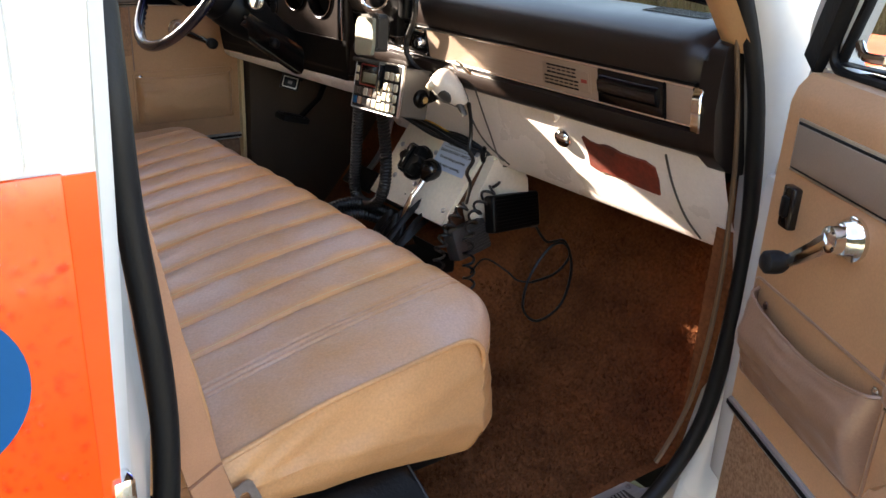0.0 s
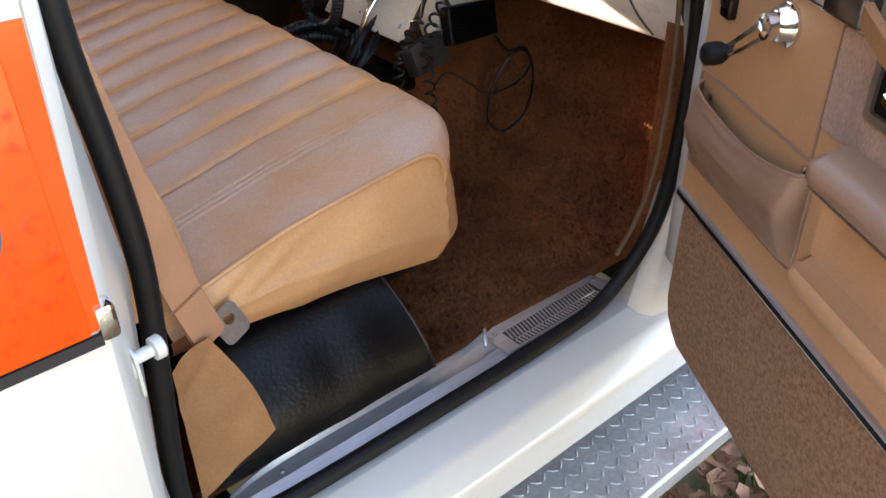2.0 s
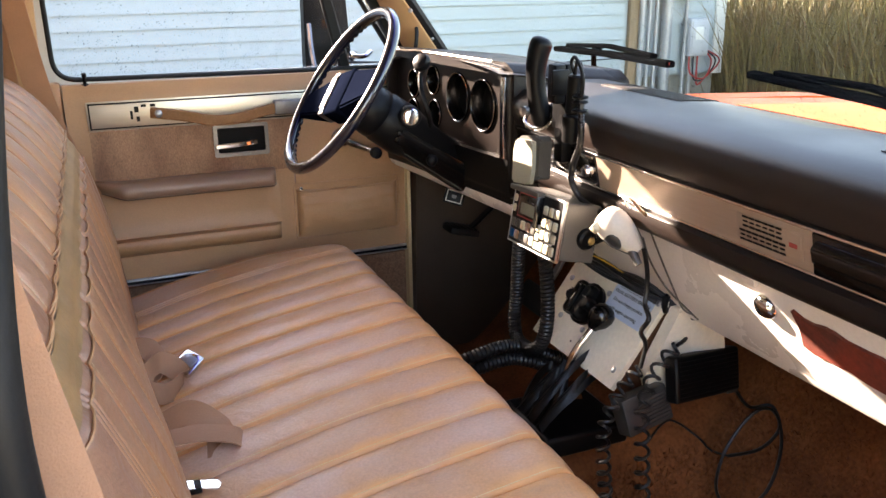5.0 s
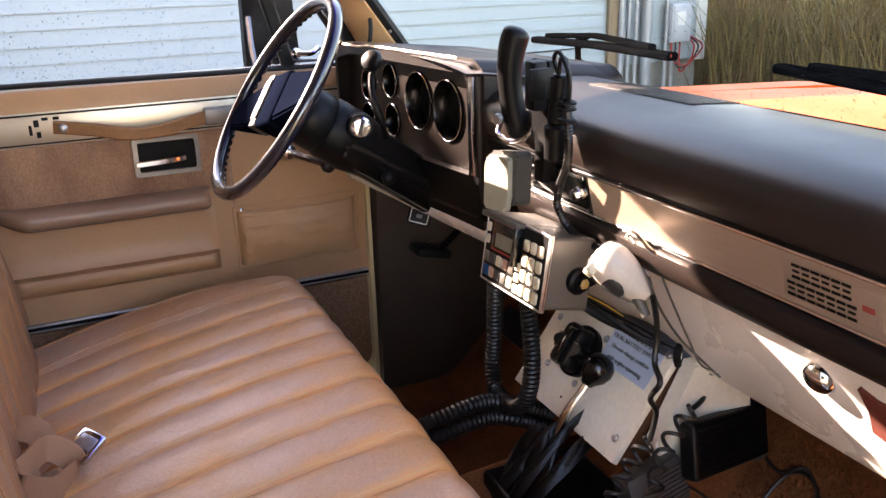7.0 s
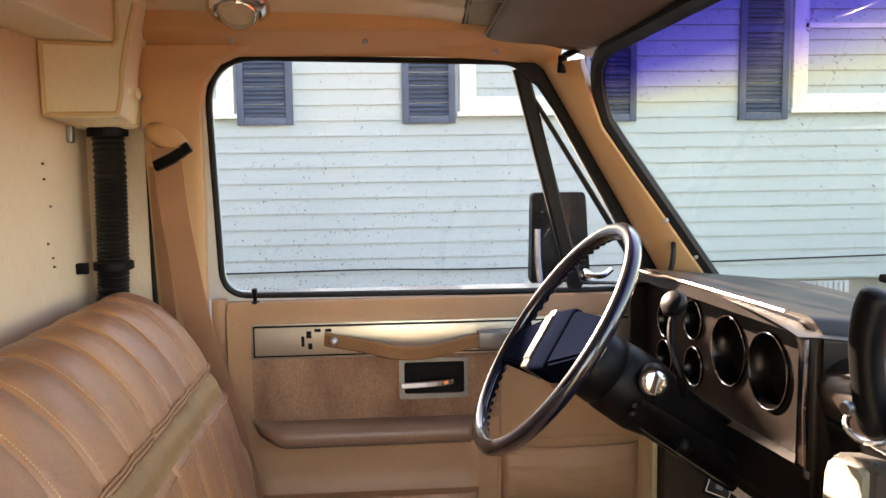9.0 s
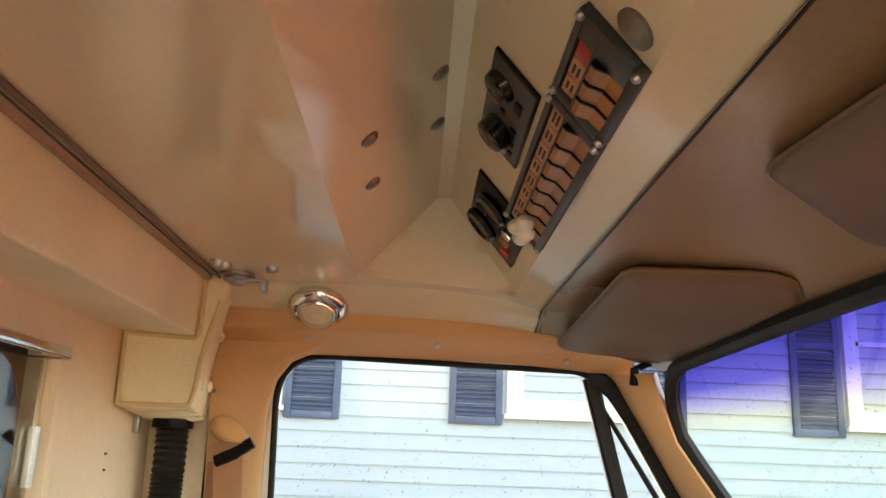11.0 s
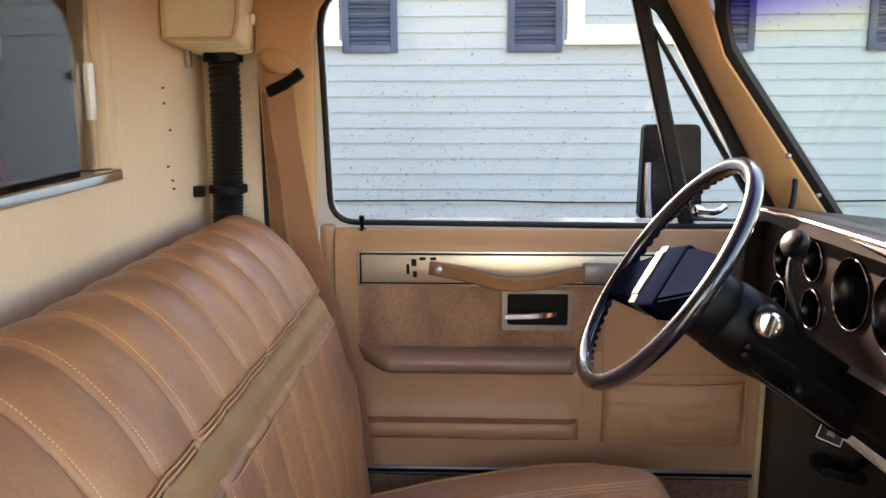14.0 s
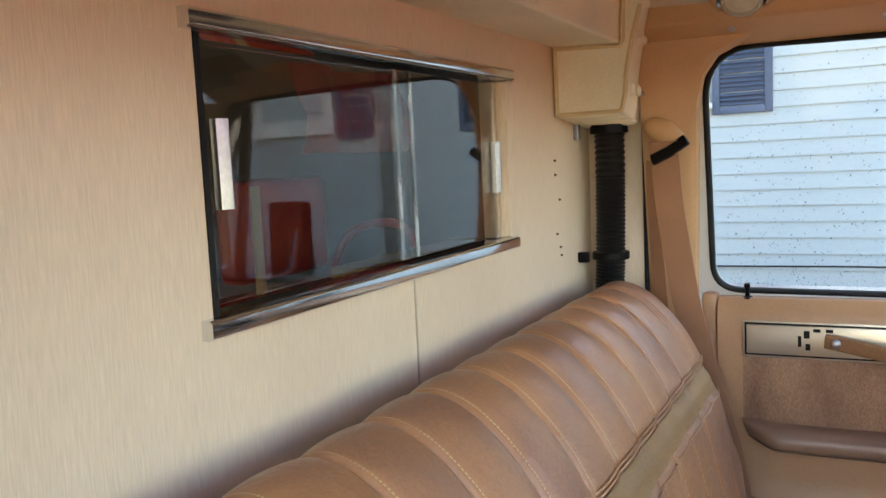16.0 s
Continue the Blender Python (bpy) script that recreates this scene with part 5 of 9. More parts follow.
for y, f, w, h, mt in ((0.002, 0.70, 0.006, 0.02, M_RED), (0.012, 0.64, 0.005, 0.02, M_BLACK), (-0.025, 0.54, 0.012, 0.03, M_BLACK), (0.030, 0.53, 0.006, 0.025, M_BLACK), (0.046, 0.53, 0.006, 0.025, M_BLACK), (0.062, 0.52, 0.007, 0.025, M_BLACK), (0.085, 0.51, 0.006, 0.02, M_BLACK), (0.095, 0.56, 0.005, 0.02, M_LABEL)):
    bm = bmesh.new()
    face_box(bm, y - w, y + w, f - h, f + h, 0.005, 0.007)
    bm.transform(inv)
    part("indicator", bm, mt, kp)
sp_ = thing("switch_panel", "overhead row of amber rocker switches in dark frames", "switch panel", at=tuple(front_face(-0.07, 0.2)))
inv = Matrix.Translation(-Vector(sp_.location))


def raised(f, ym):
    """Where a line of the switch frames lies on the face."""
    return (-0.001 + (f + 0.03) / 0.36 * 0.068) / SPAN


def on_face(y, f, h):
    return front_face(y, f, h) + Vector(inv.translation)


for m0, m1, n, first, pitch in ((-0.121, 0.253, 8, 0.219, 0.0435), (-0.262, -0.126, 3, -0.153, 0.030)):
    ym = (m0 + m1) / 2
    bm = bmesh.new()
    for lo, hi in (((m0, -0.03), (m1, 0.02)), ((m0, 0.295), (m1, 0.33)), ((m0, 0.02), (m0 + (0.034 if n == 3 else 0.014), 0.295)), ((m1 - 0.012, 0.02), (m1, 0.295)), ((m0 + 0.01, 0.185), (m1 - 0.01, 0.205))):
        face_box(bm, lo[0], hi[0], raised(lo[1], ym), raised(hi[1], ym), 0.0, 0.009, 0.0012)
    bm.transform(inv)
    fr_ = part("frame", bm, M_SLATE, sp_, "dark slate frame")
    bm = bmesh.new()
    face_box(bm, m0 + 0.012, m1 - 0.010, raised(0.01, ym), raised(0.30, ym), 0.0, 0.003)
    bm.transform(inv)
    part("backing", bm, M_BLACK, fr_)
    for x, f in ((m0 + 0.006, -0.005), (m1 - 0.006, -0.005), (m0 + 0.006, 0.312), (m1 - 0.006, 0.312)):
        bm = bmesh.new()
        screw(bm, front_face(x, raised(f, ym), 0.009), NF, 0.0042)
        bm.transform(inv)
        part("screw", bm, M_STEEL, fr_)
    for i in range(n):
        y = first - i * pitch
        w = pitch * 0.5 - 0.0016
        bm = bmesh.new()
        prism(bm, [(0.022, 0.003), (0.022, 0.006), (0.095, 0.0065), (0.150, 0.0125), (0.178, 0.0125), (0.178, 0.003)], lambda f, h, q: on_face(q, raised(f, ym), h), y - w, y + w)
        sw = part("switch", bm, M_AMBER, sp_, "amber rocker", 0)
        bm = bmesh.new()
        prism(bm, [(0.022, 0.003), (0.022, 0.0075), (0.095, 0.0085), (0.150, 0.0145), (0.180, 0.0145), (0.180, 0.003)], lambda f, h, q: on_face(q, raised(f, ym), h), y - w - 0.003, y - w - 0.0003)
        part("divider", bm, M_BLACK, sw)
        bm = bmesh.new()
        face_box(bm, y - w, y + w, raised(0.212, ym), raised(0.288, ym), 0.003, 0.006)
        bm.transform(inv)
        tg = part("tag", bm, M_RED if (n == 3 and i == 2) else M_PINK, sp_, "pink paper tag" if not (n == 3 and i == 2) else "red tag")
        if not (n == 3 and i == 2):
            bm = bmesh.new()
            for f in (0.235, 0.262):
                face_box(bm, y - w * 0.55, y + w * (0.5 if i % 2 else 0.3), raised(f - 0.006, ym), raised(f + 0.006, ym), 0.006, 0.0066, 0)
            bm.transform(inv)
            part("marking", bm, M_INK, tg)
bm = bmesh.new()
for y, f in ((0.238, 0.15), (0.205, 0.13), (0.222, 0.22), (0.180, 0.17)):
    c = front_face(y, f, 0.016)
    ball(bm, tuple(c), (0.012, 0.016, 0.010), 8)
bm.transform(inv)
part("wad", bm, M_WINTRIM, sp_, "crumpled white paper tape")
# round turn buttons on the trough's rear face
for y, f in ((0.048, 0.364), (0.188, 0.336), (0.022, 0.93), (0.161, 0.93)):
    bm = bmesh.new()
    p = V(TX0, y, zr).lerp(V(TXA - 0.010, y, TZA), f)
    d = V(TZA - zr, 0, -(TXA - 0.010 - TX0)).normalized()
    lathe(bm, [(0.011, -0.001), (0.011, 0.002), (0.008, 0.005), (0, 0.006)], p, d, 14)
    tagged(part("snap_stud", bm, M_PEWTER), "metal snap stud on the headliner", "stud", "headliner studs")
bm = bmesh.new()
lathe(bm, [(0.016, -0.001), (0.016, 0.003), (0.010, 0.007), (0, 0.008)], front_face(-0.284, 0.142, 0), NF, 18)
tagged(part("snap_stud", bm, M_PEWTER), "grey rubber plug on the headliner", "stud", "headliner studs")
# spot lamp on the cove
lamp = thing("spot_lamp", "chrome swivel dome lamp above the driver's door", "lamp", at=(0.306, 0.686, 2.134))
bm = bmesh.new()
ax = V(0, -0.46, -0.88).normalized()
lathe(bm, [(0.050, -0.010), (0.054, 0.0), (0.054, 0.006), (0.047, 0.015), (0.040, 0.017), (0.036, 0.008)], (0, 0, 0), ax, 32)
part("bezel", bm, M_CHROME, lamp)
bm = bmesh.new()
ax2 = V(0.02, -0.62, -0.78).normalized()
lathe(bm, [(0.037, 0.0), (0.037, 0.012), (0.033, 0.024), (0.029, 0.027), (0.026, 0.018)], (0, 0, 0), ax2, 28)
part("swivel_ball", bm, M_CHROME, lamp)
bm = bmesh.new()
lathe(bm, [(0.027, 0.019), (0.018, 0.022), (0, 0.023)], (0, 0, 0), ax2, 24)
part("lens", bm, M_KEYCAP, lamp, "frosted lens")
# latch at the corner of the headliner
latch = thing("roof_latch", "zinc turn latch at the headliner corner", "latch", at=(0.184, 0.574, 2.164))
bm = bmesh.new()
lathe(bm, [(0.028, 0.0), (0.028, 0.004), (0.022, 0.007), (0.022, 0.011), (0.014, 0.013), (0.011, 0.019), (0, 0.020)], (0, 0.0, 0), (0, 0, -1), 22)
part("pivot", bm, M_STEEL, latch)
bm = bmesh.new()
box(bm, (-0.02, -0.012, -0.014), (0.05, 0.014, -0.009), 0.002)
box(bm, (0.04, -0.012, -0.03), (0.05, 0.012, -0.009), 0.002)
part("arm", bm, M_STEEL, latch)
for x, y in ((0.066, -0.055), (-0.012, -0.095), (-0.004, -0.072)):
    bm = bmesh.new()
    lathe(bm, [(0.010, 0.0), (0.010, 0.004), (0.006, 0.009), (0, 0.009)], (x, y, 0.001), (0, 0, -1), 8)
    part("bolt", bm, M_STEEL, latch)
bm = bmesh.new()
tube(bm, [V(0.132, -0.70 + 1.29 * i / 20, 2.160) for i in range(21)], 0.0065, 8)
tagged(part("ceiling_piping", bm, M_FRONTROOF), "tan piping where beam and headliner meet", "trim", kind="structure")
# trim pillars
for s in (-1, 1):
    # rear pillar trim
    bm = bmesh.new()
    rows_ = []
    for z, xr in ((0.85, 0.200), (1.25, 0.203), (1.6, 0.198), (1.80, 0.208), (1.96, 0.214), (2.01, 0.226), (2.045, 0.252), (2.075, 0.32), (2.14, 0.32)):
        y = 0.81 - 0.13 * max(0, z - 1.6)
        q = [(0.114, y), (xr - 0.012, y), (xr, y + 0.010), (xr, y + 0.05), (0.114, y + 0.05)]
        rows_.append([bm.verts.new((u, s * w, z)) for u, w in q])
    for a, b in zip(rows_, rows_[1:]):
        for k in range(5):
            bm.faces.new((a[k], b[k], b[(k + 1) % 5], a[(k + 1) % 5]))
    tagged(part("pillar_rear", bm, M_TRIM), "tan painted rear pillar trim", "pillar", kind="structure")
    # windshield pillar trim, from the door frame to the windshield seal
    bm = bmesh.new()
    rows_ = []
    for i in range(13):
        v = -0.05 + 1.05 * i / 12
        B = WS(1.0, v) + V(-0.010, -0.008, 0.0)
        A = V(1.125, 0.850, 1.600).lerp(V(0.853, 0.775, 2.035), (v + 0.02) / 1.0)
        m1, m2 = A.lerp(B, 0.30) + V(-0.014, -0.020, -0.004), A.lerp(B, 0.72) + V(-0.010, -0.018, -0.004)
        q = [A + V(0, 0.02, 0), A + V(-0.004, -0.006, 0), m1, m2, B + V(-0.012, -0.006, -0.006), B + V(0.0, 0.010, 0.0)]
        rows_.append([bm.verts.new((p.x, s * p.y, p.z)) for p in q])
    for a, b in zip(rows_, rows_[1:]):
        for k in range(6):
            bm.faces.new((a[k], b[k], b[(k + 1) % 6], a[(k + 1) % 6]))
    tagged(part("pillar_front", bm, M_TRIM, smooth=50), "tan painted windshield pillar trim", "pillar", kind="structure")
    # header over the door
    bm = bmesh.new()
    rows_ = []
    for i in range(15):
        x = 0.10 + 0.78 * i / 14
        dz = -0.06 * max(0, (x - 0.45)) ** 1.3 * 1.4
        q = [(0.805, 2.064), (0.797, 2.066), (0.758, 2.082), (0.731, 2.110), (0.735, 2.14), (0.80, 2.14)]
        rows_.append([bm.verts.new((x, s * y, z + dz)) for y, z in q])
    for a, b in zip(rows_, rows_[1:]):
        for k in range(6):
            bm.faces.new((a[k], b[k], b[(k + 1) % 6], a[(k + 1) % 6]))
    tagged(part("header_trim", bm, M_TRIM), "tan header trim over the door", "trim", kind="structure")
    for x, y, z in ((0.283, 0.726, 2.083), (0.52, 0.728, 2.078), (0.754, 0.722, 2.058), (0.12, 0.745, 1.985)):
        bm = bmesh.new()
        screw(bm, (x, s * (y + 0.004), z), (0, -s, -0.4), 0.0055)
        tagged(part("trim_screw", bm, M_STEEL), "small screw in the header trim", "screw", "trim screws")
for p in ((1.081, 0.75, 1.745), (1.15, 0.775, 1.672)):
    bm = bmesh.new()
    screw(bm, p, (-0.5, -1, 0), 0.006)
    tagged(part("trim_screw", bm, M_STEEL), "small screw in the pillar trim", "screw", "trim screws")
bm = bmesh.new()
tube(bm, smooth_path([(1.10, 0.76, 1.70), (1.095, 0.745, 1.685), (1.09, 0.742, 1.655), (1.08, 0.75, 1.63), (1.06, 0.78, 1.612)], 6), 0.005, 8)
tagged(part("pillar_cable", bm, M_RUBBER), "short black cable coming out of the pillar trim", "cable")


# ---- doors ----
def door(name, s, hinge, angle, label, crank_turn):
    """A cab door with its inner trim. Built for the driver's side (s = 1) in place; s = -1 mirrors it. angle: how far it stands open."""
    d = thing(name, label, "door", kind="structure", at=(hinge[0], hinge[1], 0.76))
    flip = Matrix.Diagonal((1, s, 1, 1))
    to_local = Matrix.Translation((-hinge[0], -hinge[1], -0.76)) @ flip

    def put(nm, bm, mat, parent=None, lab="", smooth=40):
        bm.transform(to_local)
        return part(nm, bm, mat, parent or d, lab, smooth)

    Y = 0.82
    # the passenger's door card sits a little lower
    sz = 0.0 if s > 0 else -0.014
    seam = 0.771 if s > 0 else 0.780
    # shell below the window
    bm = bmesh.new()
    prism(bm, rounded([(0.205, 0.86), (0.235, 0.79), (1.10, 0.79), (1.165, 0.90), (1.195, 1.15), (1.18, 1.40), (1.13, 1.595), (0.205, 1.595)], [0.05, 0.03, 0.05, 0.05, 0.05, 0.05, 0.01, 0.01], 4), lambda u, v, w: V(u, w, v), 0.868, 0.985)
    put("shell", bm, M_WHITE, None, "white painted door shell")
    # inner panel: rolls in a little towards the window sill
    def face(x, z):
        return Y + 0.030 * max(0.0, (z - 1.553) / 0.047) ** 2 + 0.010 * max(0.0, (1.02 - z) / 0.2)
    bm = bmesh.new()
    xb = lambda z: 1.083 if z < 1.45 else 1.083 - 0.02 * (z - 1.45)
    sheet(bm, lambda u, v: V(0.238 + (xb(1.10 + 0.492 * v) - 0.238) * u, face(0, 1.10 + 0.492 * v), 1.10 + 0.492 * v), 30, 26)
    r = bmesh.ops.extrude_face_region(bm, geom=bm.faces[:])
    for v in [e for e in r["geom"] if isinstance(e, bmesh.types.BMVert)]:
        v.co.y = 0.870
    put("panel", bm, M_DOOR)
    # painted ledges at both ends
    bm = bmesh.new()
    box(bm, (1.086, 0.832, 0.93), (1.135, 0.868, 1.44), 0.008)
    put("front_edge", bm, M_WHITE)
    bm = bmesh.new()
    box(bm, (0.207, 0.832, 0.93), (0.236, 0.868, 1.60), 0.008)
    put("rear_edge", bm, M_DOOR if s > 0 else M_WHITE)
    # lower carpeted field
    bm = bmesh.new()
    low = rounded([(0.240, 0.86), (0.262, 0.815), (1.06, 0.815), (1.083, 0.88), (1.083, 1.082), (0.240, 1.082)], [0.03, 0.03, 0.05, 0.06, 0, 0], 5)
    prism(bm, low, lambda u, v, w: V(u, w, v), 0.826, 0.867)
    bmesh.ops.bevel(bm, geom=[e for e in bm.edges if all(abs(v.co.y - 0.826) < 1e-4 for v in e.verts)], offset=0.006, segments=2, affect="EDGES")
    put("carpet_panel", bm, M_CARPET_DOOR, None, "brown felt carpet kick panel")
    bm = bmesh.new()
    box(bm, (0.240, 0.813, 1.084), (1.083, 0.835, 1.102), 0.004)
    put("lower_moulding", bm, M_SILL, None, "chrome moulding")
    bm = bmesh.new()
    box(bm, (0.241, 0.8122, 1.0895), (1.082, 0.8140, 1.0965))
    put("moulding_insert", bm, M_BLACK)
    # metal strip with black border, strap and block
    bm = bmesh.new()
    end = 1.040 if s > 0 else 1.048
    box(bm, (0.284, 0.8165, 1.484 + sz), (end, 0.8235, 1.553 + sz), 0.001)
    put("strip_edge", bm, M_DOORSTRIP)
    bm = bmesh.new()
    box(bm, (0.288, 0.8150, 1.4875 + sz), (end - 0.004, 0.8175, 1.5495 + sz), 0.001)
    put("strip_border", bm, M_BLACK)
    bm = bmesh.new()
    box(bm, (0.2915, 0.8130, 1.491 + sz), (end - 0.0075, 0.8160, 1.546 + sz), 0.001)
    put("strip", bm, M_DOORSTRIP if s > 0 else M_STRIP, None, "brushed metal trim strip")
    path = smooth_path([(0.428, 0.806, 1.522 + sz), (0.445, 0.800, 1.520 + sz), (0.50, 0.788, 1.512 + sz), (0.57, 0.776, 1.498 + sz), (0.63, 0.776, 1.499 + sz), (0.69, 0.788, 1.509 + sz), (0.728, 0.800, 1.514 + sz)], 8)
    bm = bmesh.new()
    tube(bm, path, 0.01, flat=(0.013, 0.0055, (0, 0, 1)))
    strap = put("pull_strap", bm, M_STRAP, None, "tan leather pull strap")
    bm = bmesh.new()
    lathe(bm, [(0.0095, 0), (0.0095, 0.003), (0.006, 0.006), (0, 0.0065)], (0.445, 0.7965, 1.520 + sz), (0, -1, 0), 16)
    put("rivet", bm, M_STEEL, strap)
    bm = bmesh.new()
    box(bm, (0.724, 0.792, 1.496 + sz), (0.802 if s > 0 else 0.792, 0.816, 1.533 + sz), 0.005, seg=3)
    put("strap_anchor", bm, M_PEWTER if s > 0 else M_DARKCHROME, None, "polished strap anchor")
    bm = bmesh.new()
    for x, z, w, h in ((0.396, 1.531, 0.005, 0.007), (0.398, 1.508, 0.004, 0.006), (0.384, 1.518, 0.003, 0.010), (0.413, 1.539, 0.006, 0.003), (0.434, 1.539, 0.006, 0.003)):
        box(bm, (x - w, 0.8118, z - h + sz), (x + w, 0.8135, z + h + sz))
    put("clip_slots", bm, M_BLACK)
    # suede field
    bm = bmesh.new()
    prism(bm, rounded([(0.284, 1.352), (seam - 0.003, 1.352), (seam - 0.003, 1.483 + sz), (0.284, 1.483 + sz)], 0.004, 2), lambda u, v, w: V(u, w, v), 0.8168, 0.822)
    put("suede_field", bm, M_SUEDE, None, "worn suede insert")
    # inside handle
    bm = bmesh.new()
    o = rounded([(0.570, 1.396), (0.708, 1.396), (0.708, 1.478), (0.570, 1.478)], 0.006, 3)
    i_ = rounded([(0.580, 1.406), (0.699, 1.406), (0.699, 1.470), (0.580, 1.470)], 0.005, 3)
    ra, rb, rc, rd = ([bm.verts.new((u, y, v)) for u, v in q] for q, y in ((o, 0.822), (o, 0.8115), (i_, 0.8115), (i_, 0.818)))
    for a, b in ((ra, rb), (rb, rc), (rc, rd)):
        bridge(bm, a, b)
    bez = put("handle_bezel", bm, M_PEWTER, None, "brushed handle bezel")
    bm = bmesh.new()
    prism(bm, i_, lambda u, v, w: V(u, w, v), 0.8160, 0.8185)
    put("recess", bm, M_MIRROR, bez)
    bm = bmesh.new()
    tube(bm, [(0.575, 0.806, 1.425), (0.62, 0.803, 1.427), (0.66, 0.803, 1.430), (0.676, 0.808, 1.431)], 0.005, flat=(0.006, 0.004, (0, 0, 1)))
    put("release_lever", bm, M_CHROME, bez, "chrome release lever")
    # armrest: a padded bar with a slanted rear end
    AP = [(0.000, 1.359), (0.022, 1.360), (0.042, 1.358), (0.054, 1.352), (0.059, 1.343), (0.057, 1.329), (0.050, 1.321), (0.030, 1.317), (0.000, 1.316)]

    def arm(u, v):
        x = 0.286 + 0.430 * u
        dp, z = AP[round(v * 8)]
        back = max(0.0, 1 - u / 0.14)
        front = max(0.0, 1 - (1 - u) / 0.03)
        k = (1 - 0.85 * back ** 1.3) * math.sqrt(max(0.0, 1 - 0.8 * front * front))
        return V(x + 0.010 * back * (1.343 - z) / 0.03, Y - 0.001 - dp * k, 1.343 + (z - 1.343) * (1 - 0.25 * back) + 0.008 * back)
    bm = bmesh.new()
    sheet(bm, arm, 48, 8)
    put("armrest", bm, M_ARMREST, None, "brown padded armrest", 60)
    bm = bmesh.new()
    tube(bm, [arm(i / 40, 0.75) + V(0, -0.0005, -0.001) for i in range(41)], 0.0016, 5)
    put("armrest_seam", bm, M_BINDING, None)
    # moulded bin below it: a recess, then a lip that stands out
    BP = [(0.003, 1.316), (0.002, 1.29), (0.002, 1.255), (0.004, 1.226), (0.012, 1.212), (0.034, 1.209), (0.044, 1.213), (0.049, 1.208), (0.049, 1.198), (0.044, 1.186), (0.026, 1.173), (0.006, 1.166), (0.0, 1.162)]

    def scoop(u, v):
        x = 0.286 + 0.440 * u
        dp, z = BP[round(v * 12)]
        e = min(1.0, min(u, 1 - u) / 0.06)
        rim = 0.046 * (1 - e) ** 0.5 if 0.02 < v < 0.5 and u > 0.5 else 0.0
        k = math.sqrt(max(0.0, 1 - (1 - e) ** 2)) if v > 0.3 else 1.0
        return V(x, Y - max(dp * k, rim * 0.25), z)
    bm = bmesh.new()
    sheet(bm, scoop, 48, 12)
    put("armrest_bin", bm, M_DOOR, None, "moulded tan storage bin", 50)
    # map pocket
    def pocket(u, v):
        x = 0.772 + (0.282 if s > 0 else 0.296) * u
        sag = 0.010 * math.sin(math.pi * u) * v ** 3
        wr = (0.006 if s > 0 else 0.003) * noise.noise(V(x * 22, v * 3, 3 + s)) + (0.0045 if s > 0 else 0.003) * noise.noise(V(x * 9, v * 14, s))
        e = min(1.0, min(u, 1 - u) / 0.05) ** 0.6
        bulge = (0.006 + 0.018 * math.sin(math.pi * min(1.0, v * 0.95 + 0.02)) + (0.012 if s < 0 else 0.004) * v ** 2) * e + wr * e
        return V(x, Y - bulge, 1.160 + 0.128 * v - sag * (2.4 if s < 0 else 0.6))
    bm = bmesh.new()
    g = sheet(bm, pocket, 44, 20)
    r = bmesh.ops.extrude_face_region(bm, geom=bm.faces[:])
    for v in [e for e in r["geom"] if isinstance(e, bmesh.types.BMVert)]:
        v.co.y = min(Y + 0.002, v.co.y + 0.004)
    pk = put("map_pocket", bm, M_ARMREST if s < 0 else M_DOOR, None, "sagging vinyl map pocket")
    bm = bmesh.new()
    tube(bm, [pocket(i / 30, 1.0) + V(0, 0.001, 0.001) for i in range(31)], 0.0028, 6)
    put("pocket_hem", bm, M_ARMREST if s < 0 else M_DOOR, pk)
    bm = bmesh.new()
    fr = rounded([(0.766, 1.154), (1.060 if s > 0 else 1.076, 1.154), (1.060 if s > 0 else 1.076, 1.304), (0.766, 1.304)], 0.01, 4)
    tube(bm, [V(u, Y - 0.001, v) for u, v in fr], 0.0022, 6, closed=True)
    put("pocket_seam", bm, M_ARMREST if s < 0 else M_DOOR, pk)
    for x, z in ((0.784, 1.283), (1.036, 1.268)):
        bm = bmesh.new()
        lathe(bm, [(0.006, 0), (0.006, 0.002), (0.003, 0.004), (0, 0.0042)], (x, 0.818, z + 0.008), (0, -1, 0), 12)
        put("snap", bm, M_CHROME, pk)
    # seam where the suede ends
    bm = bmesh.new()
    box(bm, (seam - 0.0015, 0.8165, 1.31), (seam + 0.0015, 0.8215, 1.483 + sz))
    put("field_seam", bm, M_ARMREST)
    # window crank
    bm = bmesh.new()
    hub = V(0.900, Y, 1.420) if s > 0 else V(0.884, Y, 1.434)
    lathe(bm, [(0.026, 0.0), (0.027, 0.006), (0.022, 0.011), (0.021, 0.018), (0.017, 0.022), (0.016, 0.034), (0.010, 0.038), (0, 0.038)], hub, (0, -1, 0), 28)
    cr = put("window_crank", bm, M_CHROME, None, "chrome window crank with black knob")
    tip = hub + V(math.cos(crank_turn) * 0.088, -0.040, math.sin(crank_turn) * 0.088)
    bm = bmesh.new()
    tube(bm, smooth_path([hub + V(0, -0.028, 0), hub.lerp(tip, 0.5) + V(0, -0.012, 0), tip], 6), 0.008, 8, radii=[0.013 - 0.005 * i / 12 for i in range(13)])
    put("arm", bm, M_CHROME, cr)
    bm = bmesh.new()
    lathe(bm, [(0.007, -0.004), (0.011, 0.0), (0.0145, 0.006), (0.0155, 0.014), (0.0145, 0.026), (0.010, 0.030), (0, 0.031)], tip, (0, -1, 0), 20)
    put("knob", bm, M_RUBBER, cr)
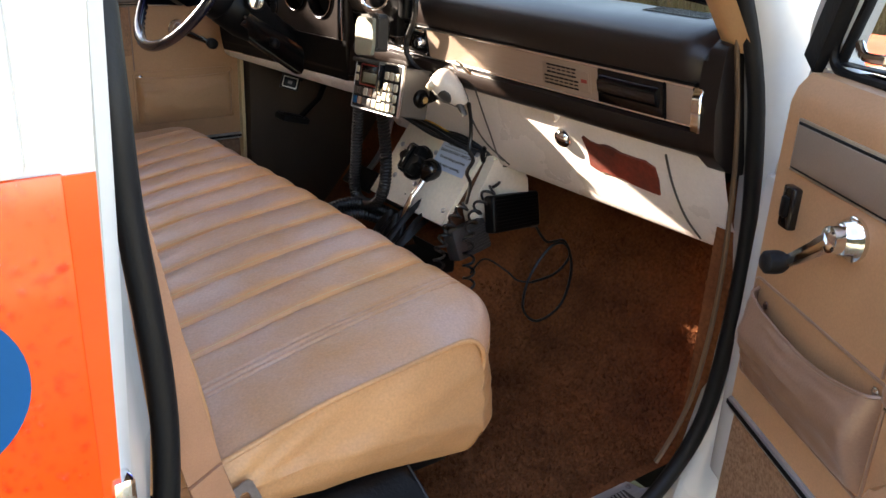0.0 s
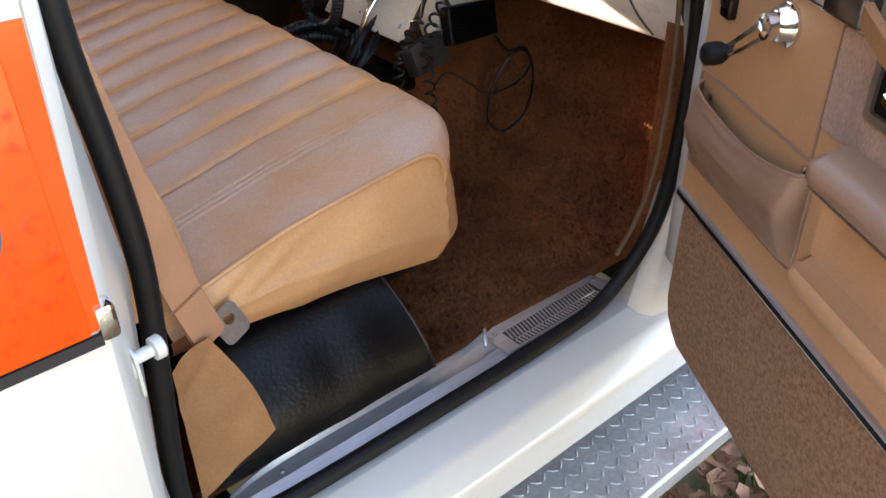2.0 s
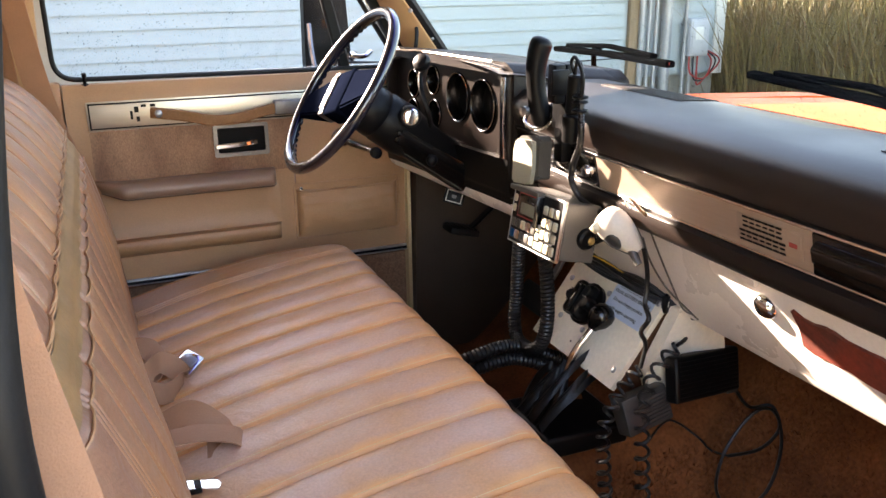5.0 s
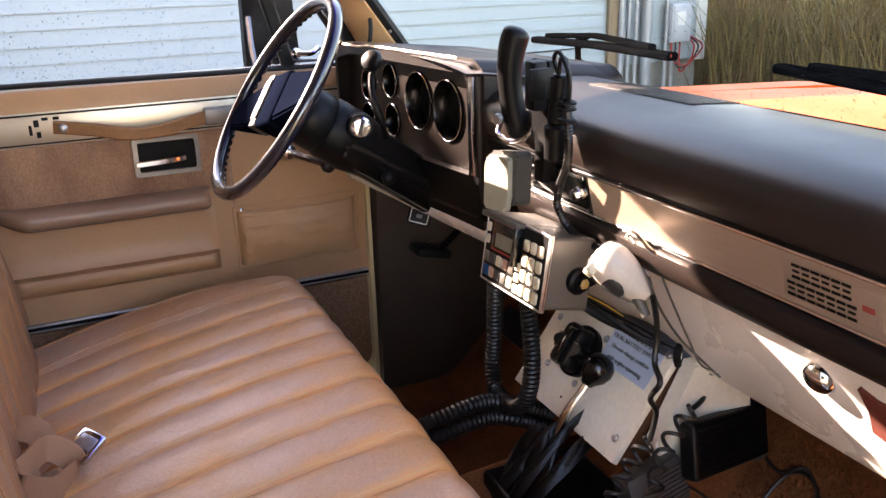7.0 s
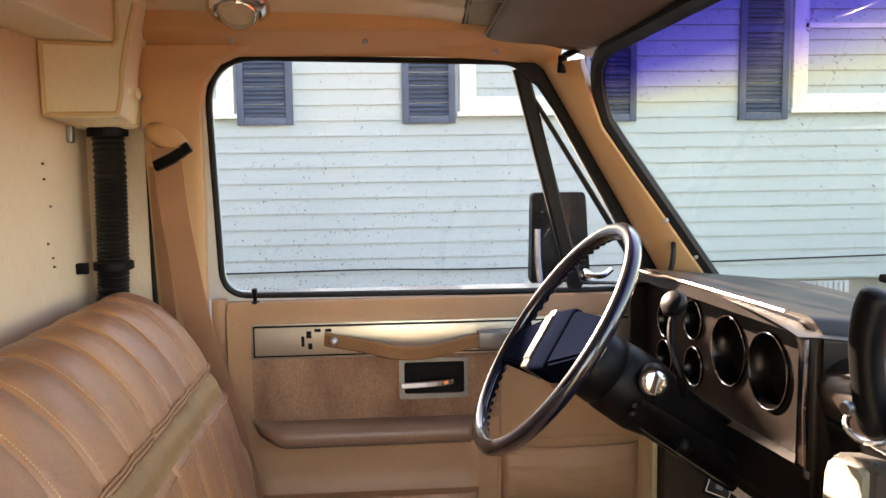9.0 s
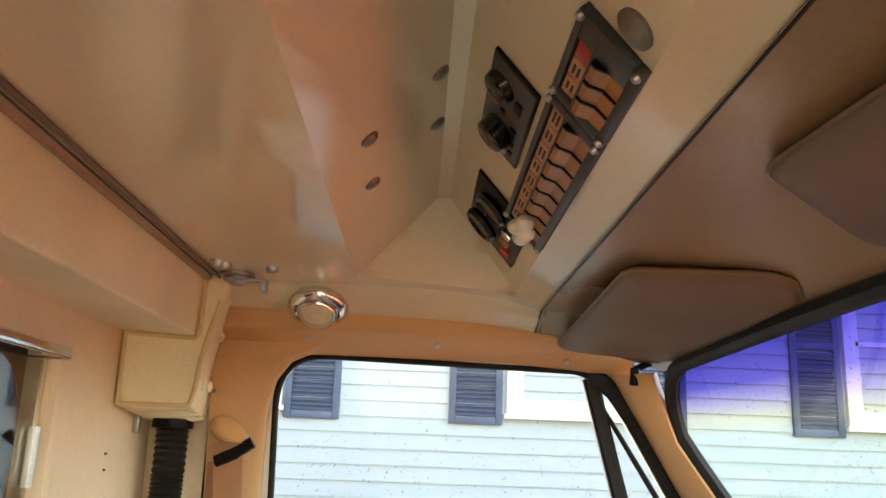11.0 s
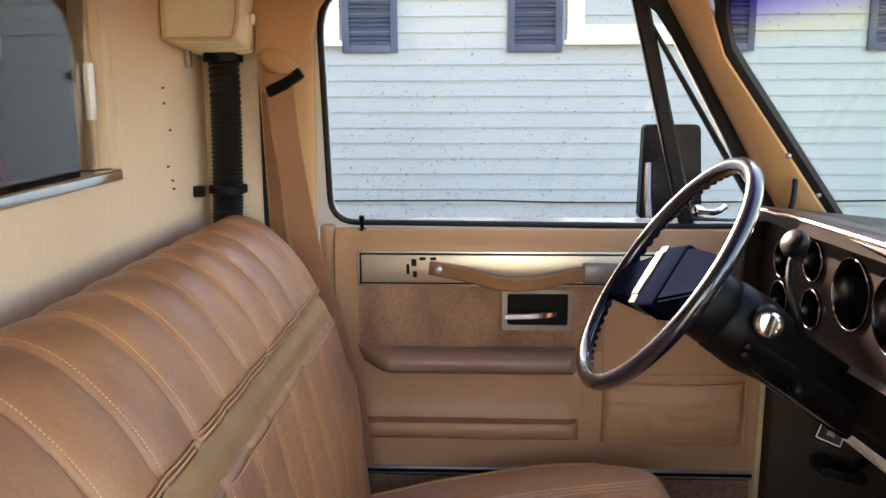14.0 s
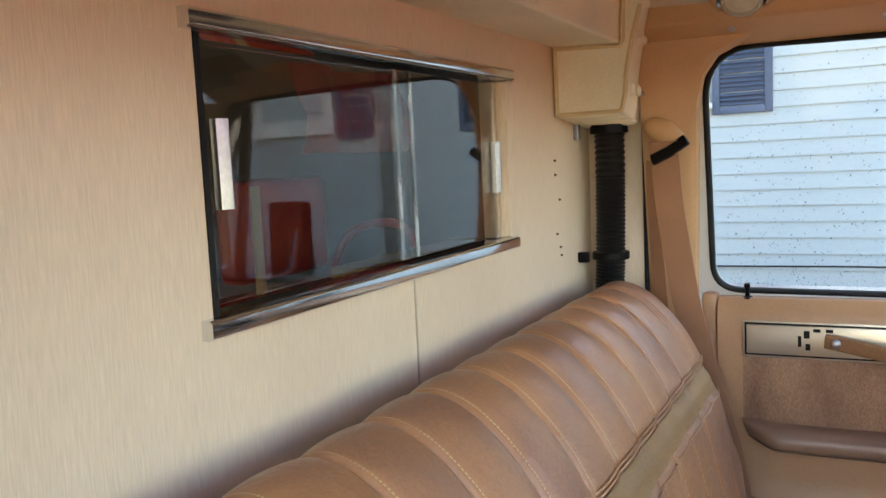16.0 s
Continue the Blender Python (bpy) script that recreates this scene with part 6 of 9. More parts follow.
    if s < 0:
        bm = bmesh.new()
        box(bm, (1.009, 0.808, 1.396), (1.038, 0.822, 1.454), 0.004)
        sw = put("lock_switch", bm, M_BLACKGLOSS, None, "black rocker switch")
        bm = bmesh.new()
        box(bm, (1.016, 0.803, 1.412), (1.031, 0.812, 1.440), 0.003)
        put("rocker", bm, M_BLACK, sw)
    # lock knob on the sill
    bm = bmesh.new()
    lathe(bm, [(0.010, 0), (0.010, 0.002), (0.006, 0.004), (0.004, 0.005), (0.004, 0.018), (0.006, 0.024), (0.005, 0.030), (0, 0.031)], (0.290, 0.848, 1.590), (0, -0.15, 1), 14)
    put("lock_knob", bm, M_BLACK)
    # upper frame: painted, then the black glass run
    outer = rounded([(0.196, 1.595), (1.175, 1.595), (0.872, 2.045), (0.800, 2.075), (0.196, 2.085)], [0.01, 0.05, 0.12, 0.10, 0.10], 8)
    inner = rounded([(0.224, 1.602), (1.105, 1.594), (0.850, 2.014), (0.794, 2.049), (0.224, 2.061)], [0.055, 0.03, 0.08, 0.08, 0.095], 8)
    lean = lambda z, y: y - 0.17 * max(0.0, z - 1.60)
    bm = bmesh.new()
    ra, rb, rc, rd = ([bm.verts.new((u, lean(v, y), v)) for u, v in q] for q, y in ((outer, 0.868), (inner, 0.868), (inner, 0.915), (outer, 0.915)))
    for a, b in ((ra, rb), (rb, rc), (rc, rd), (rd, ra)):
        bridge(bm, a, b)
    put("window_frame", bm, M_WHITE, None, "white window frame")
    bm = bmesh.new()
    tube(bm, [V(u, lean(v, 0.872), v) for u, v in inner], 0.0065, 8, closed=True)
    put("glass_run", bm, M_RUBBER, None, "black rubber glass run")
    bm = bmesh.new()
    p0, p1 = V(0.938, lean(1.60, 0.885), 1.600), V(0.812, lean(2.035, 0.885), 2.038)
    tube(bm, [p0, p1], 0.014, flat=(0.015, 0.010, (1, 0, 0.28)))
    put("vent_post", bm, M_RUBBER, None, "black vent window post")
    bm = bmesh.new()
    vents = [V(0.946, lean(1.61, 0.885), 1.610), V(1.088, lean(1.61, 0.885), 1.604), V(0.838, lean(1.978, 0.885), 1.985)]
    tube(bm, vents, 0.008, 8, closed=True)
    put("vent_seal", bm, M_RUBBER)
    bm = bmesh.new()
    slope = [(1.128, 1.597, 0.022), (1.07, 1.69, 0.020), (0.98, 1.832, 0.017), (0.895, 1.965, 0.015), (0.862, 2.012, 0.016), (0.835, 2.032, 0.016), (0.812, 2.040, 0.006)]
    dirs = [V(0.84, 0, 0.54)] * 4 + [V(0.78, 0, 0.62), V(0.5, 0, 0.86), V(0.3, 0, 0.95)]
    ring = []
    for (x, z, w), e in zip(slope, dirs):
        c = V(x - 0.006, lean(z, 0.862), z)
        ring.append([bm.verts.new(p) for p in (c - e * w, c - e * (w - 0.004) + V(0, -0.005, 0), c + e * (w - 0.004) + V(0, -0.005, 0), c + e * w, c + e * w + V(0, 0.01, 0), c - e * w + V(0, 0.01, 0))])
    for a, b in zip(ring, ring[1:]):
        for k in range(6):
            bm.faces.new((a[k], b[k], b[(k + 1) % 6], a[(k + 1) % 6]))
    put("weatherstrip", bm, M_RUBBER, None, "wide black rubber weatherstrip")
    bm = bmesh.new()
    vs = [bm.verts.new((u, lean(v, 0.888), v)) for u, v in inner]
    bm.faces.new(vs)
    put("pane", bm, M_GLASS, None, "wet window glass", 0).visible_shadow = False
    # vent latch
    bm = bmesh.new()
    lathe(bm, [(0.012, 0), (0.013, 0.006), (0.008, 0.012), (0.007, 0.018), (0, 0.019)], (0.955, lean(1.625, 0.875), 1.628), (0, -1, 0), 16)
    tube(bm, smooth_path([(0.955, lean(1.63, 0.860), 1.628), (0.985, lean(1.63, 0.852), 1.628), (1.005, lean(1.63, 0.855), 1.64)], 6), 0.006, 8)
    put("vent_latch", bm, M_CHROME, None, "chrome vent window latch")
    d.rotation_euler = (0, 0, radians(angle))
    return d


door("door_1", 1, (1.195, 0.875), 0, "closed tan driver's door with brushed metal strip", radians(-25))
far_door = door("door_2", -1, (1.195, -0.875), 60, "open tan passenger door with map pocket and crank", radians(-40))
far_door.location = (1.172, -0.909, 0.754)


def on_driver_glass(r):
    x, z = r.uniform(0.25, 0.98), 1.61 + 0.43 * r.random() ** 1.7
    return V(x, 0.8895 - 0.17 * max(0, z - 1.6), z), V(0, 1, 0.17)


drops("rain_drops", on_driver_glass, 1900, 9, "rain drops on the driver's window", 0.0004, 0.0013)


def on_stripe(r):
    return V(r.uniform(-0.25, 0.145), -1.0246, r.uniform(1.325, 1.59)), V(0, -1, 0.05)


drops("rain_drops", on_stripe, 2000, 12, "rain drops on the orange stripe", 0.0006, 0.0026, 0.38, M_DROPCLEAR)

# outside mirror of the driver's door
mir = thing("side_mirror", "black side mirror on a chrome arm, wet with drops", "mirror", at=(0.97, 1.10, 1.60))
inv = Matrix.Translation((-0.97, -1.10, -1.60))
bm = bmesh.new()
prism(bm, rounded([(0.0, 1.572), (0.145, 1.572), (0.132, 1.785), (0.004, 1.785)], 0.012, 4), lambda u, v, w: V(0.886 + u, 1.13 + w + 0.12 * u, v), -0.02, 0.02)
bmesh.ops.bevel(bm, geom=[e for e in bm.edges if abs(e.verts[0].co.y - e.verts[1].co.y) < 0.02], offset=0.004, segments=2, affect="EDGES")
bm.transform(inv)
part("housing", bm, M_MIRROR, mir)
bm = bmesh.new()
tube(bm, smooth_path([(0.90, 1.10, 1.70), (0.895, 1.06, 1.62), (0.90, 1.02, 1.56), (0.93, 0.98, 1.50)], 6), 0.008, 8)
tube(bm, smooth_path([(1.0, 1.11, 1.60), (1.01, 1.05, 1.575), (1.03, 1.0, 1.56)], 6), 0.014, 10)
bm.transform(inv)
part("arm", bm, M_DARKCHROME, mir)


def on_mirror(r):
    u = r.uniform(0.01, 0.125)
    return V(0.895 + u, 1.109 + 0.12 * u, r.uniform(1.585, 1.775)), V(0.1, -1, 0)


drops("rain_drops", on_mirror, 260, 21, "rain drops on the mirror housing", 0.0006, 0.0018)

# ---- bench seat ----
PITCH, HALF = 0.0963, 0.72
seat = thing("bench_seat", "brown pleated vinyl bench seat with tan skirt", "seat", at=(0.5, 0, 0.95))
inv = Matrix.Translation((-0.5, 0, -0.95))


def pleat(y, amp):
    """Height of the pleats: full between seams, pinched at them; plain at the ends."""
    k = y / PITCH
    f = abs(k - round(k)) * PITCH
    if abs(y) > 5.5 * PITCH:
        return amp * 0.9
    return amp * (0.72 * (1 - math.exp(-f / 0.0028)) + 0.28 * math.sin(math.pi * min(0.5, f / PITCH)))


def seam_sheet(bm, fn, nv):
    """A cover with rows of vertices close to the seams."""
    ys = set()
    for k in range(-5, 6):
        for o in (0, 0.0012, 0.0028, 0.005, 0.008, 0.013, 0.02, 0.03, 0.04):
            ys |= {round(k * PITCH + o, 5), round(k * PITCH - o, 5)}
    ys = {y for y in ys if abs(y) < 0.553}
    ys |= {round(s * (0.554 + 0.0017 * i), 5) for s in (-1, 1) for i in range(26)}
    ys |= {round(s * (0.600 + (HALF - 0.600) * i / 16), 5) for s in (-1, 1) for i in range(17)}
    us = sorted((y / HALF + 1) / 2 for y in ys)
    g = [[bm.verts.new(fn(u, j / nv)) for j in range(nv + 1)] for u in us]
    for a, b in zip(g, g[1:]):
        for j in range(nv):
            bm.faces.new((a[j], b[j], b[j + 1], a[j + 1]))


def triple(y):
    """The rows of stitching between pleats and plain ends."""
    return -0.0052 * sum(math.exp(-((abs(y) - c) / 0.0022) ** 2) for c in (0.562, 0.575, 0.588))


def cushion(u, v):
    y = HALF * (2 * u - 1)
    end = max(0.0, (abs(y) - (HALF - 0.11)) / 0.11)
    front = 0.872 - 0.072 * end ** 2.2
    # v: 0 at the back, 0.8 at the front edge, then down to the piping
    if v < 0.8:
        t = v / 0.8
        x = 0.30 + (front - 0.055 - 0.30) * t
        z = 1.092 + 0.101 * t + 0.012 * math.sin(math.pi * t)
    else:
        a = (v - 0.8) / 0.2 * math.pi * 0.55
        x = front - 0.055 + 0.055 * math.sin(a)
        z = 1.186 + 0.007 - 0.050 * (1 - math.cos(a))
    z -= (0.004 + 0.022 * min(1.0, v / 0.8)) * end ** 2 + 0.010 * (y / HALF) ** 2
    fade = 1.0 if v < 0.85 else max(0.0, 1 - (v - 0.85) / 0.15)
    n = V(0, 0, 1) if v < 0.8 else V(math.sin((v - 0.8) / 0.2 * 1.7), 0, math.cos((v - 0.8) / 0.2 * 1.7))
    h = (pleat(y, 0.0160) + triple(y)) * fade + 0.003 * noise.noise(V(x * 7, y * 7, 1.0))
    return V(x, y * (1 - 0.012 * max(0, end)), z) + n * (h - 0.010)


bm = bmesh.new()
seam_sheet(bm, cushion, 48)
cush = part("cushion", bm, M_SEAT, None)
rim = [cushion(i / 120, 1.0) for i in range(121)]
left_side = [cushion(1.0, 1.0 - i / 30) for i in range(1, 31)]
right_side = [cushion(0.0, i / 30) for i in range(0, 30)]
edge = right_side + rim + left_side
bm = bmesh.new()
tube(bm, [p + V(0, 0.004 * (1 if p.y > 0 else -1) if abs(p.y) > 0.69 else 0, -0.002) for p in edge], 0.0042, 8)
pipe = part("piping", bm, M_SKIRT, None, "tan piping")


def skirt(u, v):
    p = edge[min(len(edge) - 1, round(u * (len(edge) - 1)))]
    out = V(0, 1 if p.y > 0 else -1, 0) if abs(p.y) > 0.69 and p.x < 0.80 else V(1, 0, 0) if abs(p.y) < 0.62 else V(0.7, 0.7 if p.y > 0 else -0.7, 0)
    drop = v * (p.z - 0.945 + 0.02 * math.sin(p.x * 9) - 0.045 * max(0, (0.52 - p.x) / 0.2 if abs(p.y) > 0.69 else 0))
    wr = 0.010 * noise.noise(V(p.x * 6, p.y * 6, v * 1.5)) + 0.008 * noise.noise(V(p.x * 16 + v * 7, p.y * 16, v * 2.5)) + 0.006 * math.exp(-((v - 0.55 - 0.5 * (p.x - 0.55)) / 0.05) ** 2)
    return p + out * (0.016 * math.sin(math.pi * min(1, v * 0.80 + 0.05)) - 0.005 + wr * math.sin(math.pi * min(1, v + 0.1)) - 0.026 * max(0.0, (v - 0.6) / 0.4) ** 2) - V(0, 0, drop)


bm = bmesh.new()
sheet(bm, skirt, 180, 24)
sk = part("skirt", bm, M_SKIRT, None, "wrinkled tan vinyl skirt")
bm = bmesh.new()
box(bm, (0.28, -0.66, 0.90), (0.78, 0.66, 0.99), 0.01)
base = part("seat_frame", bm, M_BLACK, None)


BACK = smooth_path([V(x, 0, z) for x, z in ((0.036, 1.44), (0.034, 1.52), (0.042, 1.588), (0.066, 1.631), (0.100, 1.645), (0.143, 1.630), (0.183, 1.595), (0.214, 1.555), (0.238, 1.511), (0.262, 1.465), (0.300, 1.37), (0.334, 1.27), (0.354, 1.18), (0.366, 1.085))], 8)


def along_back(v):
    """A point on the backrest's outline and the way that it faces; v: 0 behind the top, 1 at the cushion."""
    k = max(0.0, min(1.0, v)) * (len(BACK) - 1)
    j = min(int(k), len(BACK) - 2)
    d = (BACK[j + 1] - BACK[j]).normalized()
    return BACK[j].lerp(BACK[j + 1], k - j), V(-d.z, 0, d.x)


def backrest(u, v):
    y = HALF * (2 * u - 1)
    end = max(0.0, (abs(y) - (HALF - 0.10)) / 0.10)
    p, n = along_back(v)
    for e in (-0.02, 0.02):
        n = n + along_back(v + e)[1]
    n.normalize()
    hi = max(0.0, (p.z - 1.40) / 0.23)
    p = p - V(0.040 * end ** 2 * (p.x / 0.2) * (1.0 if p.z > 1.45 else max(0.25, 1 - (1.45 - p.z) * 6)), 0, 0.040 * hi * end ** 2.5)
    # worn back at its foot towards the driver
    k = max(0.0, min(1.0, (y + 0.45) / 0.65))
    foot = max(0.0, min(1.0, (1.47 - p.z) / 0.28)) if p.x > 0.15 else 0.0
    p = p - V(0.042 * k * k * (3 - 2 * k) * foot, 0, 0)
    band = math.exp(-((p.z - 1.488) / 0.021) ** 4) if p.x > 0.15 else 0.0
    h = pleat(y, 0.0165) * (1 - band) + 0.004 * band
    if p.x > 0.15:
        h -= 0.005 * sum(math.exp(-((p.z - c) / 0.003) ** 2) for c in (1.514, 1.462))
    if v < 0.08:
        h *= v / 0.08
    h += triple(y) * (1 - band) + 0.003 * noise.noise(V(y * 6, p.z * 6, 5))
    return V(p.x, y, p.z) + n * (h - 0.009)


def back_at(z):
    """The place along the front of the backrest at a height."""
    lo, hi = 0.45, 1.0
    for _ in range(24):
        m_ = (lo + hi) / 2
        lo, hi = (m_, hi) if along_back(m_)[0].z > z else (lo, m_)
    return lo


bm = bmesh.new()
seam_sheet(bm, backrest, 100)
back = part("backrest", bm, M_BACK_SHADED, None)
for s in (-1, 1):
    side = [backrest(0.0 if s < 0 else 1.0, i / 60) for i in range(61)]
    bm = bmesh.new()
    tube(bm, side[6:], 0.0042, 8)
    pp = part("piping", bm, M_SKIRT, None, "tan piping")
    bm = bmesh.new()
    vs = [bm.verts.new(p) for p in side] + [bm.verts.new(V(0.15, s * HALF, 1.09)), bm.verts.new(V(0.04, s * HALF, 1.35))]
    bm.faces.new(vs)
    bmesh.ops.triangulate(bm, faces=bm.faces[:])
    pq = part("end_panel", bm, M_SKIRT, None)
    for o in (pp, pq):
        o.parent = seat
        o.matrix_parent_inverse = inv
for o in (cush, pipe, sk, base, back):
    o.parent = seat
    o.matrix_parent_inverse = inv
bm = bmesh.new()


def seat_band(u, v):
    z = 1.507 - 0.038 * v
    p = backrest(0.012 + 0.976 * u, back_at(z))
    return p + V(0.9, 0, 0.43) * (0.002 + 0.006 * math.sin(math.pi * v))


sheet(bm, seat_band, 120, 8)
bd = part("band", bm, material("worn_band_vinyl", lin(168, 128, 84), 0.36, 0, 0.2, 8, 0.2, 240), None, "smooth tan vinyl band")
bd.parent = seat
bd.matrix_parent_inverse = inv
bm = bmesh.new()
for z in (1.518, 1.512, 1.459):
    tube(bm, [V(*(backrest(i / 80, back_at(z)))) + V(0.003, 0, 0.001) for i in range(2, 79)], 0.0016, 5)
st = part("band_stitching", bm, M_SKIRT, None)
st.parent = seat
st.matrix_parent_inverse = inv
# thread in the seams of the pleats
for nm, fn, lo, hi in (("cushion_stitching", cushion, 0.05, 0.84), ("backrest_stitching", backrest, 0.10, 0.98)):
    verts, faces = [], []
    for k in range(-5, 6):
        u = ((k * PITCH + 0.0062) / HALF + 1) / 2
        pts = [fn(u, lo + (hi - lo) * i / 130) for i in range(131)]
        for i in range(0, 130, 1):
            a, b = pts[i], pts[i].lerp(pts[i + 1], 0.62)
            up = V(0, 0, 0.0012) if nm[0] == "c" else V(0.0012, 0, 0.0010)
            w = V(0, 0.0012, 0)
            j = len(verts)
            verts += [tuple(a - w + up), tuple(a + w + up), tuple(b + w + up), tuple(b - w + up)]
            faces.append((j, j + 1, j + 2, j + 3))
    me = bpy.data.meshes.new(nm)
    me.from_pydata(verts, [], faces)
    me.materials.append(M_PIPING)
    o = new(nm, me)
    tagged(o, "pale thread in the pleat seams", kind="stuff")
    o.parent = seat
    o.matrix_parent_inverse = inv

# black tank cover under the seat end
bm = bmesh.new()


def tank(u, v):
    a = math.pi * (0.02 + 0.70 * v)
    wr = 0.004 * noise.noise(V(u * 6, v * 4, 2))
    r = 0.188 + wr
    return V(0.30 + (0.405 - 0.035 * math.sin(a)) * u, -0.60 - r * math.cos(a), 0.785 + r * math.sin(a) * 0.98)


sheet(bm, tank, 24, 24)
bmesh.ops.solidify(bm, geom=bm.faces[:], thickness=0.006)
cover = thing("tank_cover", "black grained vinyl cover under the seat end", "tank cover")
part("cover", bm, M_BLACKVINYL, cover)


def flap(u, v):
    top = tank(u, 0.04)
    x = 0.262 + 0.442 * u
    return V(x, top.y + (-0.7705 - top.y) * v, top.z + 0.002 + (0.782 - top.z) * v + 0.003 * noise.noise(V(u * 8, v * 3, 4)) - 0.002 * v)


bm = bmesh.new()
sheet(bm, flap, 30, 6)
bmesh.ops.solidify(bm, geom=bm.faces[:], thickness=0.003)
part("flap", bm, M_BLACKVINYL, cover, "black vinyl flap tucked to the sill")
bm = bmesh.new()
tube(bm, [tank(1.0, i / 40) for i in range(41)], 0.0022, 6)
part("hem", bm, M_BLACKVINYL, cover)

# ---- seat belts ----
belt = thing("seat_belt", "tan passenger seat belt hanging down the rear pillar", "seat belt", "seat belts", at=(0.25, -0.76, 1.6))
inv = Matrix.Translation((-0.25, 0.76, -1.6))


def add(bm, nm, mt, parent, inv_, lab="", smooth=40):
    bm.transform(inv_)
    return part(nm, bm, mt, parent, lab, smooth)


bm = bmesh.new()
tube(bm, smooth_path([(0.188, -0.755, 1.90), (0.214, -0.762, 1.70), (0.248, -0.770, 1.50), (0.281, -0.775, 1.32), (0.310, -0.772, 1.17), (0.333, -0.765, 1.07), (0.342, -0.762, 1.04)], 6), 0.01, flat=(0.025, 0.0012, (1, 0.25, 0.15)))
web = add(bm, "webbing", M_BELT, belt, inv)
bm = bmesh.new()
tube(bm, smooth_path([(0.318, -0.7745, 1.13), (0.330, -0.771, 1.085), (0.341, -0.767, 1.05)], 4), 0.01, flat=(0.0245, 0.0022, (1, 0.25, 0.15)))
add(bm, "stitched_end", M_BELT, belt, inv, "stitched webbing end")
bm = bmesh.new()
o = rounded([(-0.022, -0.026), (0.022, -0.030), (0.026, 0.024), (-0.020, 0.030)], 0.012, 5)
a0 = math.atan2(o[0][1], o[0][0])
h = [(0.004 + 0.009 * math.cos(a0 + 2 * math.pi * i / len(o)), 0.006 + 0.009 * math.sin(a0 + 2 * math.pi * i / len(o))) for i in range(len(o))]
m = axes((0.378, -0.742, 1.040), (1, 0.3, 0.35), (-0.2, 0.3, 1))
ra, rb, rc, rd = ([bm.verts.new(m @ V(u, v, w)) for u, v in q] for q, w in ((o, 0.0015), (h, 0.0015), (h, -0.0015), (o, -0.0015)))
for a, b in ((ra, rb), (rb, rc), (rc, rd), (rd, ra)):
    bridge(bm, a, b)
add(bm, "latch_plate", M_STEEL, belt, inv, "steel latch plate")


def sleeve(u, v):
    a = V(0.272, 0, 1.045).lerp(V(0.328, 0, 1.072), u)
    b = V(0.266, 0, 0.806).lerp(V(0.394, 0, 0.864), u)
    p = a.lerp(b, v) + V(0.010 * math.sin(math.pi * v) * u, 0, 0)
    return V(p.x, -0.790 + 0.010 * math.sin(math.pi * u) * (1 - v) - 0.006 * v + 0.004 * noise.noise(V(u * 3, v * 5, 1)) + 0.006 * math.exp(-((v - 0.28 + 0.2 * u) / 0.06) ** 2), p.z)


bm = bmesh.new()
sheet(bm, sleeve, 12, 24)
bmesh.ops.solidify(bm, geom=bm.faces[:], thickness=0.004)
add(bm, "boot", M_SKIRT, belt, inv, "cracked tan vinyl boot")
belt2 = thing("seat_belt", "tan driver's seat belt with a covered guide loop", "seat belt", "seat belts", at=(0.16, 0.76, 1.6))
inv = Matrix.Translation((-0.16, -0.76, -1.6))
bm = bmesh.new()
tube(bm, smooth_path([(0.160, 0.734, 1.895), (0.162, 0.738, 1.860), (0.168, 0.742, 1.78), (0.178, 0.748, 1.70), (0.192, 0.756, 1.60), (0.213, 0.764, 1.50), (0.232, 0.770, 1.434), (0.266, 0.776, 1.28), (0.29, 0.776, 1.12)], 6), 0.01, flat=(0.028, 0.0012, (1, -0.25, 0.15)))
add(bm, "webbing", M_BELT, belt2, inv)
bm = bmesh.new()
tube(bm, smooth_path([(0.134, 0.760, 1.86), (0.134, 0.770, 1.75), (0.144, 0.776, 1.58), (0.166, 0.780, 1.40), (0.18, 0.782, 1.2)], 6), 0.01, flat=(0.016, 0.0012, (1, -0.6, 0)))
add(bm, "return_webbing", M_BELT, belt2, inv)
bm = bmesh.new()
g = ball(bm, (0, 0, 0), 1.0, 18)
for v in g:
    v.co = V(0.160 + 0.040 * v.co.x, 0.757 + 0.022 * v.co.y, 1.905 + (0.032 if v.co.z > 0 else 0.020) * v.co.z - 0.35 * 0.05 * v.co.x)
add(bm, "guide_cover", M_TRIM, belt2, inv, "tan guide cover")
bm = bmesh.new()
tube(bm, [(0.140, 0.738, 1.862), (0.172, 0.732, 1.876), (0.203, 0.732, 1.897)], 0.008, flat=(0.010, 0.007, (0, 0.3, 1)))
add(bm, "guide_loop", M_BLACK, belt2, inv)


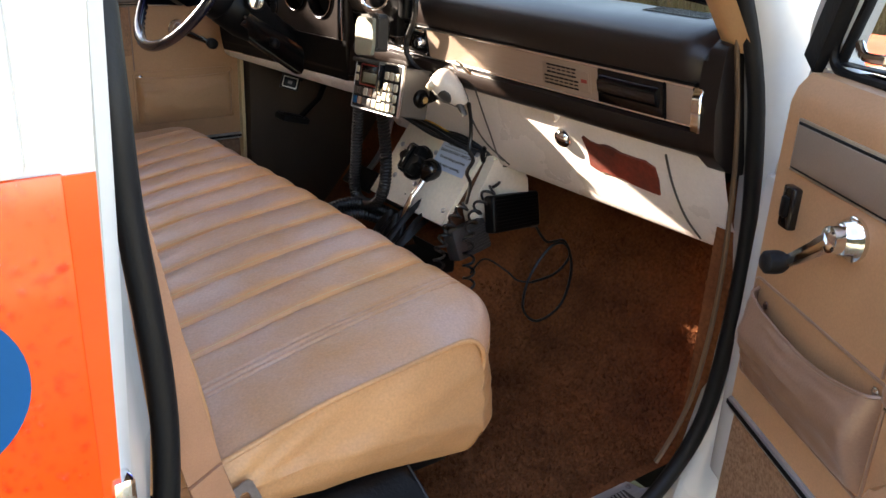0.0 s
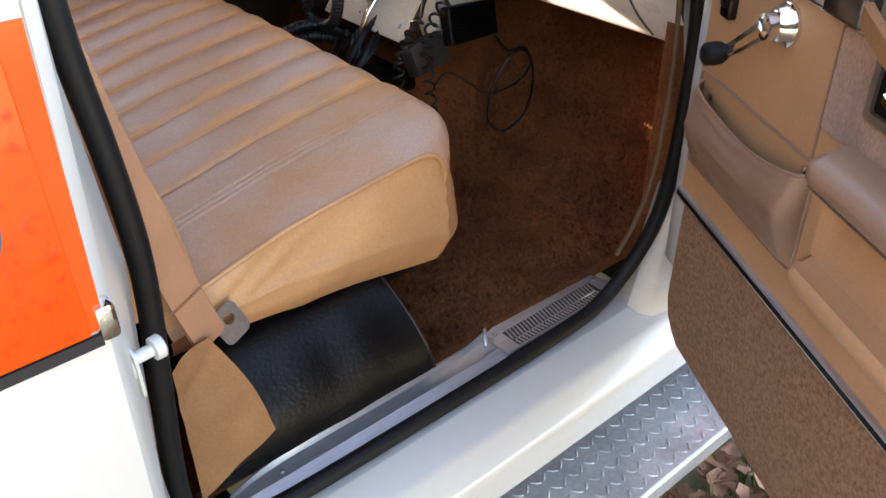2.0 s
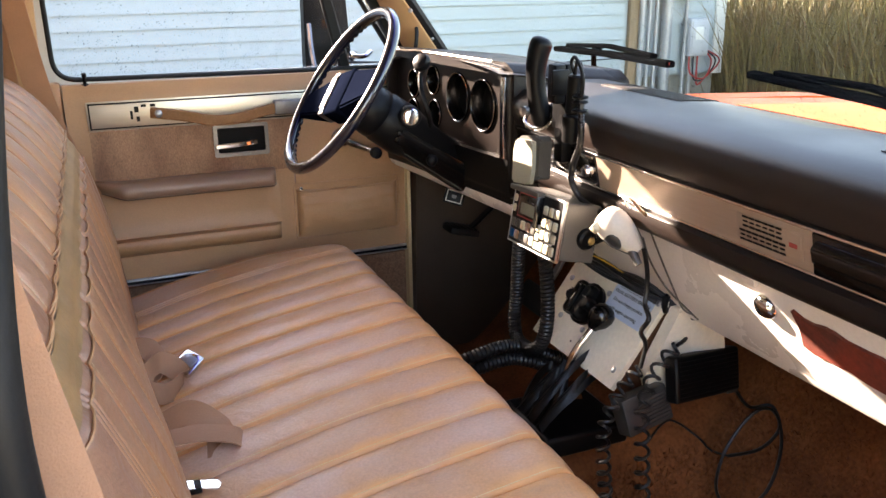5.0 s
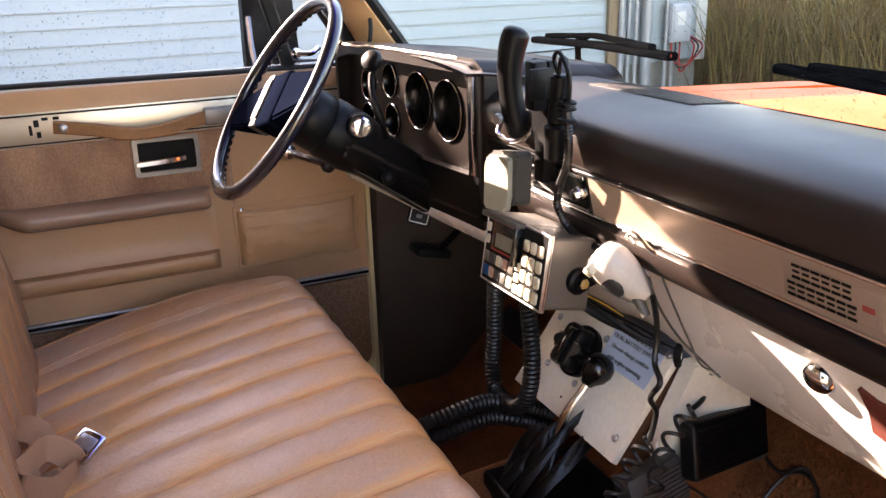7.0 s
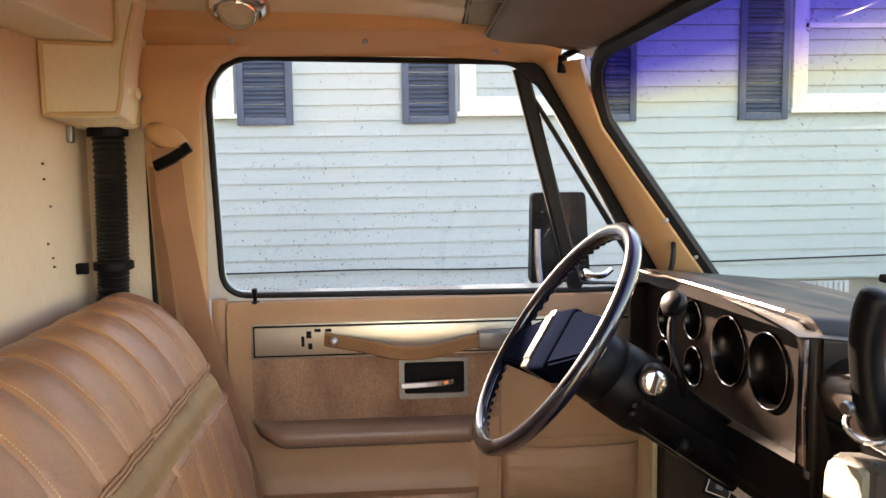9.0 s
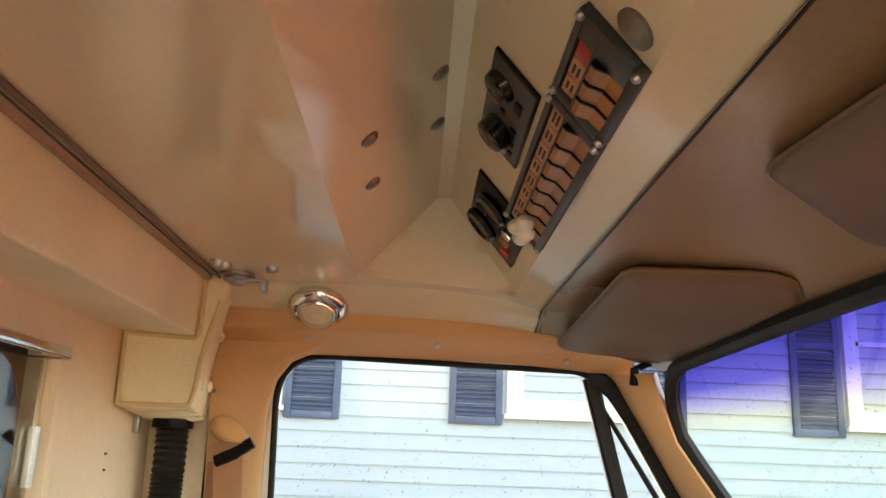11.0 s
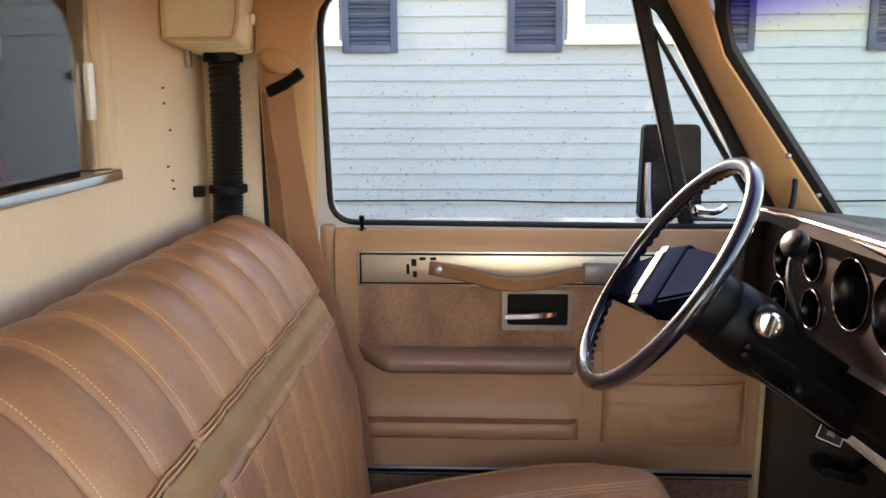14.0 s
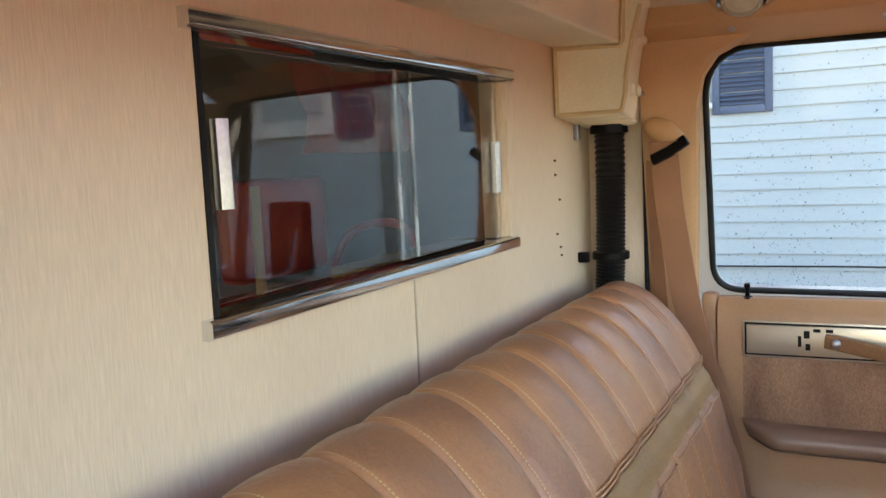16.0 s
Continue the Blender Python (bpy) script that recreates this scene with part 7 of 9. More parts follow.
def lap_buckle(x, y, turn, label):
    b = thing("belt_buckle", label, "belt buckle", "lap belts on the bench", at=(x, y, 1.112))
    b.rotation_euler = (0, 0, turn)
    bm = bmesh.new()
    tube(bm, smooth_path([(-0.10, -0.02, 0.02), (-0.05, -0.01, 0.045), (-0.01, 0.02, 0.050), (0.02, 0.0, 0.018), (-0.02, -0.035, 0.012), (-0.06, -0.02, 0.028), (-0.03, 0.015, 0.030)], 8), 0.01, flat=(0.020, 0.0016, (0.25, 0.3, 1)))
    part("webbing", bm, M_BELT, b)
    bm = bmesh.new()
    tube(bm, smooth_path([(-0.075, 0.085, 0.030), (-0.045, 0.080, 0.062), (-0.018, 0.062, 0.060), (-0.012, 0.045, 0.034), (-0.040, 0.040, 0.022), (-0.062, 0.055, 0.040), (-0.040, 0.090, 0.048), (-0.010, 0.100, 0.030)], 8), 0.01, flat=(0.021, 0.0014, (0.5, 0.6, 0.6)))
    part("slack_webbing", bm, M_BELT, b, "crumpled slack webbing")
    bm = bmesh.new()
    m = Matrix.Translation((0.040, 0.03, 0.028)) @ Euler((0.4, -0.25, 0.6)).to_matrix().to_4x4()
    box(bm, (-0.026, -0.020, -0.008), (0.026, 0.020, 0.008), 0.004, m)
    k = part("buckle", bm, M_CHROME, b, "chrome buckle")
    bm = bmesh.new()
    box(bm, (-0.010, -0.014, 0.007), (0.014, 0.014, 0.011), 0.002, m)
    part("button", bm, M_STEEL, k)


lap_buckle(0.372, 0.135, 0.2, "crumpled tan lap belt with a chrome buckle")
strap_ = thing("lap_belt", "folded tan lap belt end on the bench", "seat belt", "lap belts on the bench", at=(0.40, -0.12, 1.135))
SI = Matrix.Translation((-0.40, 0.12, -1.135))
bm = bmesh.new()
tube(bm, smooth_path([(0.345, -0.128, 1.158), (0.385, -0.130, 1.160), (0.425, -0.132, 1.152), (0.449, -0.134, 1.142), (0.452, -0.134, 1.132), (0.441, -0.133, 1.127), (0.400, -0.128, 1.126)], 6), 0.01, flat=(0.0225, 0.0013, (0.22, 1, 0.10)))
add(bm, "folded_end", M_BELT, strap_, SI)
bm = bmesh.new()
tube(bm, smooth_path([(0.345, -0.060, 1.150), (0.378, -0.066, 1.164), (0.402, -0.082, 1.158), (0.425, -0.100, 1.140), (0.41, -0.11, 1.130)], 6), 0.01, flat=(0.0235, 0.0013, (0.35, 0.75, 0.55)))
add(bm, "webbing", M_BELT, strap_, SI)
tongue = thing("belt_tongue", "small chrome belt tongue sticking out of the seat gap", "belt tongue", "lap belts on the bench", at=(0.388, -0.238, 1.132))
bm = bmesh.new()
prism(bm, rounded([(-0.030, -0.011), (0.014, -0.011), (0.018, 0.0), (0.014, 0.011), (-0.030, 0.011)], 0.003, 3), lambda u, v, w: V(u, v, w - u * 0.2), 0.0, 0.003)
part("plate", bm, M_CHROME, tongue)
bm = bmesh.new()
box(bm, (-0.03, -0.012, -0.003), (-0.010, 0.012, 0.007), 0.002)
part("sleeve", bm, M_BLACK, tongue)

# striker, jamb switch on the rear door jamb
stk = thing("door_striker", "white painted door striker bolt on the jamb", "striker", at=(0.192, -0.960, 1.229))
bm = bmesh.new()
dv = V(1, 0.10, 0.0).normalized()
lathe(bm, [(0.019, -0.012), (0.020, -0.006), (0.018, -0.003), (0.0068, -0.002), (0.0068, 0.019), (0.0125, 0.020), (0.013, 0.029), (0.011, 0.031), (0.005, 0.031), (0.004, 0.028), (0, 0.028)], (0, 0, 0), dv, 24)
part("bolt", bm, M_WHITE, stk)
bm = bmesh.new()
m = axes((-0.012, 0.0, -0.006), dv, (0, 0, 1))
prism(bm, rounded([(-0.030, -0.024), (0.030, -0.024), (0.030, 0.024), (-0.030, 0.024)], 0.012, 4), lambda u, v, w: m @ V(w, u, v), 0.004, 0.007)
part("washer", bm, M_WHITE, stk)
bm = bmesh.new()
box(bm, (0.156, -1.028, 1.312), (0.174, -1.006, 1.348), 0.005)
tagged(part("jamb_clip", bm, M_CHROME), "small bright clip on the door jamb edge", "clip")


# ---- dashboard ----
dash = thing("dashboard", "dark brown padded dashboard over a white steel lower panel", "dashboard", at=(1.2, 0, 1.4))
DI = Matrix.Translation((-1.2, 0, -1.4))


def dpart(nm, bm, mt, lab="", parent=None, smooth=40):
    return add(bm, nm, mt, parent or dash, DI, lab, smooth)


# pad on the passenger's side
prof = [(1.385, 1.598), (1.36, 1.606), (1.31, 1.617), (1.24, 1.622), (1.16, 1.616), (1.122, 1.606), (1.103, 1.592), (1.097, 1.573), (1.102, 1.545), (1.108, 1.532)]
bm = bmesh.new()
rows_ = []
for i in range(41):
    y = -0.815 + 1.03 * i / 40
    e = max(0.0, 1 - (y + 0.815) / 0.05)
    sh = 0.03 * (1 - math.sqrt(max(0, 1 - e * e))) if e > 0 else 0
    lim = 1.372 - 0.15 * (abs(y) / 0.8) ** 2.5
    rows_.append([bm.verts.new((min(x + (sh if x < 1.3 else 0), lim - 0.002 * (9 - k)), y, z - sh * 0.6)) for k, (x, z) in enumerate(prof)])
for a, b in zip(rows_, rows_[1:]):
    for k in range(len(prof) - 1):
        bm.faces.new((a[k], b[k], b[k + 1], a[k + 1]))
dpart("pad", bm, M_DASH)
# moulded end at the passenger's door
bm = bmesh.new()
prism(bm, rounded([(1.107, 1.60), (1.215, 1.603), (1.215, 1.40), (1.205, 1.387), (1.16, 1.398), (1.118, 1.43), (1.104, 1.50)], [0.03, 0, 0, 0.02, 0.03, 0.03, 0.03], 5), lambda u, v, w: V(u, w, v), -0.842, -0.806)
bmesh.ops.bevel(bm, geom=[e for e in bm.edges if all(abs(v.co.y + 0.806) < 1e-4 for v in e.verts)], offset=0.008, segments=3, affect="EDGES")
dpart("end_cap", bm, M_DASH_FACE)
bm = bmesh.new()
screw(bm, (1.17, -0.8055, 1.50), (0, 1, 0), 0.006)
dpart("screw", bm, M_STEEL)
# face strip, its chrome lines, lower lip
S0, S1 = -0.800, 0.07


def on_strip(y, f, lift=0.0):
    """A point on the strip: f from its lower edge (0) to its upper (1)."""
    return V(1.1215 - 0.0135 * f - lift, y, 1.467 + 0.062 * f)


def strip_box(y0, y1, f0, f1, h0, h1, bevel=0.0):
    bm = bmesh.new()
    m = axes(on_strip(0, 0), (0, 1, 0), on_strip(0, 1) - on_strip(0, 0))
    sgn = 1 if m.col[2].x < 0 else -1
    box(bm, (y0, f0 * 0.0635, min(sgn * h0, sgn * h1)), (y1, f1 * 0.0635, max(sgn * h0, sgn * h1)), bevel, m)
    return bm


dpart("face_strip", strip_box(S0, -0.098, 0.02, 0.98, -0.006, 0.0), M_STRIP, "taupe brushed face strip")
for f in (0.0, 1.0):
    dpart("chrome_line", strip_box(S0, 0.205, f - 0.035, f + 0.035, -0.004, 0.003, 0.0008), M_CHROME, "thin chrome line")
    g_ = f + (0.075 if f > 0.5 else -0.075)
    dpart("black_line", strip_box(S0, 0.205, g_ - 0.035, g_ + 0.035, -0.004, 0.0012), M_BLACK)
LIP = [(1.1225, 1.463), (1.1125, 1.458), (1.110, 1.448), (1.112, 1.437), (1.120, 1.426), (1.134, 1.419), (1.155, 1.418), (1.19, 1.425)]
bm = bmesh.new()
sheet(bm, lambda u, v: V(LIP[round(v * 7)][0], -0.81 + 1.02 * u, LIP[round(v * 7)][1]), 30, 7)
dpart("lower_lip", bm, M_DASH_FACE, "brown lower lip")
# grab recess, end plate and bright handle
bm = strip_box(-0.738, -0.597, 0.04, 0.96, -0.003, 0.004, 0.002)
rec = dpart("grab_handle", bm, M_BLACKGLOSS, "black gloss grab handle")
bm = bmesh.new()
prism(bm, rounded([(0.004, 0.015), (0.030, 0.022), (0.034, 0.040), (0.012, 0.050), (0.004, 0.045)], 0.005, 3), lambda u, v, w: V(1.1215 - 0.0135 * (v / 0.063) - u * 0.45, w, 1.467 + v), -0.73, -0.605)
dpart("grip", bm, M_BLACKGLOSS, "", rec)
dpart("end_plate", strip_box(-0.796, -0.744, 0.03, 0.97, -0.003, 0.0022, 0.0008), M_STRIP)
for y in (-0.741, -0.7975):
    dpart("plate_line", strip_box(y - 0.0012, y + 0.0012, 0.0, 1.0, -0.003, 0.0035), M_BLACK)
bm = bmesh.new()
tube(bm, [V(1.109, -0.806, 1.528), V(1.101, -0.809, 1.515), V(1.104, -0.810, 1.485), V(1.113, -0.806, 1.463)], 0.006, flat=(0.009, 0.004, (0, 1, 0)))
dpart("end_handle", bm, M_CHROME, "bright end trim")
# badge: two rows of bars, a small pale plate
badge = dpart("badge", strip_box(-0.578, -0.458, 0.16, 0.80, -0.002, 0.0012, 0.0004), M_STRIP, "model badge")
for row, (f0, f1, y0, n) in enumerate(((0.52, 0.78, -0.470, 6), (0.18, 0.44, -0.463, 7))):
    for i in range(n):
        y = y0 - i * 0.0125
        for a, b, c, d_ in ((0, 1, 0.82, 1.0), (0, 1, 0.0, 0.18), (0.1, 0.9, 0.44, 0.58)):
            w = 0.0105
            dpart("bar", strip_box(y - w * b, y - w * a, f0 + (f1 - f0) * c, f0 + (f1 - f0) * d_, 0.0012, 0.0022), M_BLACK, "", badge, 0)
dpart("emblem", strip_box(-0.574, -0.551, 0.22, 0.76, 0.0012, 0.002), M_STRIP, "pale emblem", badge)
dpart("emblem_bar", strip_box(-0.570, -0.556, 0.44, 0.54, 0.002, 0.0025), M_FADED, "", badge)
# glossy black radio face in the middle, with bright trim
bm = strip_box(-0.094, 0.205, 0.03, 0.97, -0.004, 0.001, 0.001)
rf = dpart("radio_face", bm, M_BLACKGLOSS, "black gloss radio face")
dpart("dial_glass", strip_box(-0.07, 0.05, 0.18, 0.80, 0.001, 0.003, 0.001), M_LENS, "dial glass", rf)
dpart("radio_trim", strip_box(-0.09, 0.07, 0.83, 0.92, 0.001, 0.004, 0.001), M_CHROME, "chrome trim", rf)
dpart("radio_trim", strip_box(-0.09, 0.07, 0.06, 0.13, 0.001, 0.004, 0.001), M_CHROME, "chrome trim", rf)
for y in (-0.078, 0.06):
    bm = bmesh.new()
    lathe(bm, [(0.012, 0.0), (0.013, 0.004), (0.010, 0.016), (0.008, 0.018), (0, 0.018)], on_strip(y, 0.5), (-1, 0, -0.2), 18)
    dpart("radio_knob", bm, M_CHROME, "", rf)
# white steel lower panel


def knee(y, f, lift=0.0):
    p = V(1.150, y, 1.438).lerp(V(1.258, y, 1.234), f)
    return p + V(-0.884, 0, -0.468) * lift


bm = bmesh.new()


def knee_at(u, v):
    y = -0.835 + 1.06 * u
    if v <= 0.8:
        bow = 0.010 * math.sin(math.pi * v / 0.8)
        return knee(y, v / 0.8, bow)
    a = (v - 0.8) / 0.2
    return knee(y, 1.0) + V(0.022 * a, 0, -0.004 * math.sin(a * 3.0))


sheet(bm, knee_at, 40, 24)
dpart("lower_panel", bm, M_KNEE, "white painted lower panel")
bm = bmesh.new()
tube(bm, smooth_path([knee(-0.72, 0.18, 0.008), knee(-0.724, 0.45, 0.011), knee(-0.735, 0.75, 0.009), knee(-0.752, 0.97, 0.001)], 8), 0.0022, 6)
dpart("glove_box_seam", bm, M_GREY)
bm = bmesh.new()
tube(bm, smooth_path([knee(-0.171, 0.22, 0.008), knee(-0.168, 0.45, 0.011), knee(-0.185, 0.72, 0.009), knee(-0.236, 0.95, 0.002)], 8), 0.0022, 6)
dpart("glove_box_seam", bm, M_GREY)
bm = bmesh.new()
lathe(bm, [(0.021, 0.004), (0.021, 0.010), (0.017, 0.018), (0.010, 0.022), (0, 0.023)], knee(-0.464, 0.333), V(-0.884, 0, -0.468), 28)
lk = dpart("glove_box_lock", bm, M_CHROME, "chrome glove box lock")
bm = bmesh.new()
lathe(bm, [(0.016, 0.004), (0.018, 0.012), (0.014, 0.016), (0, 0.017)], knee(-0.452, 0.10), V(-0.884, 0, -0.468), 20)
dpart("bumper", bm, M_KNEE)
rnd = random.Random(2)
pt = [(-0.522, 0.245)] + [(-0.522 - 0.165 * i / 9, 0.262 + 0.045 * i / 9 + rnd.uniform(-0.014, 0.012)) for i in range(1, 9)] + [(-0.690, 0.335), (-0.694, 0.45), (-0.689, 0.60)] + [(-0.689 + 0.166 * i / 8, 0.595 - 0.055 * i / 8 + rnd.uniform(-0.02, 0.03)) for i in range(1, 8)] + [(-0.524, 0.53), (-0.528, 0.38)]
bm = bmesh.new()
top, bot = [bm.verts.new(knee(y, f, 0.0128)) for y, f in pt], [bm.verts.new(knee(y, f, 0.006)) for y, f in pt]
bm.faces.new(top)
bridge(bm, top, bot)
dpart("torn_decal", bm, M_RUST, "torn red-brown decal remnant", None, 0)
# driver's side: gauge cluster with its hood
NC = V(-1, -0.136, 0).normalized()
TC = V(0.136, -1, 0).normalized()


def clus(y, z, lift=0.0):
    return V(1.10 - 0.136 * (y - 0.228), y, z) + NC * lift


bm = bmesh.new()
out_ = rounded([(0.205, 1.375), (0.775, 1.375), (0.775, 1.648), (0.700, 1.662), (0.235, 1.660), (0.205, 1.640)], [0.02, 0.02, 0.03, 0.05, 0.03, 0.02], 6)
in_ = rounded([(0.238, 1.455), (0.752, 1.455), (0.752, 1.625), (0.69, 1.638), (0.250, 1.634), (0.238, 1.622)], [0.01, 0.01, 0.015, 0.03, 0.015, 0.01], 6)
ra = [bm.verts.new(clus(y, z, -0.02) + V(0.26, 0, -0.03)) for y, z in out_]
rb = [bm.verts.new(clus(y, z, 0.012)) for y, z in out_]
rc = [bm.verts.new(clus(y, z, 0.014)) for y, z in in_]
rd = [bm.verts.new(clus(y, z, -0.028)) for y, z in in_]
for a, b in ((ra, rb), (rb, rc), (rc, rd)):
    bridge(bm, a, b)
bmesh.ops.bevel(bm, geom=[e for e in bm.edges if e.verts[0] in set(rb) and e.verts[1] in set(rb)], offset=0.010, segments=3, affect="EDGES")
hood_ = dpart("cluster_hood", bm, M_DASH_FACE, "brown gauge cluster hood")
GAUGES = ((0.347, 1.556, 0.057), (0.453, 1.562, 0.056), (0.565, 1.590, 0.034), (0.662, 1.573, 0.034), (0.560, 1.510, 0.034), (0.666, 1.500, 0.034))
bm = bmesh.new()
loops = [[clus(y, z, -0.016) for y, z in in_]]
for y, z, r in GAUGES:
    loops.append([clus(y + 0.86 * r * math.sin(2 * math.pi * i / 36), z + r * math.cos(2 * math.pi * i / 36), -0.016) for i in range(36)])
edges_ = []
for lp in loops:
    vs = [bm.verts.new(p) for p in lp]
    edges_ += [bm.edges.new((vs[i], vs[(i + 1) % len(vs)])) for i in range(len(vs))]
bmesh.ops.triangle_fill(bm, use_beauty=True, edges=edges_)
dpart("gauge_plate", bm, M_DASH_FACE, "", hood_)
for y, z, r in GAUGES:
    bm = bmesh.new()
    lathe(bm, [(r + 0.0015, -0.001), (r + 0.001, 0.002), (r - 0.001, 0.0025), (r - 0.003, 0.0), (r - 0.007, -0.030)], clus(y, z, -0.015), NC, 36, V(0, 0, 1), 0.86)
    gg = dpart("gauge", bm, M_BEZEL, "dark ringed gauge", hood_)
    bm = bmesh.new()
    lathe(bm, [(r - 0.006, -0.029), (0, -0.029)], clus(y, z, -0.015), NC, 30, V(0, 0, 1), 0.86)
    dpart("dial", bm, M_BLACK, "", gg)
    bm = bmesh.new()
    tube(bm, [clus(y + 0.86 * (r - 0.0005) * math.sin(2 * math.pi * i / 40), z + (r - 0.0005) * math.cos(2 * math.pi * i / 40), -0.0122) for i in range(40)], 0.0012, 6, closed=True)
    dpart("ring", bm, M_CHROME, "thin chrome ring", gg)
bm = bmesh.new()
tube(bm, [clus(0.222, 1.632, 0.016), clus(0.222, 1.54, 0.018), clus(0.222, 1.45, 0.014), clus(0.222, 1.40, 0.010)], 0.004, flat=(0.007, 0.003, (0, 1, 0)))
dpart("cluster_trim", bm, M_CHROME, "chrome trim beside the cluster", hood_)
bm = bmesh.new()
tube(bm, [clus(0.27 + 0.45 * i / 12, 1.655 + (0.004 if i < 10 else 0), 0.013) for i in range(13)], 0.0028, 6)
dpart("hood_trim", bm, M_STRIP, "", hood_)
# top of the dash behind the hood
bm = bmesh.new()
sheet(bm, lambda u, v: V(1.06 + (0.312 - 0.15 * ((0.19 + 0.62 * v) / 0.8) ** 2.5) * u, 0.19 + 0.62 * v, 1.652 - 0.052 * u ** 1.3 - 0.01 * abs(2 * v - 1) ** 4), 14, 20)
dpart("hood_top", bm, M_DASH)
# black shroud under the cluster and white lower edge
bm = bmesh.new()
sheet(bm, lambda u, v: clus(0.20 + 0.575 * u, 1.462 - 0.098 * v + 0.004 * math.sin(math.pi * u) * v, 0.019 - 0.012 * v * v), 20, 8)
dpart("column_shroud_panel", bm, M_BLACK, "black lower cluster panel")
bm = bmesh.new()
sheet(bm, lambda u, v: V(1.108 - 0.078 * u + 0.016 * v * v, 0.10 + 0.70 * u, 1.368 - 0.010 * u - (0.036 - 0.016 * u) * v), 20, 6)
dpart("driver_lower_panel", bm, M_KNEE)
bm = bmesh.new()
sheet(bm, lambda u, v: V(1.282 + 0.30 * v, -0.83 + 1.05 * u, 1.246 + 0.03 * v), 8, 3)
dpart("underside", bm, M_BLACK)
# defroster and speaker grilles on the pad


def pad_z(x):
    """Height of the pad's top at a place along the car."""
    for (xa, za), (xb, zb) in zip(prof, prof[1:]):
        if xb <= x <= xa:
            return zb + (za - zb) * (x - xb) / (xa - xb)
    return prof[0][1]


def lay_on(bm, z):
    for v in bm.verts:
        v.co.z += pad_z(v.co.x) - z + 0.0014


def grille(x0, x1, y0, y1, z, nx, ny, label):
    bm = bmesh.new()
    box(bm, (x0, y0, z - 0.006), (x1, y1, z - 0.0012), 0.001)
    lay_on(bm, z)
    gr = dpart("grille", bm, M_DASH, label)
    bm = bmesh.new()
    for i in range(nx + 1):
        x = x0 + (x1 - x0) * i / nx
        box(bm, (x - 0.0009, y0, z - 0.001), (x + 0.0009, y1, z + 0.0004))
    for j in range(ny + 1):
        y = y0 + (y1 - y0) * j / ny
        box(bm, (x0, y - 0.0009, z - 0.001), (x1, y + 0.0009, z + 0.0002))
    lay_on(bm, z)
    tagged(dpart("mesh", bm, M_DASH, "brown moulded mesh", gr, 0), kind="stuff")


grille(1.235, 1.315, -0.16, 0.09, 1.6208, 14, 44, "moulded speaker grille")
grille(1.20, 1.26, -0.73, -0.60, 1.6195, 7, 14, "moulded end grille")
grille(1.325, 1.350, -0.62, -0.20, 1.6128, 2, 60, "defroster slot")

# ---- steering column and wheel ----
AX = V(0.822, 0.004, -0.569).normalized()
UPW = (V(0, 0, 1) - AX * AX.z).normalized()
SIDE = UPW.cross(AX)
WC = V(0.799, 0.441, 1.597)
col = thing("steering_column", "black steering column with ignition lock and shift lever", "steering column", at=tuple(WC + AX * 0.15))
CI = Matrix.Translation(-Vector(col.location))
bm = bmesh.new()
lathe(bm, [(0.030, 0.045), (0.047, 0.050), (0.055, 0.060), (0.057, 0.10), (0.054, 0.105), (0.058, 0.112), (0.060, 0.17), (0.052, 0.21), (0.046, 0.26), (0.045, 0.42)], WC, AX, 28)
add(bm, "tube", M_BLACK, col, CI)
bm = bmesh.new()
sheet(bm, lambda u, v: WC + AX * (0.15 + 0.22 * v) + SIDE * (0.064 + 0.010 * v) * math.cos(math.pi * u) - UPW * ((0.052 + 0.010 * v) * math.sin(math.pi * u) - 0.010 * v), 14, 10)
add(bm, "shroud", M_BLACKGLOSS, col, CI)
kp_ = V(0.935, 0.369, 1.540)
bm = bmesh.new()
lathe(bm, [(0.024, -0.030), (0.024, 0.0), (0.021, 0.004), (0.019, 0.004)], kp_, (-0.25, -1, 0.1), 24)
ign = add(bm, "ignition_lock", M_BLACK, col, CI)
bm = bmesh.new()
lathe(bm, [(0.019, 0.002), (0.018, 0.008), (0.012, 0.010), (0, 0.010)], kp_, (-0.25, -1, 0.1), 20)
add(bm, "cylinder", M_CHROME, ign, CI, "chrome lock cylinder")
bm = bmesh.new()
box(bm, (-0.0015, -0.02, -0.013), (0.0015, 0.0, 0.016), 0.0008, Matrix.Translation(kp_ + V(-0.004, -0.008, 0)) @ Matrix.Rotation(0.3, 4, "Y"))
add(bm, "key", M_STEEL, ign, CI)
bm = bmesh.new()
tube(bm, smooth_path([(0.985, 0.375, 1.515), (0.972, 0.360, 1.550), (0.962, 0.370, 1.592), (0.966, 0.385, 1.622), (0.972, 0.385, 1.638)], 8), 0.006, 8)
sl = add(bm, "shift_lever", M_BLACK, col, CI, "bent black shift lever")
bm = bmesh.new()
lathe(bm, [(0.006, -0.018), (0.012, -0.010), (0.019, -0.002), (0.021, 0.006), (0.018, 0.013), (0.010, 0.017), (0, 0.018)], (0.972, 0.385, 1.650), (-0.75, -0.4, 0.5), 22)
add(bm, "knob", M_BLACK, sl, CI)
for p in ((0.905, 0.374, 1.492), (0.91, 0.376, 1.504)):
    bm = bmesh.new()
    screw(bm, p, (0, -1, 0), 0.006)
    add(bm, "screw", M_BLACKGLOSS, col, CI)
bm = bmesh.new()
ball(bm, tuple(WC + AX * 0.23 + V(0, -0.06, -0.03)), (0.014, 0.014, 0.014), 12)
add(bm, "hazard_knob", M_BLACK, col, CI)
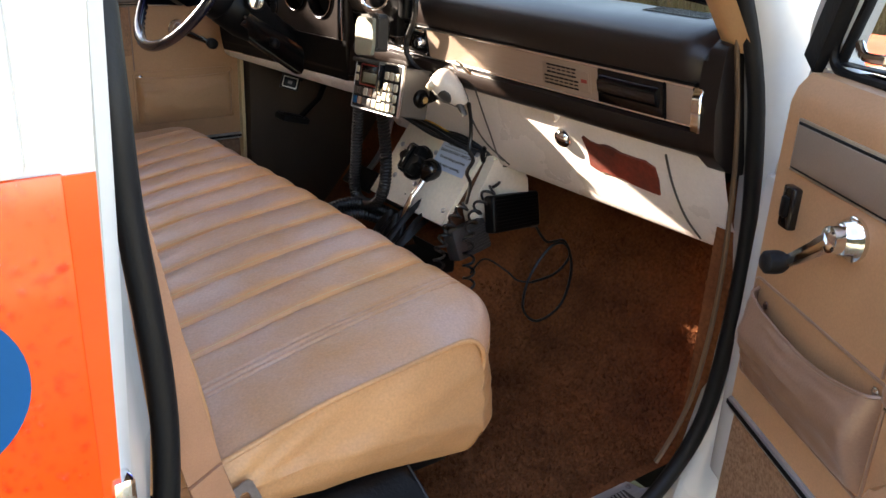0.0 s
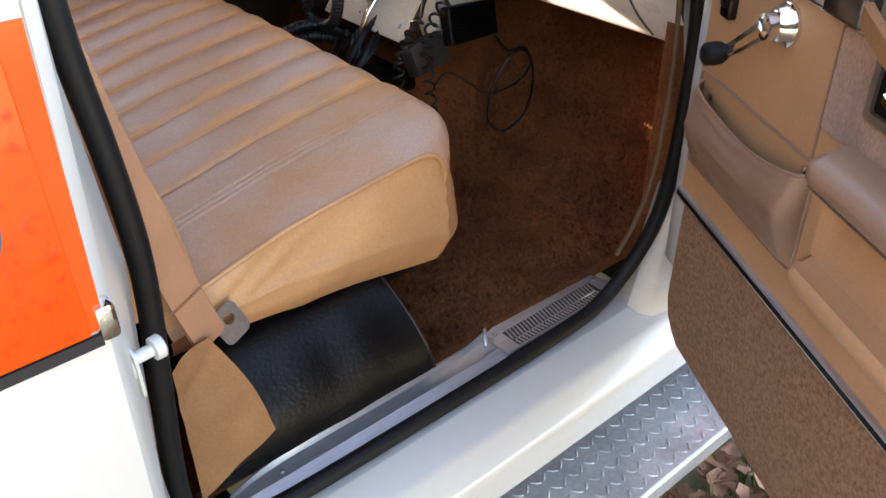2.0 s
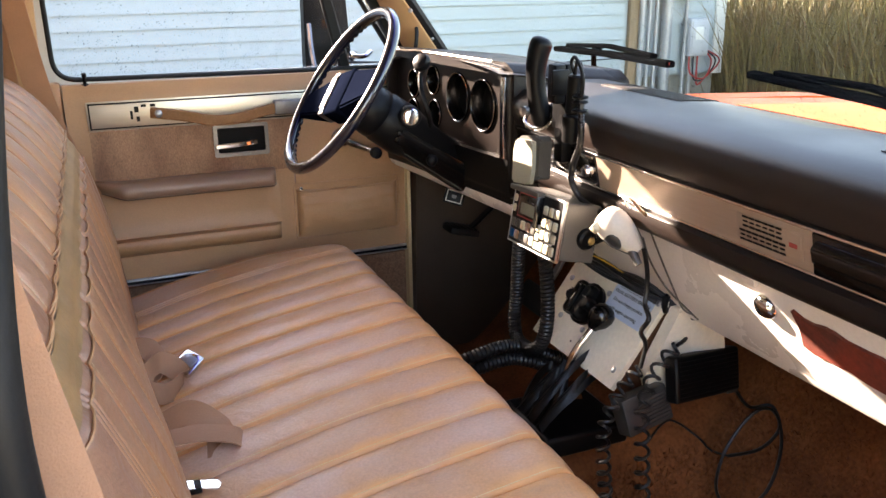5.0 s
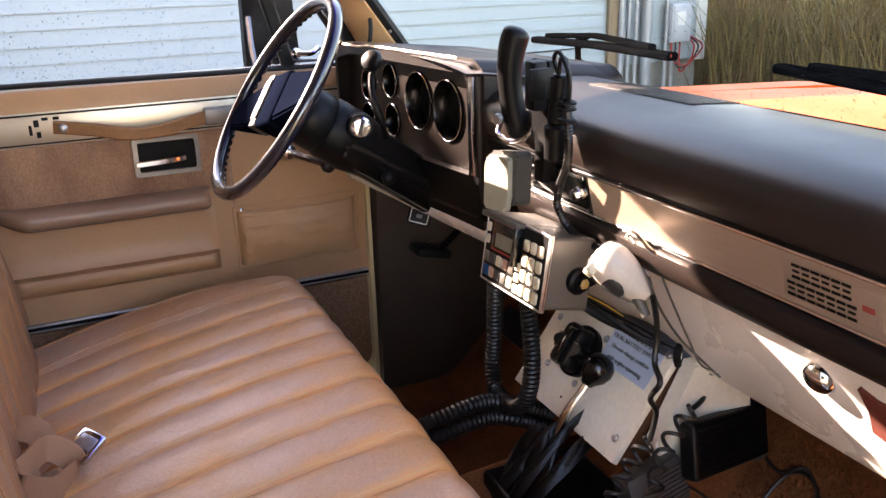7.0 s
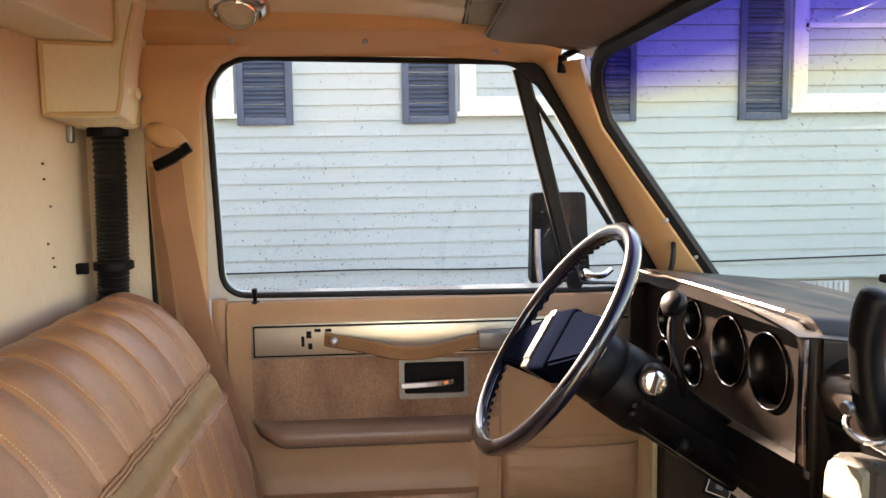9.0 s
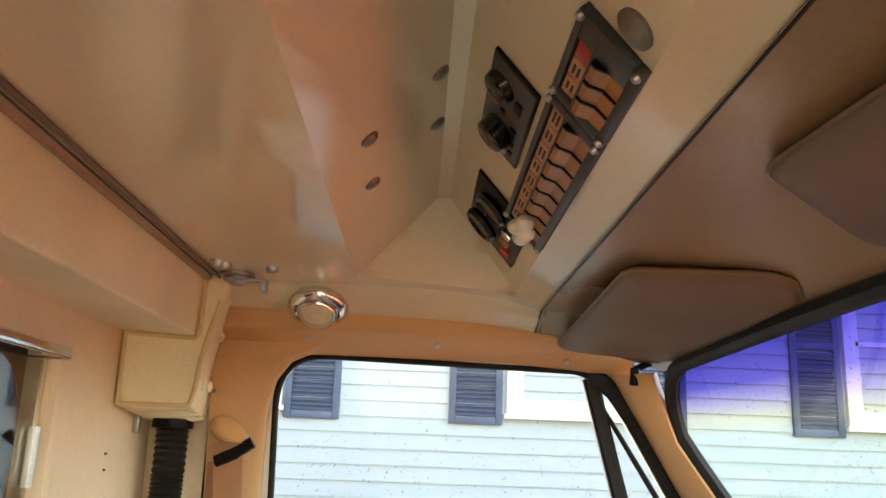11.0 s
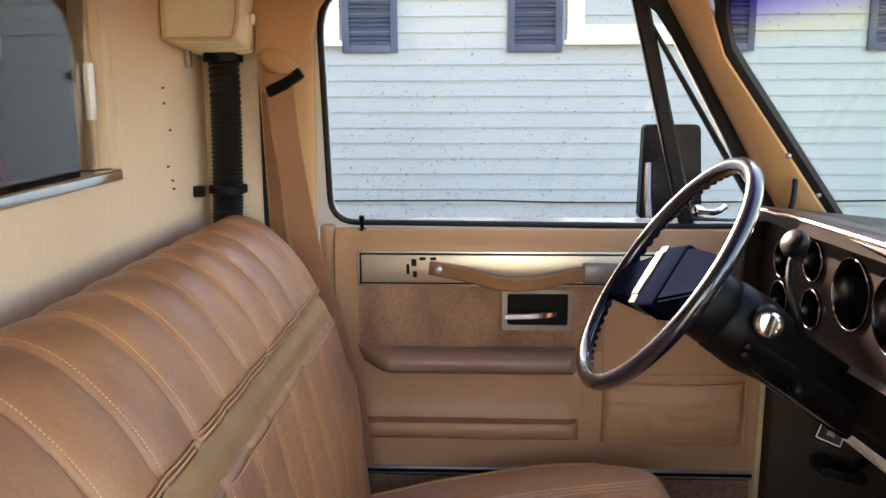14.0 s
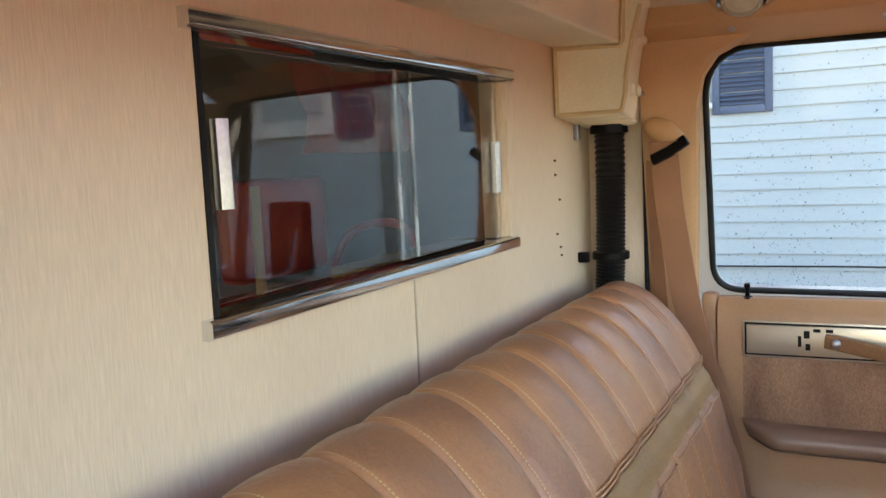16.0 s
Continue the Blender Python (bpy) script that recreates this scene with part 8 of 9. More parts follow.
wheel = thing("steering_wheel", "two-spoke dark blue steering wheel with ribbed rim", "steering wheel", at=tuple(WC))
WI = Matrix.Translation(-WC)
R = 0.1935
ring, rad = [], []
for i in range(176):
    a = 2 * math.pi * i / 176
    ring.append(WC + SIDE * (R * math.cos(a)) + UPW * (R * math.sin(a)))
    rad.append(0.0125)
bm = bmesh.new()
tube(bm, ring, 0.0125, 12, closed=True, radii=rad)
rim_ = add(bm, "rim", material("dark_blue_wheel", lin(15, 18, 30), 0.22, 0, 0.12, 9, 0.03, 200, coat=1.0), wheel, WI)
bm = bmesh.new()
for i in range(64):
    a = 2 * math.pi * i / 64
    rr = SIDE * math.cos(a) + UPW * math.sin(a)
    t_ = -SIDE * math.sin(a) + UPW * math.cos(a)
    c = WC + rr * (R - 0.0050) + AX * 0.0085
    tube(bm, [c - t_ * 0.0066, c - t_ * 0.003, c + t_ * 0.003, c + t_ * 0.0066], 0.005, 6, radii=[0.003, 0.0056, 0.0056, 0.003])
tagged(add(bm, "grip_ribbing", rim_.data.materials[0], rim_, WI), kind="stuff")
dark = material("matte_blue_wheel_plastic", lin(13, 18, 31), 0.8, 0, 0.12, 9, 0.05, 240, spec=0.0)
mW = axes(WC, SIDE * math.cos(0.30) - UPW * math.sin(0.30), UPW * math.cos(0.30) + SIDE * math.sin(0.30))
if mW.col[2].to_3d().dot(AX) > 0:
    mW = mW @ Matrix.Diagonal((1, 1, -1, 1))
for s_ in (-1, 1):
    bm = bmesh.new()
    top = [mW @ V(s_ * y, z, h) for y, z, h in ((0.045, 0.042, 0.002), (0.175, 0.018, 0.006), (0.190, 0.010, 0.004), (0.190, -0.034, 0.004), (0.175, -0.040, 0.006), (0.045, -0.052, 0.002))]
    low = [mW @ V(s_ * y, z, h) for y, z, h in ((0.045, 0.046, -0.030), (0.175, 0.022, -0.008), (0.188, 0.012, -0.006), (0.188, -0.038, -0.006), (0.175, -0.044, -0.008), (0.045, -0.058, -0.030))]
    ta, la = [bm.verts.new(p) for p in top], [bm.verts.new(p) for p in low]
    bm.faces.new(ta)
    bm.faces.new(la[::-1])
    bridge(bm, ta, la)
    bmesh.ops.bevel(bm, geom=[e for e in bm.edges if e.verts[0] in ta and e.verts[1] in ta], offset=0.004, segments=3, affect="EDGES")
    add(bm, "spoke", dark, wheel, WI)
bm = bmesh.new()
box(bm, (-0.046, -0.060, -0.045), (0.030, 0.048, 0.004), 0.008, mW, 3)
pad_ = add(bm, "horn_pad", dark, wheel, WI)
for s_ in (1,):
    bm = bmesh.new()
    box(bm, (s_ * 0.038 - 0.013, -0.059, -0.032), (s_ * 0.038 + 0.013, 0.047, 0.0065), 0.003, mW)
    add(bm, "horn_trim", M_GREYDARK, pad_, WI, "grey ribbed horn trim")
    for i in range(4):
        bm = bmesh.new()
        y = s_ * 0.038 - 0.0105 + 0.007 * i
        box(bm, (y - 0.0022, -0.044, 0.006), (y + 0.0022, 0.036, 0.0085), 0.001, mW)
        bm.transform(WI)
        part("rib", bm, M_GREY, pad_)
bm = bmesh.new()
lathe(bm, [(0.050, 0.028), (0.048, 0.045), (0.044, 0.055), (0, 0.055)], WC, AX, 24)
add(bm, "hub", M_BLACK, wheel, WI)

# ---- radio control head with keypad ----
head_ = thing("siren_control_head", "grey keypad control head with red-framed display", "control head", at=(1.05, -0.03, 1.39))
HW, HH = 0.197, 0.110
HX, HY = V(-0.034, -0.997, 0.063), V(0.189, 0.055, 0.98)
HM = axes(V(1.0275, -0.032, 1.398) - HX * (HW / 2) - HY * (HH / 2), HX, HY)
HI = Matrix.Translation((-1.05, 0.03, -1.39)) @ HM


def hbox(nm, lo, hi, mt, bevel=0.0, parent=None, lab=""):
    bm = bmesh.new()
    box(bm, lo, hi, bevel)
    bm.transform(HI)
    return part(nm, bm, mt, parent or head_, lab)


bm = bmesh.new()
prism(bm, rounded([(0.003, 0.003), (HW - 0.003, 0.003), (HW - 0.003, HH - 0.003), (0.62 * HW, HH - 0.003), (0.58 * HW, HH - 0.001), (0.003, HH - 0.001)], 0.006, 3), lambda u, v, w: V(u, v, w), -0.075, -0.004)
bm.transform(HI)
part("body", bm, M_GREY, head_)
face_ = hbox("front", (0, 0, -0.006), (HW, HH, 0.0), M_GREYDARK, 0.004)
for lo, hi in (((0, 0, -0.006), (HW, 0.0025, 0.002)), ((HW - 0.0025, 0, -0.006), (HW, HH, 0.002)), ((0, HH - 0.0025, -0.006), (HW, HH, 0.002)), ((0, 0, -0.006), (0.0025, HH, 0.002))):
    hbox("bezel_edge", lo, hi, M_ALU, 0.001, face_)
hbox("keypad_plate", (0.0035, 0.004, -0.001), (HW - 0.0035, HH - 0.004, 0.0012), M_BLACK, 0, face_)
for i in range(3):
    for j in range(4):
        x, y = (0.668 + i * 0.104) * HW, 0.075 * HH + j * 0.0222
        hbox("key", (x, y, 0.001), (x + 0.0156, y + 0.0168, 0.0058), M_KEYCAP, 0.003, face_)
for j in range(3):
    hbox("key", (0.575 * HW, 0.008 + j * 0.0165, 0.001), (0.575 * HW + 0.015, 0.021 + j * 0.0165, 0.005), M_KEYCAP, 0.002, face_)
for i in range(5):
    for j in range(2):
        x, y = 0.008 + i * 0.0208, 0.010 + j * 0.0215
        hbox("key", (x, y, 0.001), (x + 0.0165, y + 0.0165, 0.0045), M_BLUE if (i, j) == (0, 0) else (M_KEYCAP, M_SUEDE, M_GREY, M_GREYDARK)[(i + 2 * j) % 4], 0.002, face_)
fr_ = hbox("display_frame", (0.026, 0.053, 0.001), (0.110, 0.100, 0.003), M_RED, 0.001, face_, "red display frame")
hbox("display_edge", (0.0285, 0.0555, 0.002), (0.1075, 0.0975, 0.0036), M_BLACKGLOSS, 0.001, face_)
hbox("display", (0.040, 0.060, 0.002), (0.102, 0.082, 0.0044), M_DISPLAY, 0.001, face_)
for y in (0.060, 0.079):
    hbox("lamp", (0.008, y, 0.001), (0.020, y + 0.014, 0.0055), M_KEYCAP, 0.003, face_)
hbox("canopy", (0.004, HH - 0.008, -0.004), (0.122, HH + 0.001, 0.016), M_GREYDARK, 0.002, face_)
hbox("canopy_side", (0.115, 0.046, -0.002), (0.122, HH - 0.004, 0.015), M_BLACKGLOSS, 0.002, face_)
bm = bmesh.new()
lathe(bm, [(0.020, -0.004), (0.020, 0.006), (0.016, 0.010), (0.009, 0.010), (0.008, 0.015), (0, 0.016)], (1.077, -0.128, 1.386), (0.15, -1, -0.05), 24)
bm.transform(Matrix.Translation((-1.05, 0.03, -1.39)))
kb = part("bracket_knob", bm, M_BLACK, head_)
bm = bmesh.new()
lathe(bm, [(0.008, 0.009), (0.008, 0.016), (0.005, 0.019), (0, 0.0195)], (1.077, -0.128, 1.386), (0.15, -1, -0.05), 6)
bm.transform(Matrix.Translation((-1.05, 0.03, -1.39)))
part("bolt", bm, M_WOOD, kb, "brass bolt")
bm = bmesh.new()
tube(bm, [(1.072, -0.127, 1.384), (1.11, -0.125, 1.392), (1.15, -0.115, 1.40)], 0.01, flat=(0.016, 0.002, (0, 0.3, 1)))
bm.transform(Matrix.Translation((-1.05, 0.03, -1.39)))
part("bracket", bm, M_BLACK, head_)

# ---- hand microphones, telephone ----
gm = thing("grey_microphone", "grey hand microphone clipped to the dash", "microphone", "microphones", at=(1.045, 0.03, 1.50))
GM = axes((1.040, 0.022, 1.502), (0.15, -1, 0.1), (0.12, 0.0, 1))
GI = Matrix.Translation((-1.045, -0.03, -1.50)) @ GM
if GM.col[2].x > 0:
    GI = GI @ Matrix.Diagonal((1, 1, -1, 1))
bm = bmesh.new()
prism(bm, rounded([(-0.034, -0.038), (0.034, -0.034), (0.034, 0.038), (0.026, 0.046), (-0.030, 0.044), (-0.036, 0.03)], 0.008, 4), lambda u, v, w: V(u, v, w), -0.026, 0.002)
bmesh.ops.bevel(bm, geom=[e for e in bm.edges if all(abs(v.co.z - 0.002) < 1e-4 for v in e.verts)], offset=0.004, segments=2, affect="EDGES")
bm.transform(GI)
part("body", bm, M_GREYDARK, gm)
bm = bmesh.new()
prism(bm, rounded([(-0.034, -0.044), (0.020, -0.044), (0.026, -0.02), (0.024, 0.036), (-0.028, 0.038), (-0.034, 0.02)], 0.006, 4), lambda u, v, w: V(u, v, w), 0.001, 0.011)
bmesh.ops.bevel(bm, geom=[e for e in bm.edges if all(abs(v.co.z - 0.011) < 1e-4 for v in e.verts)], offset=0.003, segments=2, affect="EDGES")
bm.transform(GI)
part("front_shell", bm, material("sage_grey_plastic", lin(150, 148, 130), 0.5, 0, 0.1, 9, 0.25, 300), gm, "pale grey front shell")
pm = thing("palm_microphone", "cream palm microphone hung on the dash lip", "microphone", "microphones", at=(1.088, -0.208, 1.424))
PM = axes((0, 0, 0), (0.50, -0.62, -0.66), (-0.8, -0.1, -0.5))
SHELL = [(0, -0.040), (0.014, -0.0385), (0.024, -0.034), (0.031, -0.024), (0.0335, -0.010), (0.0315, 0.006), (0.026, 0.022), (0.018, 0.038), (0.011, 0.048), (0.0085, 0.050), (0, 0.050)]
bm = bmesh.new()
lathe(bm, SHELL, (0, 0, 0), PM.col[0].to_3d(), 32, PM.col[2].to_3d(), 0.86)
part("shell", bm, M_MIC, pm)
bm = bmesh.new()
tube(bm, [PM @ V(h, q * r * 0.86 + 0.004 * q, 0) for q in (1, -1) for r, h in (SHELL[1:-1] if q > 0 else SHELL[1:-1][::-1])], 0.0010, 5, closed=True)
part("seam", bm, M_GREYDARK, pm)
bm = bmesh.new()
for v in ball(bm, (0, 0, 0), 1.0, 20):
    v.co = PM @ (V(0.004, 0.0180, 0.0) + V(0.023 * v.co.x, 0.0110 * v.co.y, 0.0215 * v.co.z))
part("talk_grille", bm, M_SLATE, pm, "black talk grille")
bm = bmesh.new()
box(bm, (-0.034, 0.016, -0.012), (-0.020, 0.034, 0.006), 0.003, PM)
part("talk_button", bm, M_KEYCAP, pm)
bm = bmesh.new()
rod(bm, PM @ V(0.040, 0.008, 0), PM @ V(0.066, 0.018, 0), 0.008, 0.006)
part("strain_relief", bm, M_GREY, pm)
bm = bmesh.new()
tube(bm, smooth_path([(1.115, -0.205, 1.455), (1.105, -0.20, 1.47), (1.108, -0.215, 1.475), (1.11, -0.24, 1.462), (1.118, -0.26, 1.45)], 6), 0.003, 6)
tagged(part("hang_clip", bm, M_CHROME), "bright wire clip on the dash lip", "clip")
tel = thing("telephone_handset", "black telephone handset upright in its cradle", "telephone", at=(1.084, 0.068, 1.638))
TI = Matrix.Translation((-1.05, -0.03, -1.64))
path = smooth_path([(1.066, 0.030, 1.558), (1.055, 0.032, 1.58), (1.048, 0.035, 1.62), (1.046, 0.037, 1.66), (1.050, 0.035, 1.695), (1.058, 0.030, 1.722)], 14)
bm = bmesh.new()
n_ = len(path)
prof_r = []
for i in range(n_):
    q = i / (n_ - 1)
    body_r = 0.0205 - 0.0022 * math.exp(-((q - 0.45) / 0.2) ** 2) + 0.001 * math.exp(-((q - 0.85) / 0.1) ** 2)
    low, high = min(1.0, 0.12 + q / 0.22), min(1.0, 0.04 + (1 - q) / 0.11)
    prof_r.append(body_r * math.sqrt(1 - (1 - low) ** 2) * math.sqrt(1 - (1 - high) ** 2))
tube(bm, path, 0.02, 16, radii=prof_r)
add(bm, "body", M_BLACK, tel, TI)
bm = bmesh.new()
tube(bm, smooth_path([(1.045, 0.055, 1.585), (1.030, 0.045, 1.565), (1.035, 0.02, 1.555), (1.05, -0.005, 1.563), (1.065, -0.015, 1.59)], 6), 0.004, 8)
add(bm, "wire_loop", M_CHROME, tel, TI, "bright wire loop")
bm = bmesh.new()
lathe(bm, [(0.008, 0), (0.009, 0.004), (0.007, 0.008), (0, 0.009)], (1.028, 0.035, 1.588), (-1, -0.3, 0), 16)
add(bm, "ring_switch", M_STEEL, tel, TI)
cr_ = thing("telephone_cradle", "black telephone cradle with charger plug", "cradle", at=(1.09, -0.05, 1.62))
TI = Matrix.Translation((-1.09, 0.05, -1.62))
bm = bmesh.new()
box(bm, (1.062, -0.030, 1.61), (1.085, 0.0, 1.680), 0.005)
box(bm, (1.050, -0.042, 1.628), (1.085, -0.035, 1.672), 0.003)
add(bm, "back_plate", M_BLACK, cr_, TI)
bm = bmesh.new()
rod(bm, (1.072, -0.084, 1.668), (1.070, -0.078, 1.60), 0.014, 0.013, 14, 0.003)
rod(bm, (1.070, -0.078, 1.60), (1.070, -0.074, 1.548), 0.017, 0.015, 14, 0.004)
add(bm, "plug", M_BLACK, cr_, TI)
bm = bmesh.new()
tube(bm, smooth_path([(1.070, -0.082, 1.665), (1.068, -0.091, 1.690), (1.066, -0.108, 1.685), (1.066, -0.114, 1.65), (1.068, -0.106, 1.62)], 8), 0.003, 8)
tube(bm, smooth_path([(1.070, -0.082, 1.668), (1.066, -0.076, 1.688), (1.062, -0.096, 1.698), (1.062, -0.121, 1.67), (1.066, -0.114, 1.63)], 8), 0.003, 8)
add(bm, "lead", M_RUBBER, cr_, TI)
for z in (1.61, 1.633, 1.625):
    bm = bmesh.new()
    tube(bm, [V(1.068 + 0.012 * math.cos(a), -0.106 + 0.009 * math.sin(a), z) for a in [2 * math.pi * i / 14 for i in range(14)]], 0.003, 6, closed=True)
    add(bm, "cable_tie", M_BLACK, cr_, TI)
bm = bmesh.new()
box(bm, (1.085, -0.03, 1.56), (1.10, 0.02, 1.68), 0.004)
box(bm, (1.085, -0.02, 1.50), (1.108, 0.01, 1.565), 0.004)
add(bm, "mount", M_BLACK, cr_, TI)
bm = bmesh.new()
bellows(bm, [(1.068, -0.106, 1.64), (1.072, -0.106, 1.56), (1.080, -0.070, 1.505), (1.086, -0.062, 1.470), (1.095, -0.10, 1.44), (1.12, -0.17, 1.425)], 0.0065, 0.0045, 0.16, 8)
tagged(part("coiled_cord", bm, M_HOSE), "black spiral cord hanging from the telephone cradle", "cord", "cords")


# ---- battery switch board, lever, cords under the dash ----
BE, BU = V(0, -1, 0), V(0.585, 0, 0.811).normalized()
BM = axes((1.117, 0.130, 1.102), BE, BU)
BW, BH = 0.300, 0.196
bs = thing("battery_switch_box", "cream battery switch box with a black rotary knob", "switch box", at=(1.20, 0.04, 1.13))
BI = Matrix.Translation((-1.20, -0.04, -1.13)) @ BM


def bpart(nm, bm, mt, lab="", parent=None):
    bm.transform(BI)
    return part(nm, bm, mt, parent or bs, lab)


bm = bmesh.new()
box(bm, (0, 0, -0.012), (BW, BH, 0.0), 0.0012)
board = bpart("board", bm, M_BOX, "cream painted board")
bm = bmesh.new()
box(bm, (0.006, 0.006, -0.100), (BW - 0.006, BH - 0.01, -0.012))
bpart("box", bm, M_WOODEDGE, "brown wooden box sides")
for x, y in ((0.280, 0.033), (0.142, 0.061), (0.152, 0.151), (0.056, 0.061), (0.021, 0.140), (BW - 0.014, BH - 0.014)):
    bm = bmesh.new()
    screw(bm, (x, y, 0.0), (0, 0, 1), 0.0065)
    bpart("screw", bm, M_STEEL)
bm = bmesh.new()
rod(bm, (0.130, 0.029, -0.001), (0.130, 0.029, 0.0006), 0.0024, seg=10)
bpart("screw_hole", bm, M_BLACK)
# rotary knob with six lobes
kc = V(0.118, 0.110, 0.0)
bm = bmesh.new()
lathe(bm, [(0.044, 0.0), (0.045, 0.010), (0.040, 0.014), (0, 0.014)], kc, (0, 0, 1), 30)
kn = bpart("rotary_knob", bm, M_BLACK, "black lobed rotary knob")
bm = bmesh.new()
lob = []
for i in range(72):
    a = 2 * math.pi * i / 72
    r = 0.036 + 0.006 * math.cos(6 * a)
    lob.append((r * math.cos(a), r * math.sin(a)))
rings_ = [[bm.verts.new(kc + V(x * k, y * k, h)) for x, y in lob] for k, h in ((1.0, 0.014), (1.03, 0.022), (1.0, 0.034), (0.9, 0.039), (0.55, 0.040))]
for a, b in zip(rings_, rings_[1:]):
    bridge(bm, a, b)
bm.faces.new(rings_[-1])
bpart("cap", bm, M_BLACK, "", kn)
bm = bmesh.new()
box(bm, (kc.x - 0.008, kc.y - 0.034, 0.038), (kc.x + 0.008, kc.y + 0.030, 0.050), 0.004)
bpart("pointer", bm, M_BLACKGLOSS, "", kn)
for x, y in ((-0.022, 0.012), (0.021, 0.010), (0.0, -0.030), (-0.020, -0.012)):
    bm = bmesh.new()
    box(bm, (kc.x + x - 0.006, kc.y + y - 0.0012, 0.0398), (kc.x + x + 0.006, kc.y + y + 0.0012, 0.0406))
    bpart("marking", bm, M_GREY, "", kn)
# label and its words
bm = bmesh.new()
box(bm, (0.158, 0.117, 0.0), (0.280, BH - 0.003, 0.0008))
lab_ = bpart("label", bm, M_LABEL, "pale blue notice label")
for text, x, y, size in (("NOTICE", 0.200, 0.1835, 0.0130), ("DUAL BATTERY SWITCH", 0.2190, 0.1650, 0.0100), ("Do not change position", 0.2185, 0.1485, 0.0099), ("with engine operating.", 0.2185, 0.1300, 0.0099)):
    writing(text, size, BI @ Matrix.Translation((x, y, 0.0012)), M_INK, lab_, extrude=0.0003)
bm = bmesh.new()
for i in range(9):
    box(bm, (0.170 + i * 0.0105, 0.1740, 0.0006), (0.176 + i * 0.0105, 0.1756, 0.0014))
bpart("small_print", bm, M_INK, "", lab_)
# cream heater box that carries on beside the board
bm = bmesh.new()
prism(bm, rounded([(1.190, 1.085), (1.335, 1.085), (1.350, 1.150), (1.343, 1.195), (1.285, 1.246), (1.240, 1.252), (1.175, 1.13)], [0.01, 0.02, 0.02, 0.012, 0.01, 0.01, 0.02], 4), lambda u, v, w: V(u, w, v), -0.200, -0.172)
bmesh.ops.bevel(bm, geom=[e for e in bm.edges if all(abs(v.co.y + 0.200) < 1e-4 for v in e.verts)], offset=0.006, segments=2, affect="EDGES")
tagged(part("heater_box", bm, M_BOX), "cream heater duct beside the battery switch board", "heater duct")

# transfer lever with ball knob, torn boot and tray
lev = thing("transfer_lever", "chrome transfer lever with black ball and torn boot", "gear lever", at=(1.10, -0.03, 1.0))
LI = Matrix.Translation((-1.10, 0.03, -1.0))
bm = bmesh.new()
tube(bm, smooth_path([(1.160, -0.063, 1.199), (1.136, -0.060, 1.165), (1.108, -0.054, 1.124), (1.085, -0.048, 1.05)], 6), 0.0075, 12)
add(bm, "shaft", M_CHROME, lev, LI, "chrome shaft")
bm = bmesh.new()
lathe(bm, [(0.010, -0.030), (0.013, -0.024), (0.022, -0.014), (0.0265, 0.0), (0.0245, 0.012), (0.016, 0.022), (0.006, 0.0258), (0, 0.026)], (1.160, -0.063, 1.199), (0.56, -0.12, 0.80), 28)
add(bm, "ball", M_BLACKGLOSS, lev, LI)
rnd = random.Random(8)
for i in range(9):
    bm = bmesh.new()
    y0 = -0.075 + 0.016 * i
    tip = V(1.112 + 0.036 * math.sin(i * 2.1), y0 * 0.6 - 0.056, 1.112 + 0.018 * math.cos(i * 1.7) - 0.006 * abs(i - 4))
    base = V(1.005 + 0.012 * (i % 3), y0 * 0.8 - 0.045, 1.012)
    mid = base.lerp(tip, 0.55) + V(0.0, 0.004 * (i - 4) * 0.4, 0.012)
    pts = smooth_path([base, base.lerp(mid, 0.5) + V(0, 0, 0.004), mid, mid.lerp(tip, 0.6) + V(0, 0, 0.004), tip], 4)
    n_ = len(pts)

    def leaf(u, v):
        k = u * (n_ - 1)
        j = min(int(k), n_ - 2)
        p = pts[j].lerp(pts[j + 1], k - j)
        w = 0.013 * (1 - u ** 2.2) + 0.001
        c = 2 * v - 1
        return p + V(0, w * c, 0.007 * (1 - c * c)) + V(0, 0, -0.006 * abs(c))
    sheet(bm, leaf, n_ * 2, 6)
    bmesh.ops.solidify(bm, geom=bm.faces[:], thickness=0.003)
    add(bm, "boot_fold", M_BLACKVINYL, lev, LI)
bm = bmesh.new()
box(bm, (1.000, -0.150, 0.965), (1.180, 0.030, 1.008), 0.008, seg=3)
g_ = [f for f in bm.faces if f.normal.z > 0.99 and f.calc_area() > 0.01]
r = bmesh.ops.inset_region(bm, faces=g_, thickness=0.012, depth=0.0)
for v in {v for f in g_ for v in f.verts}:
    v.co.z -= 0.016
add(bm, "tray", M_BLACK, lev, LI, "black plastic tray")

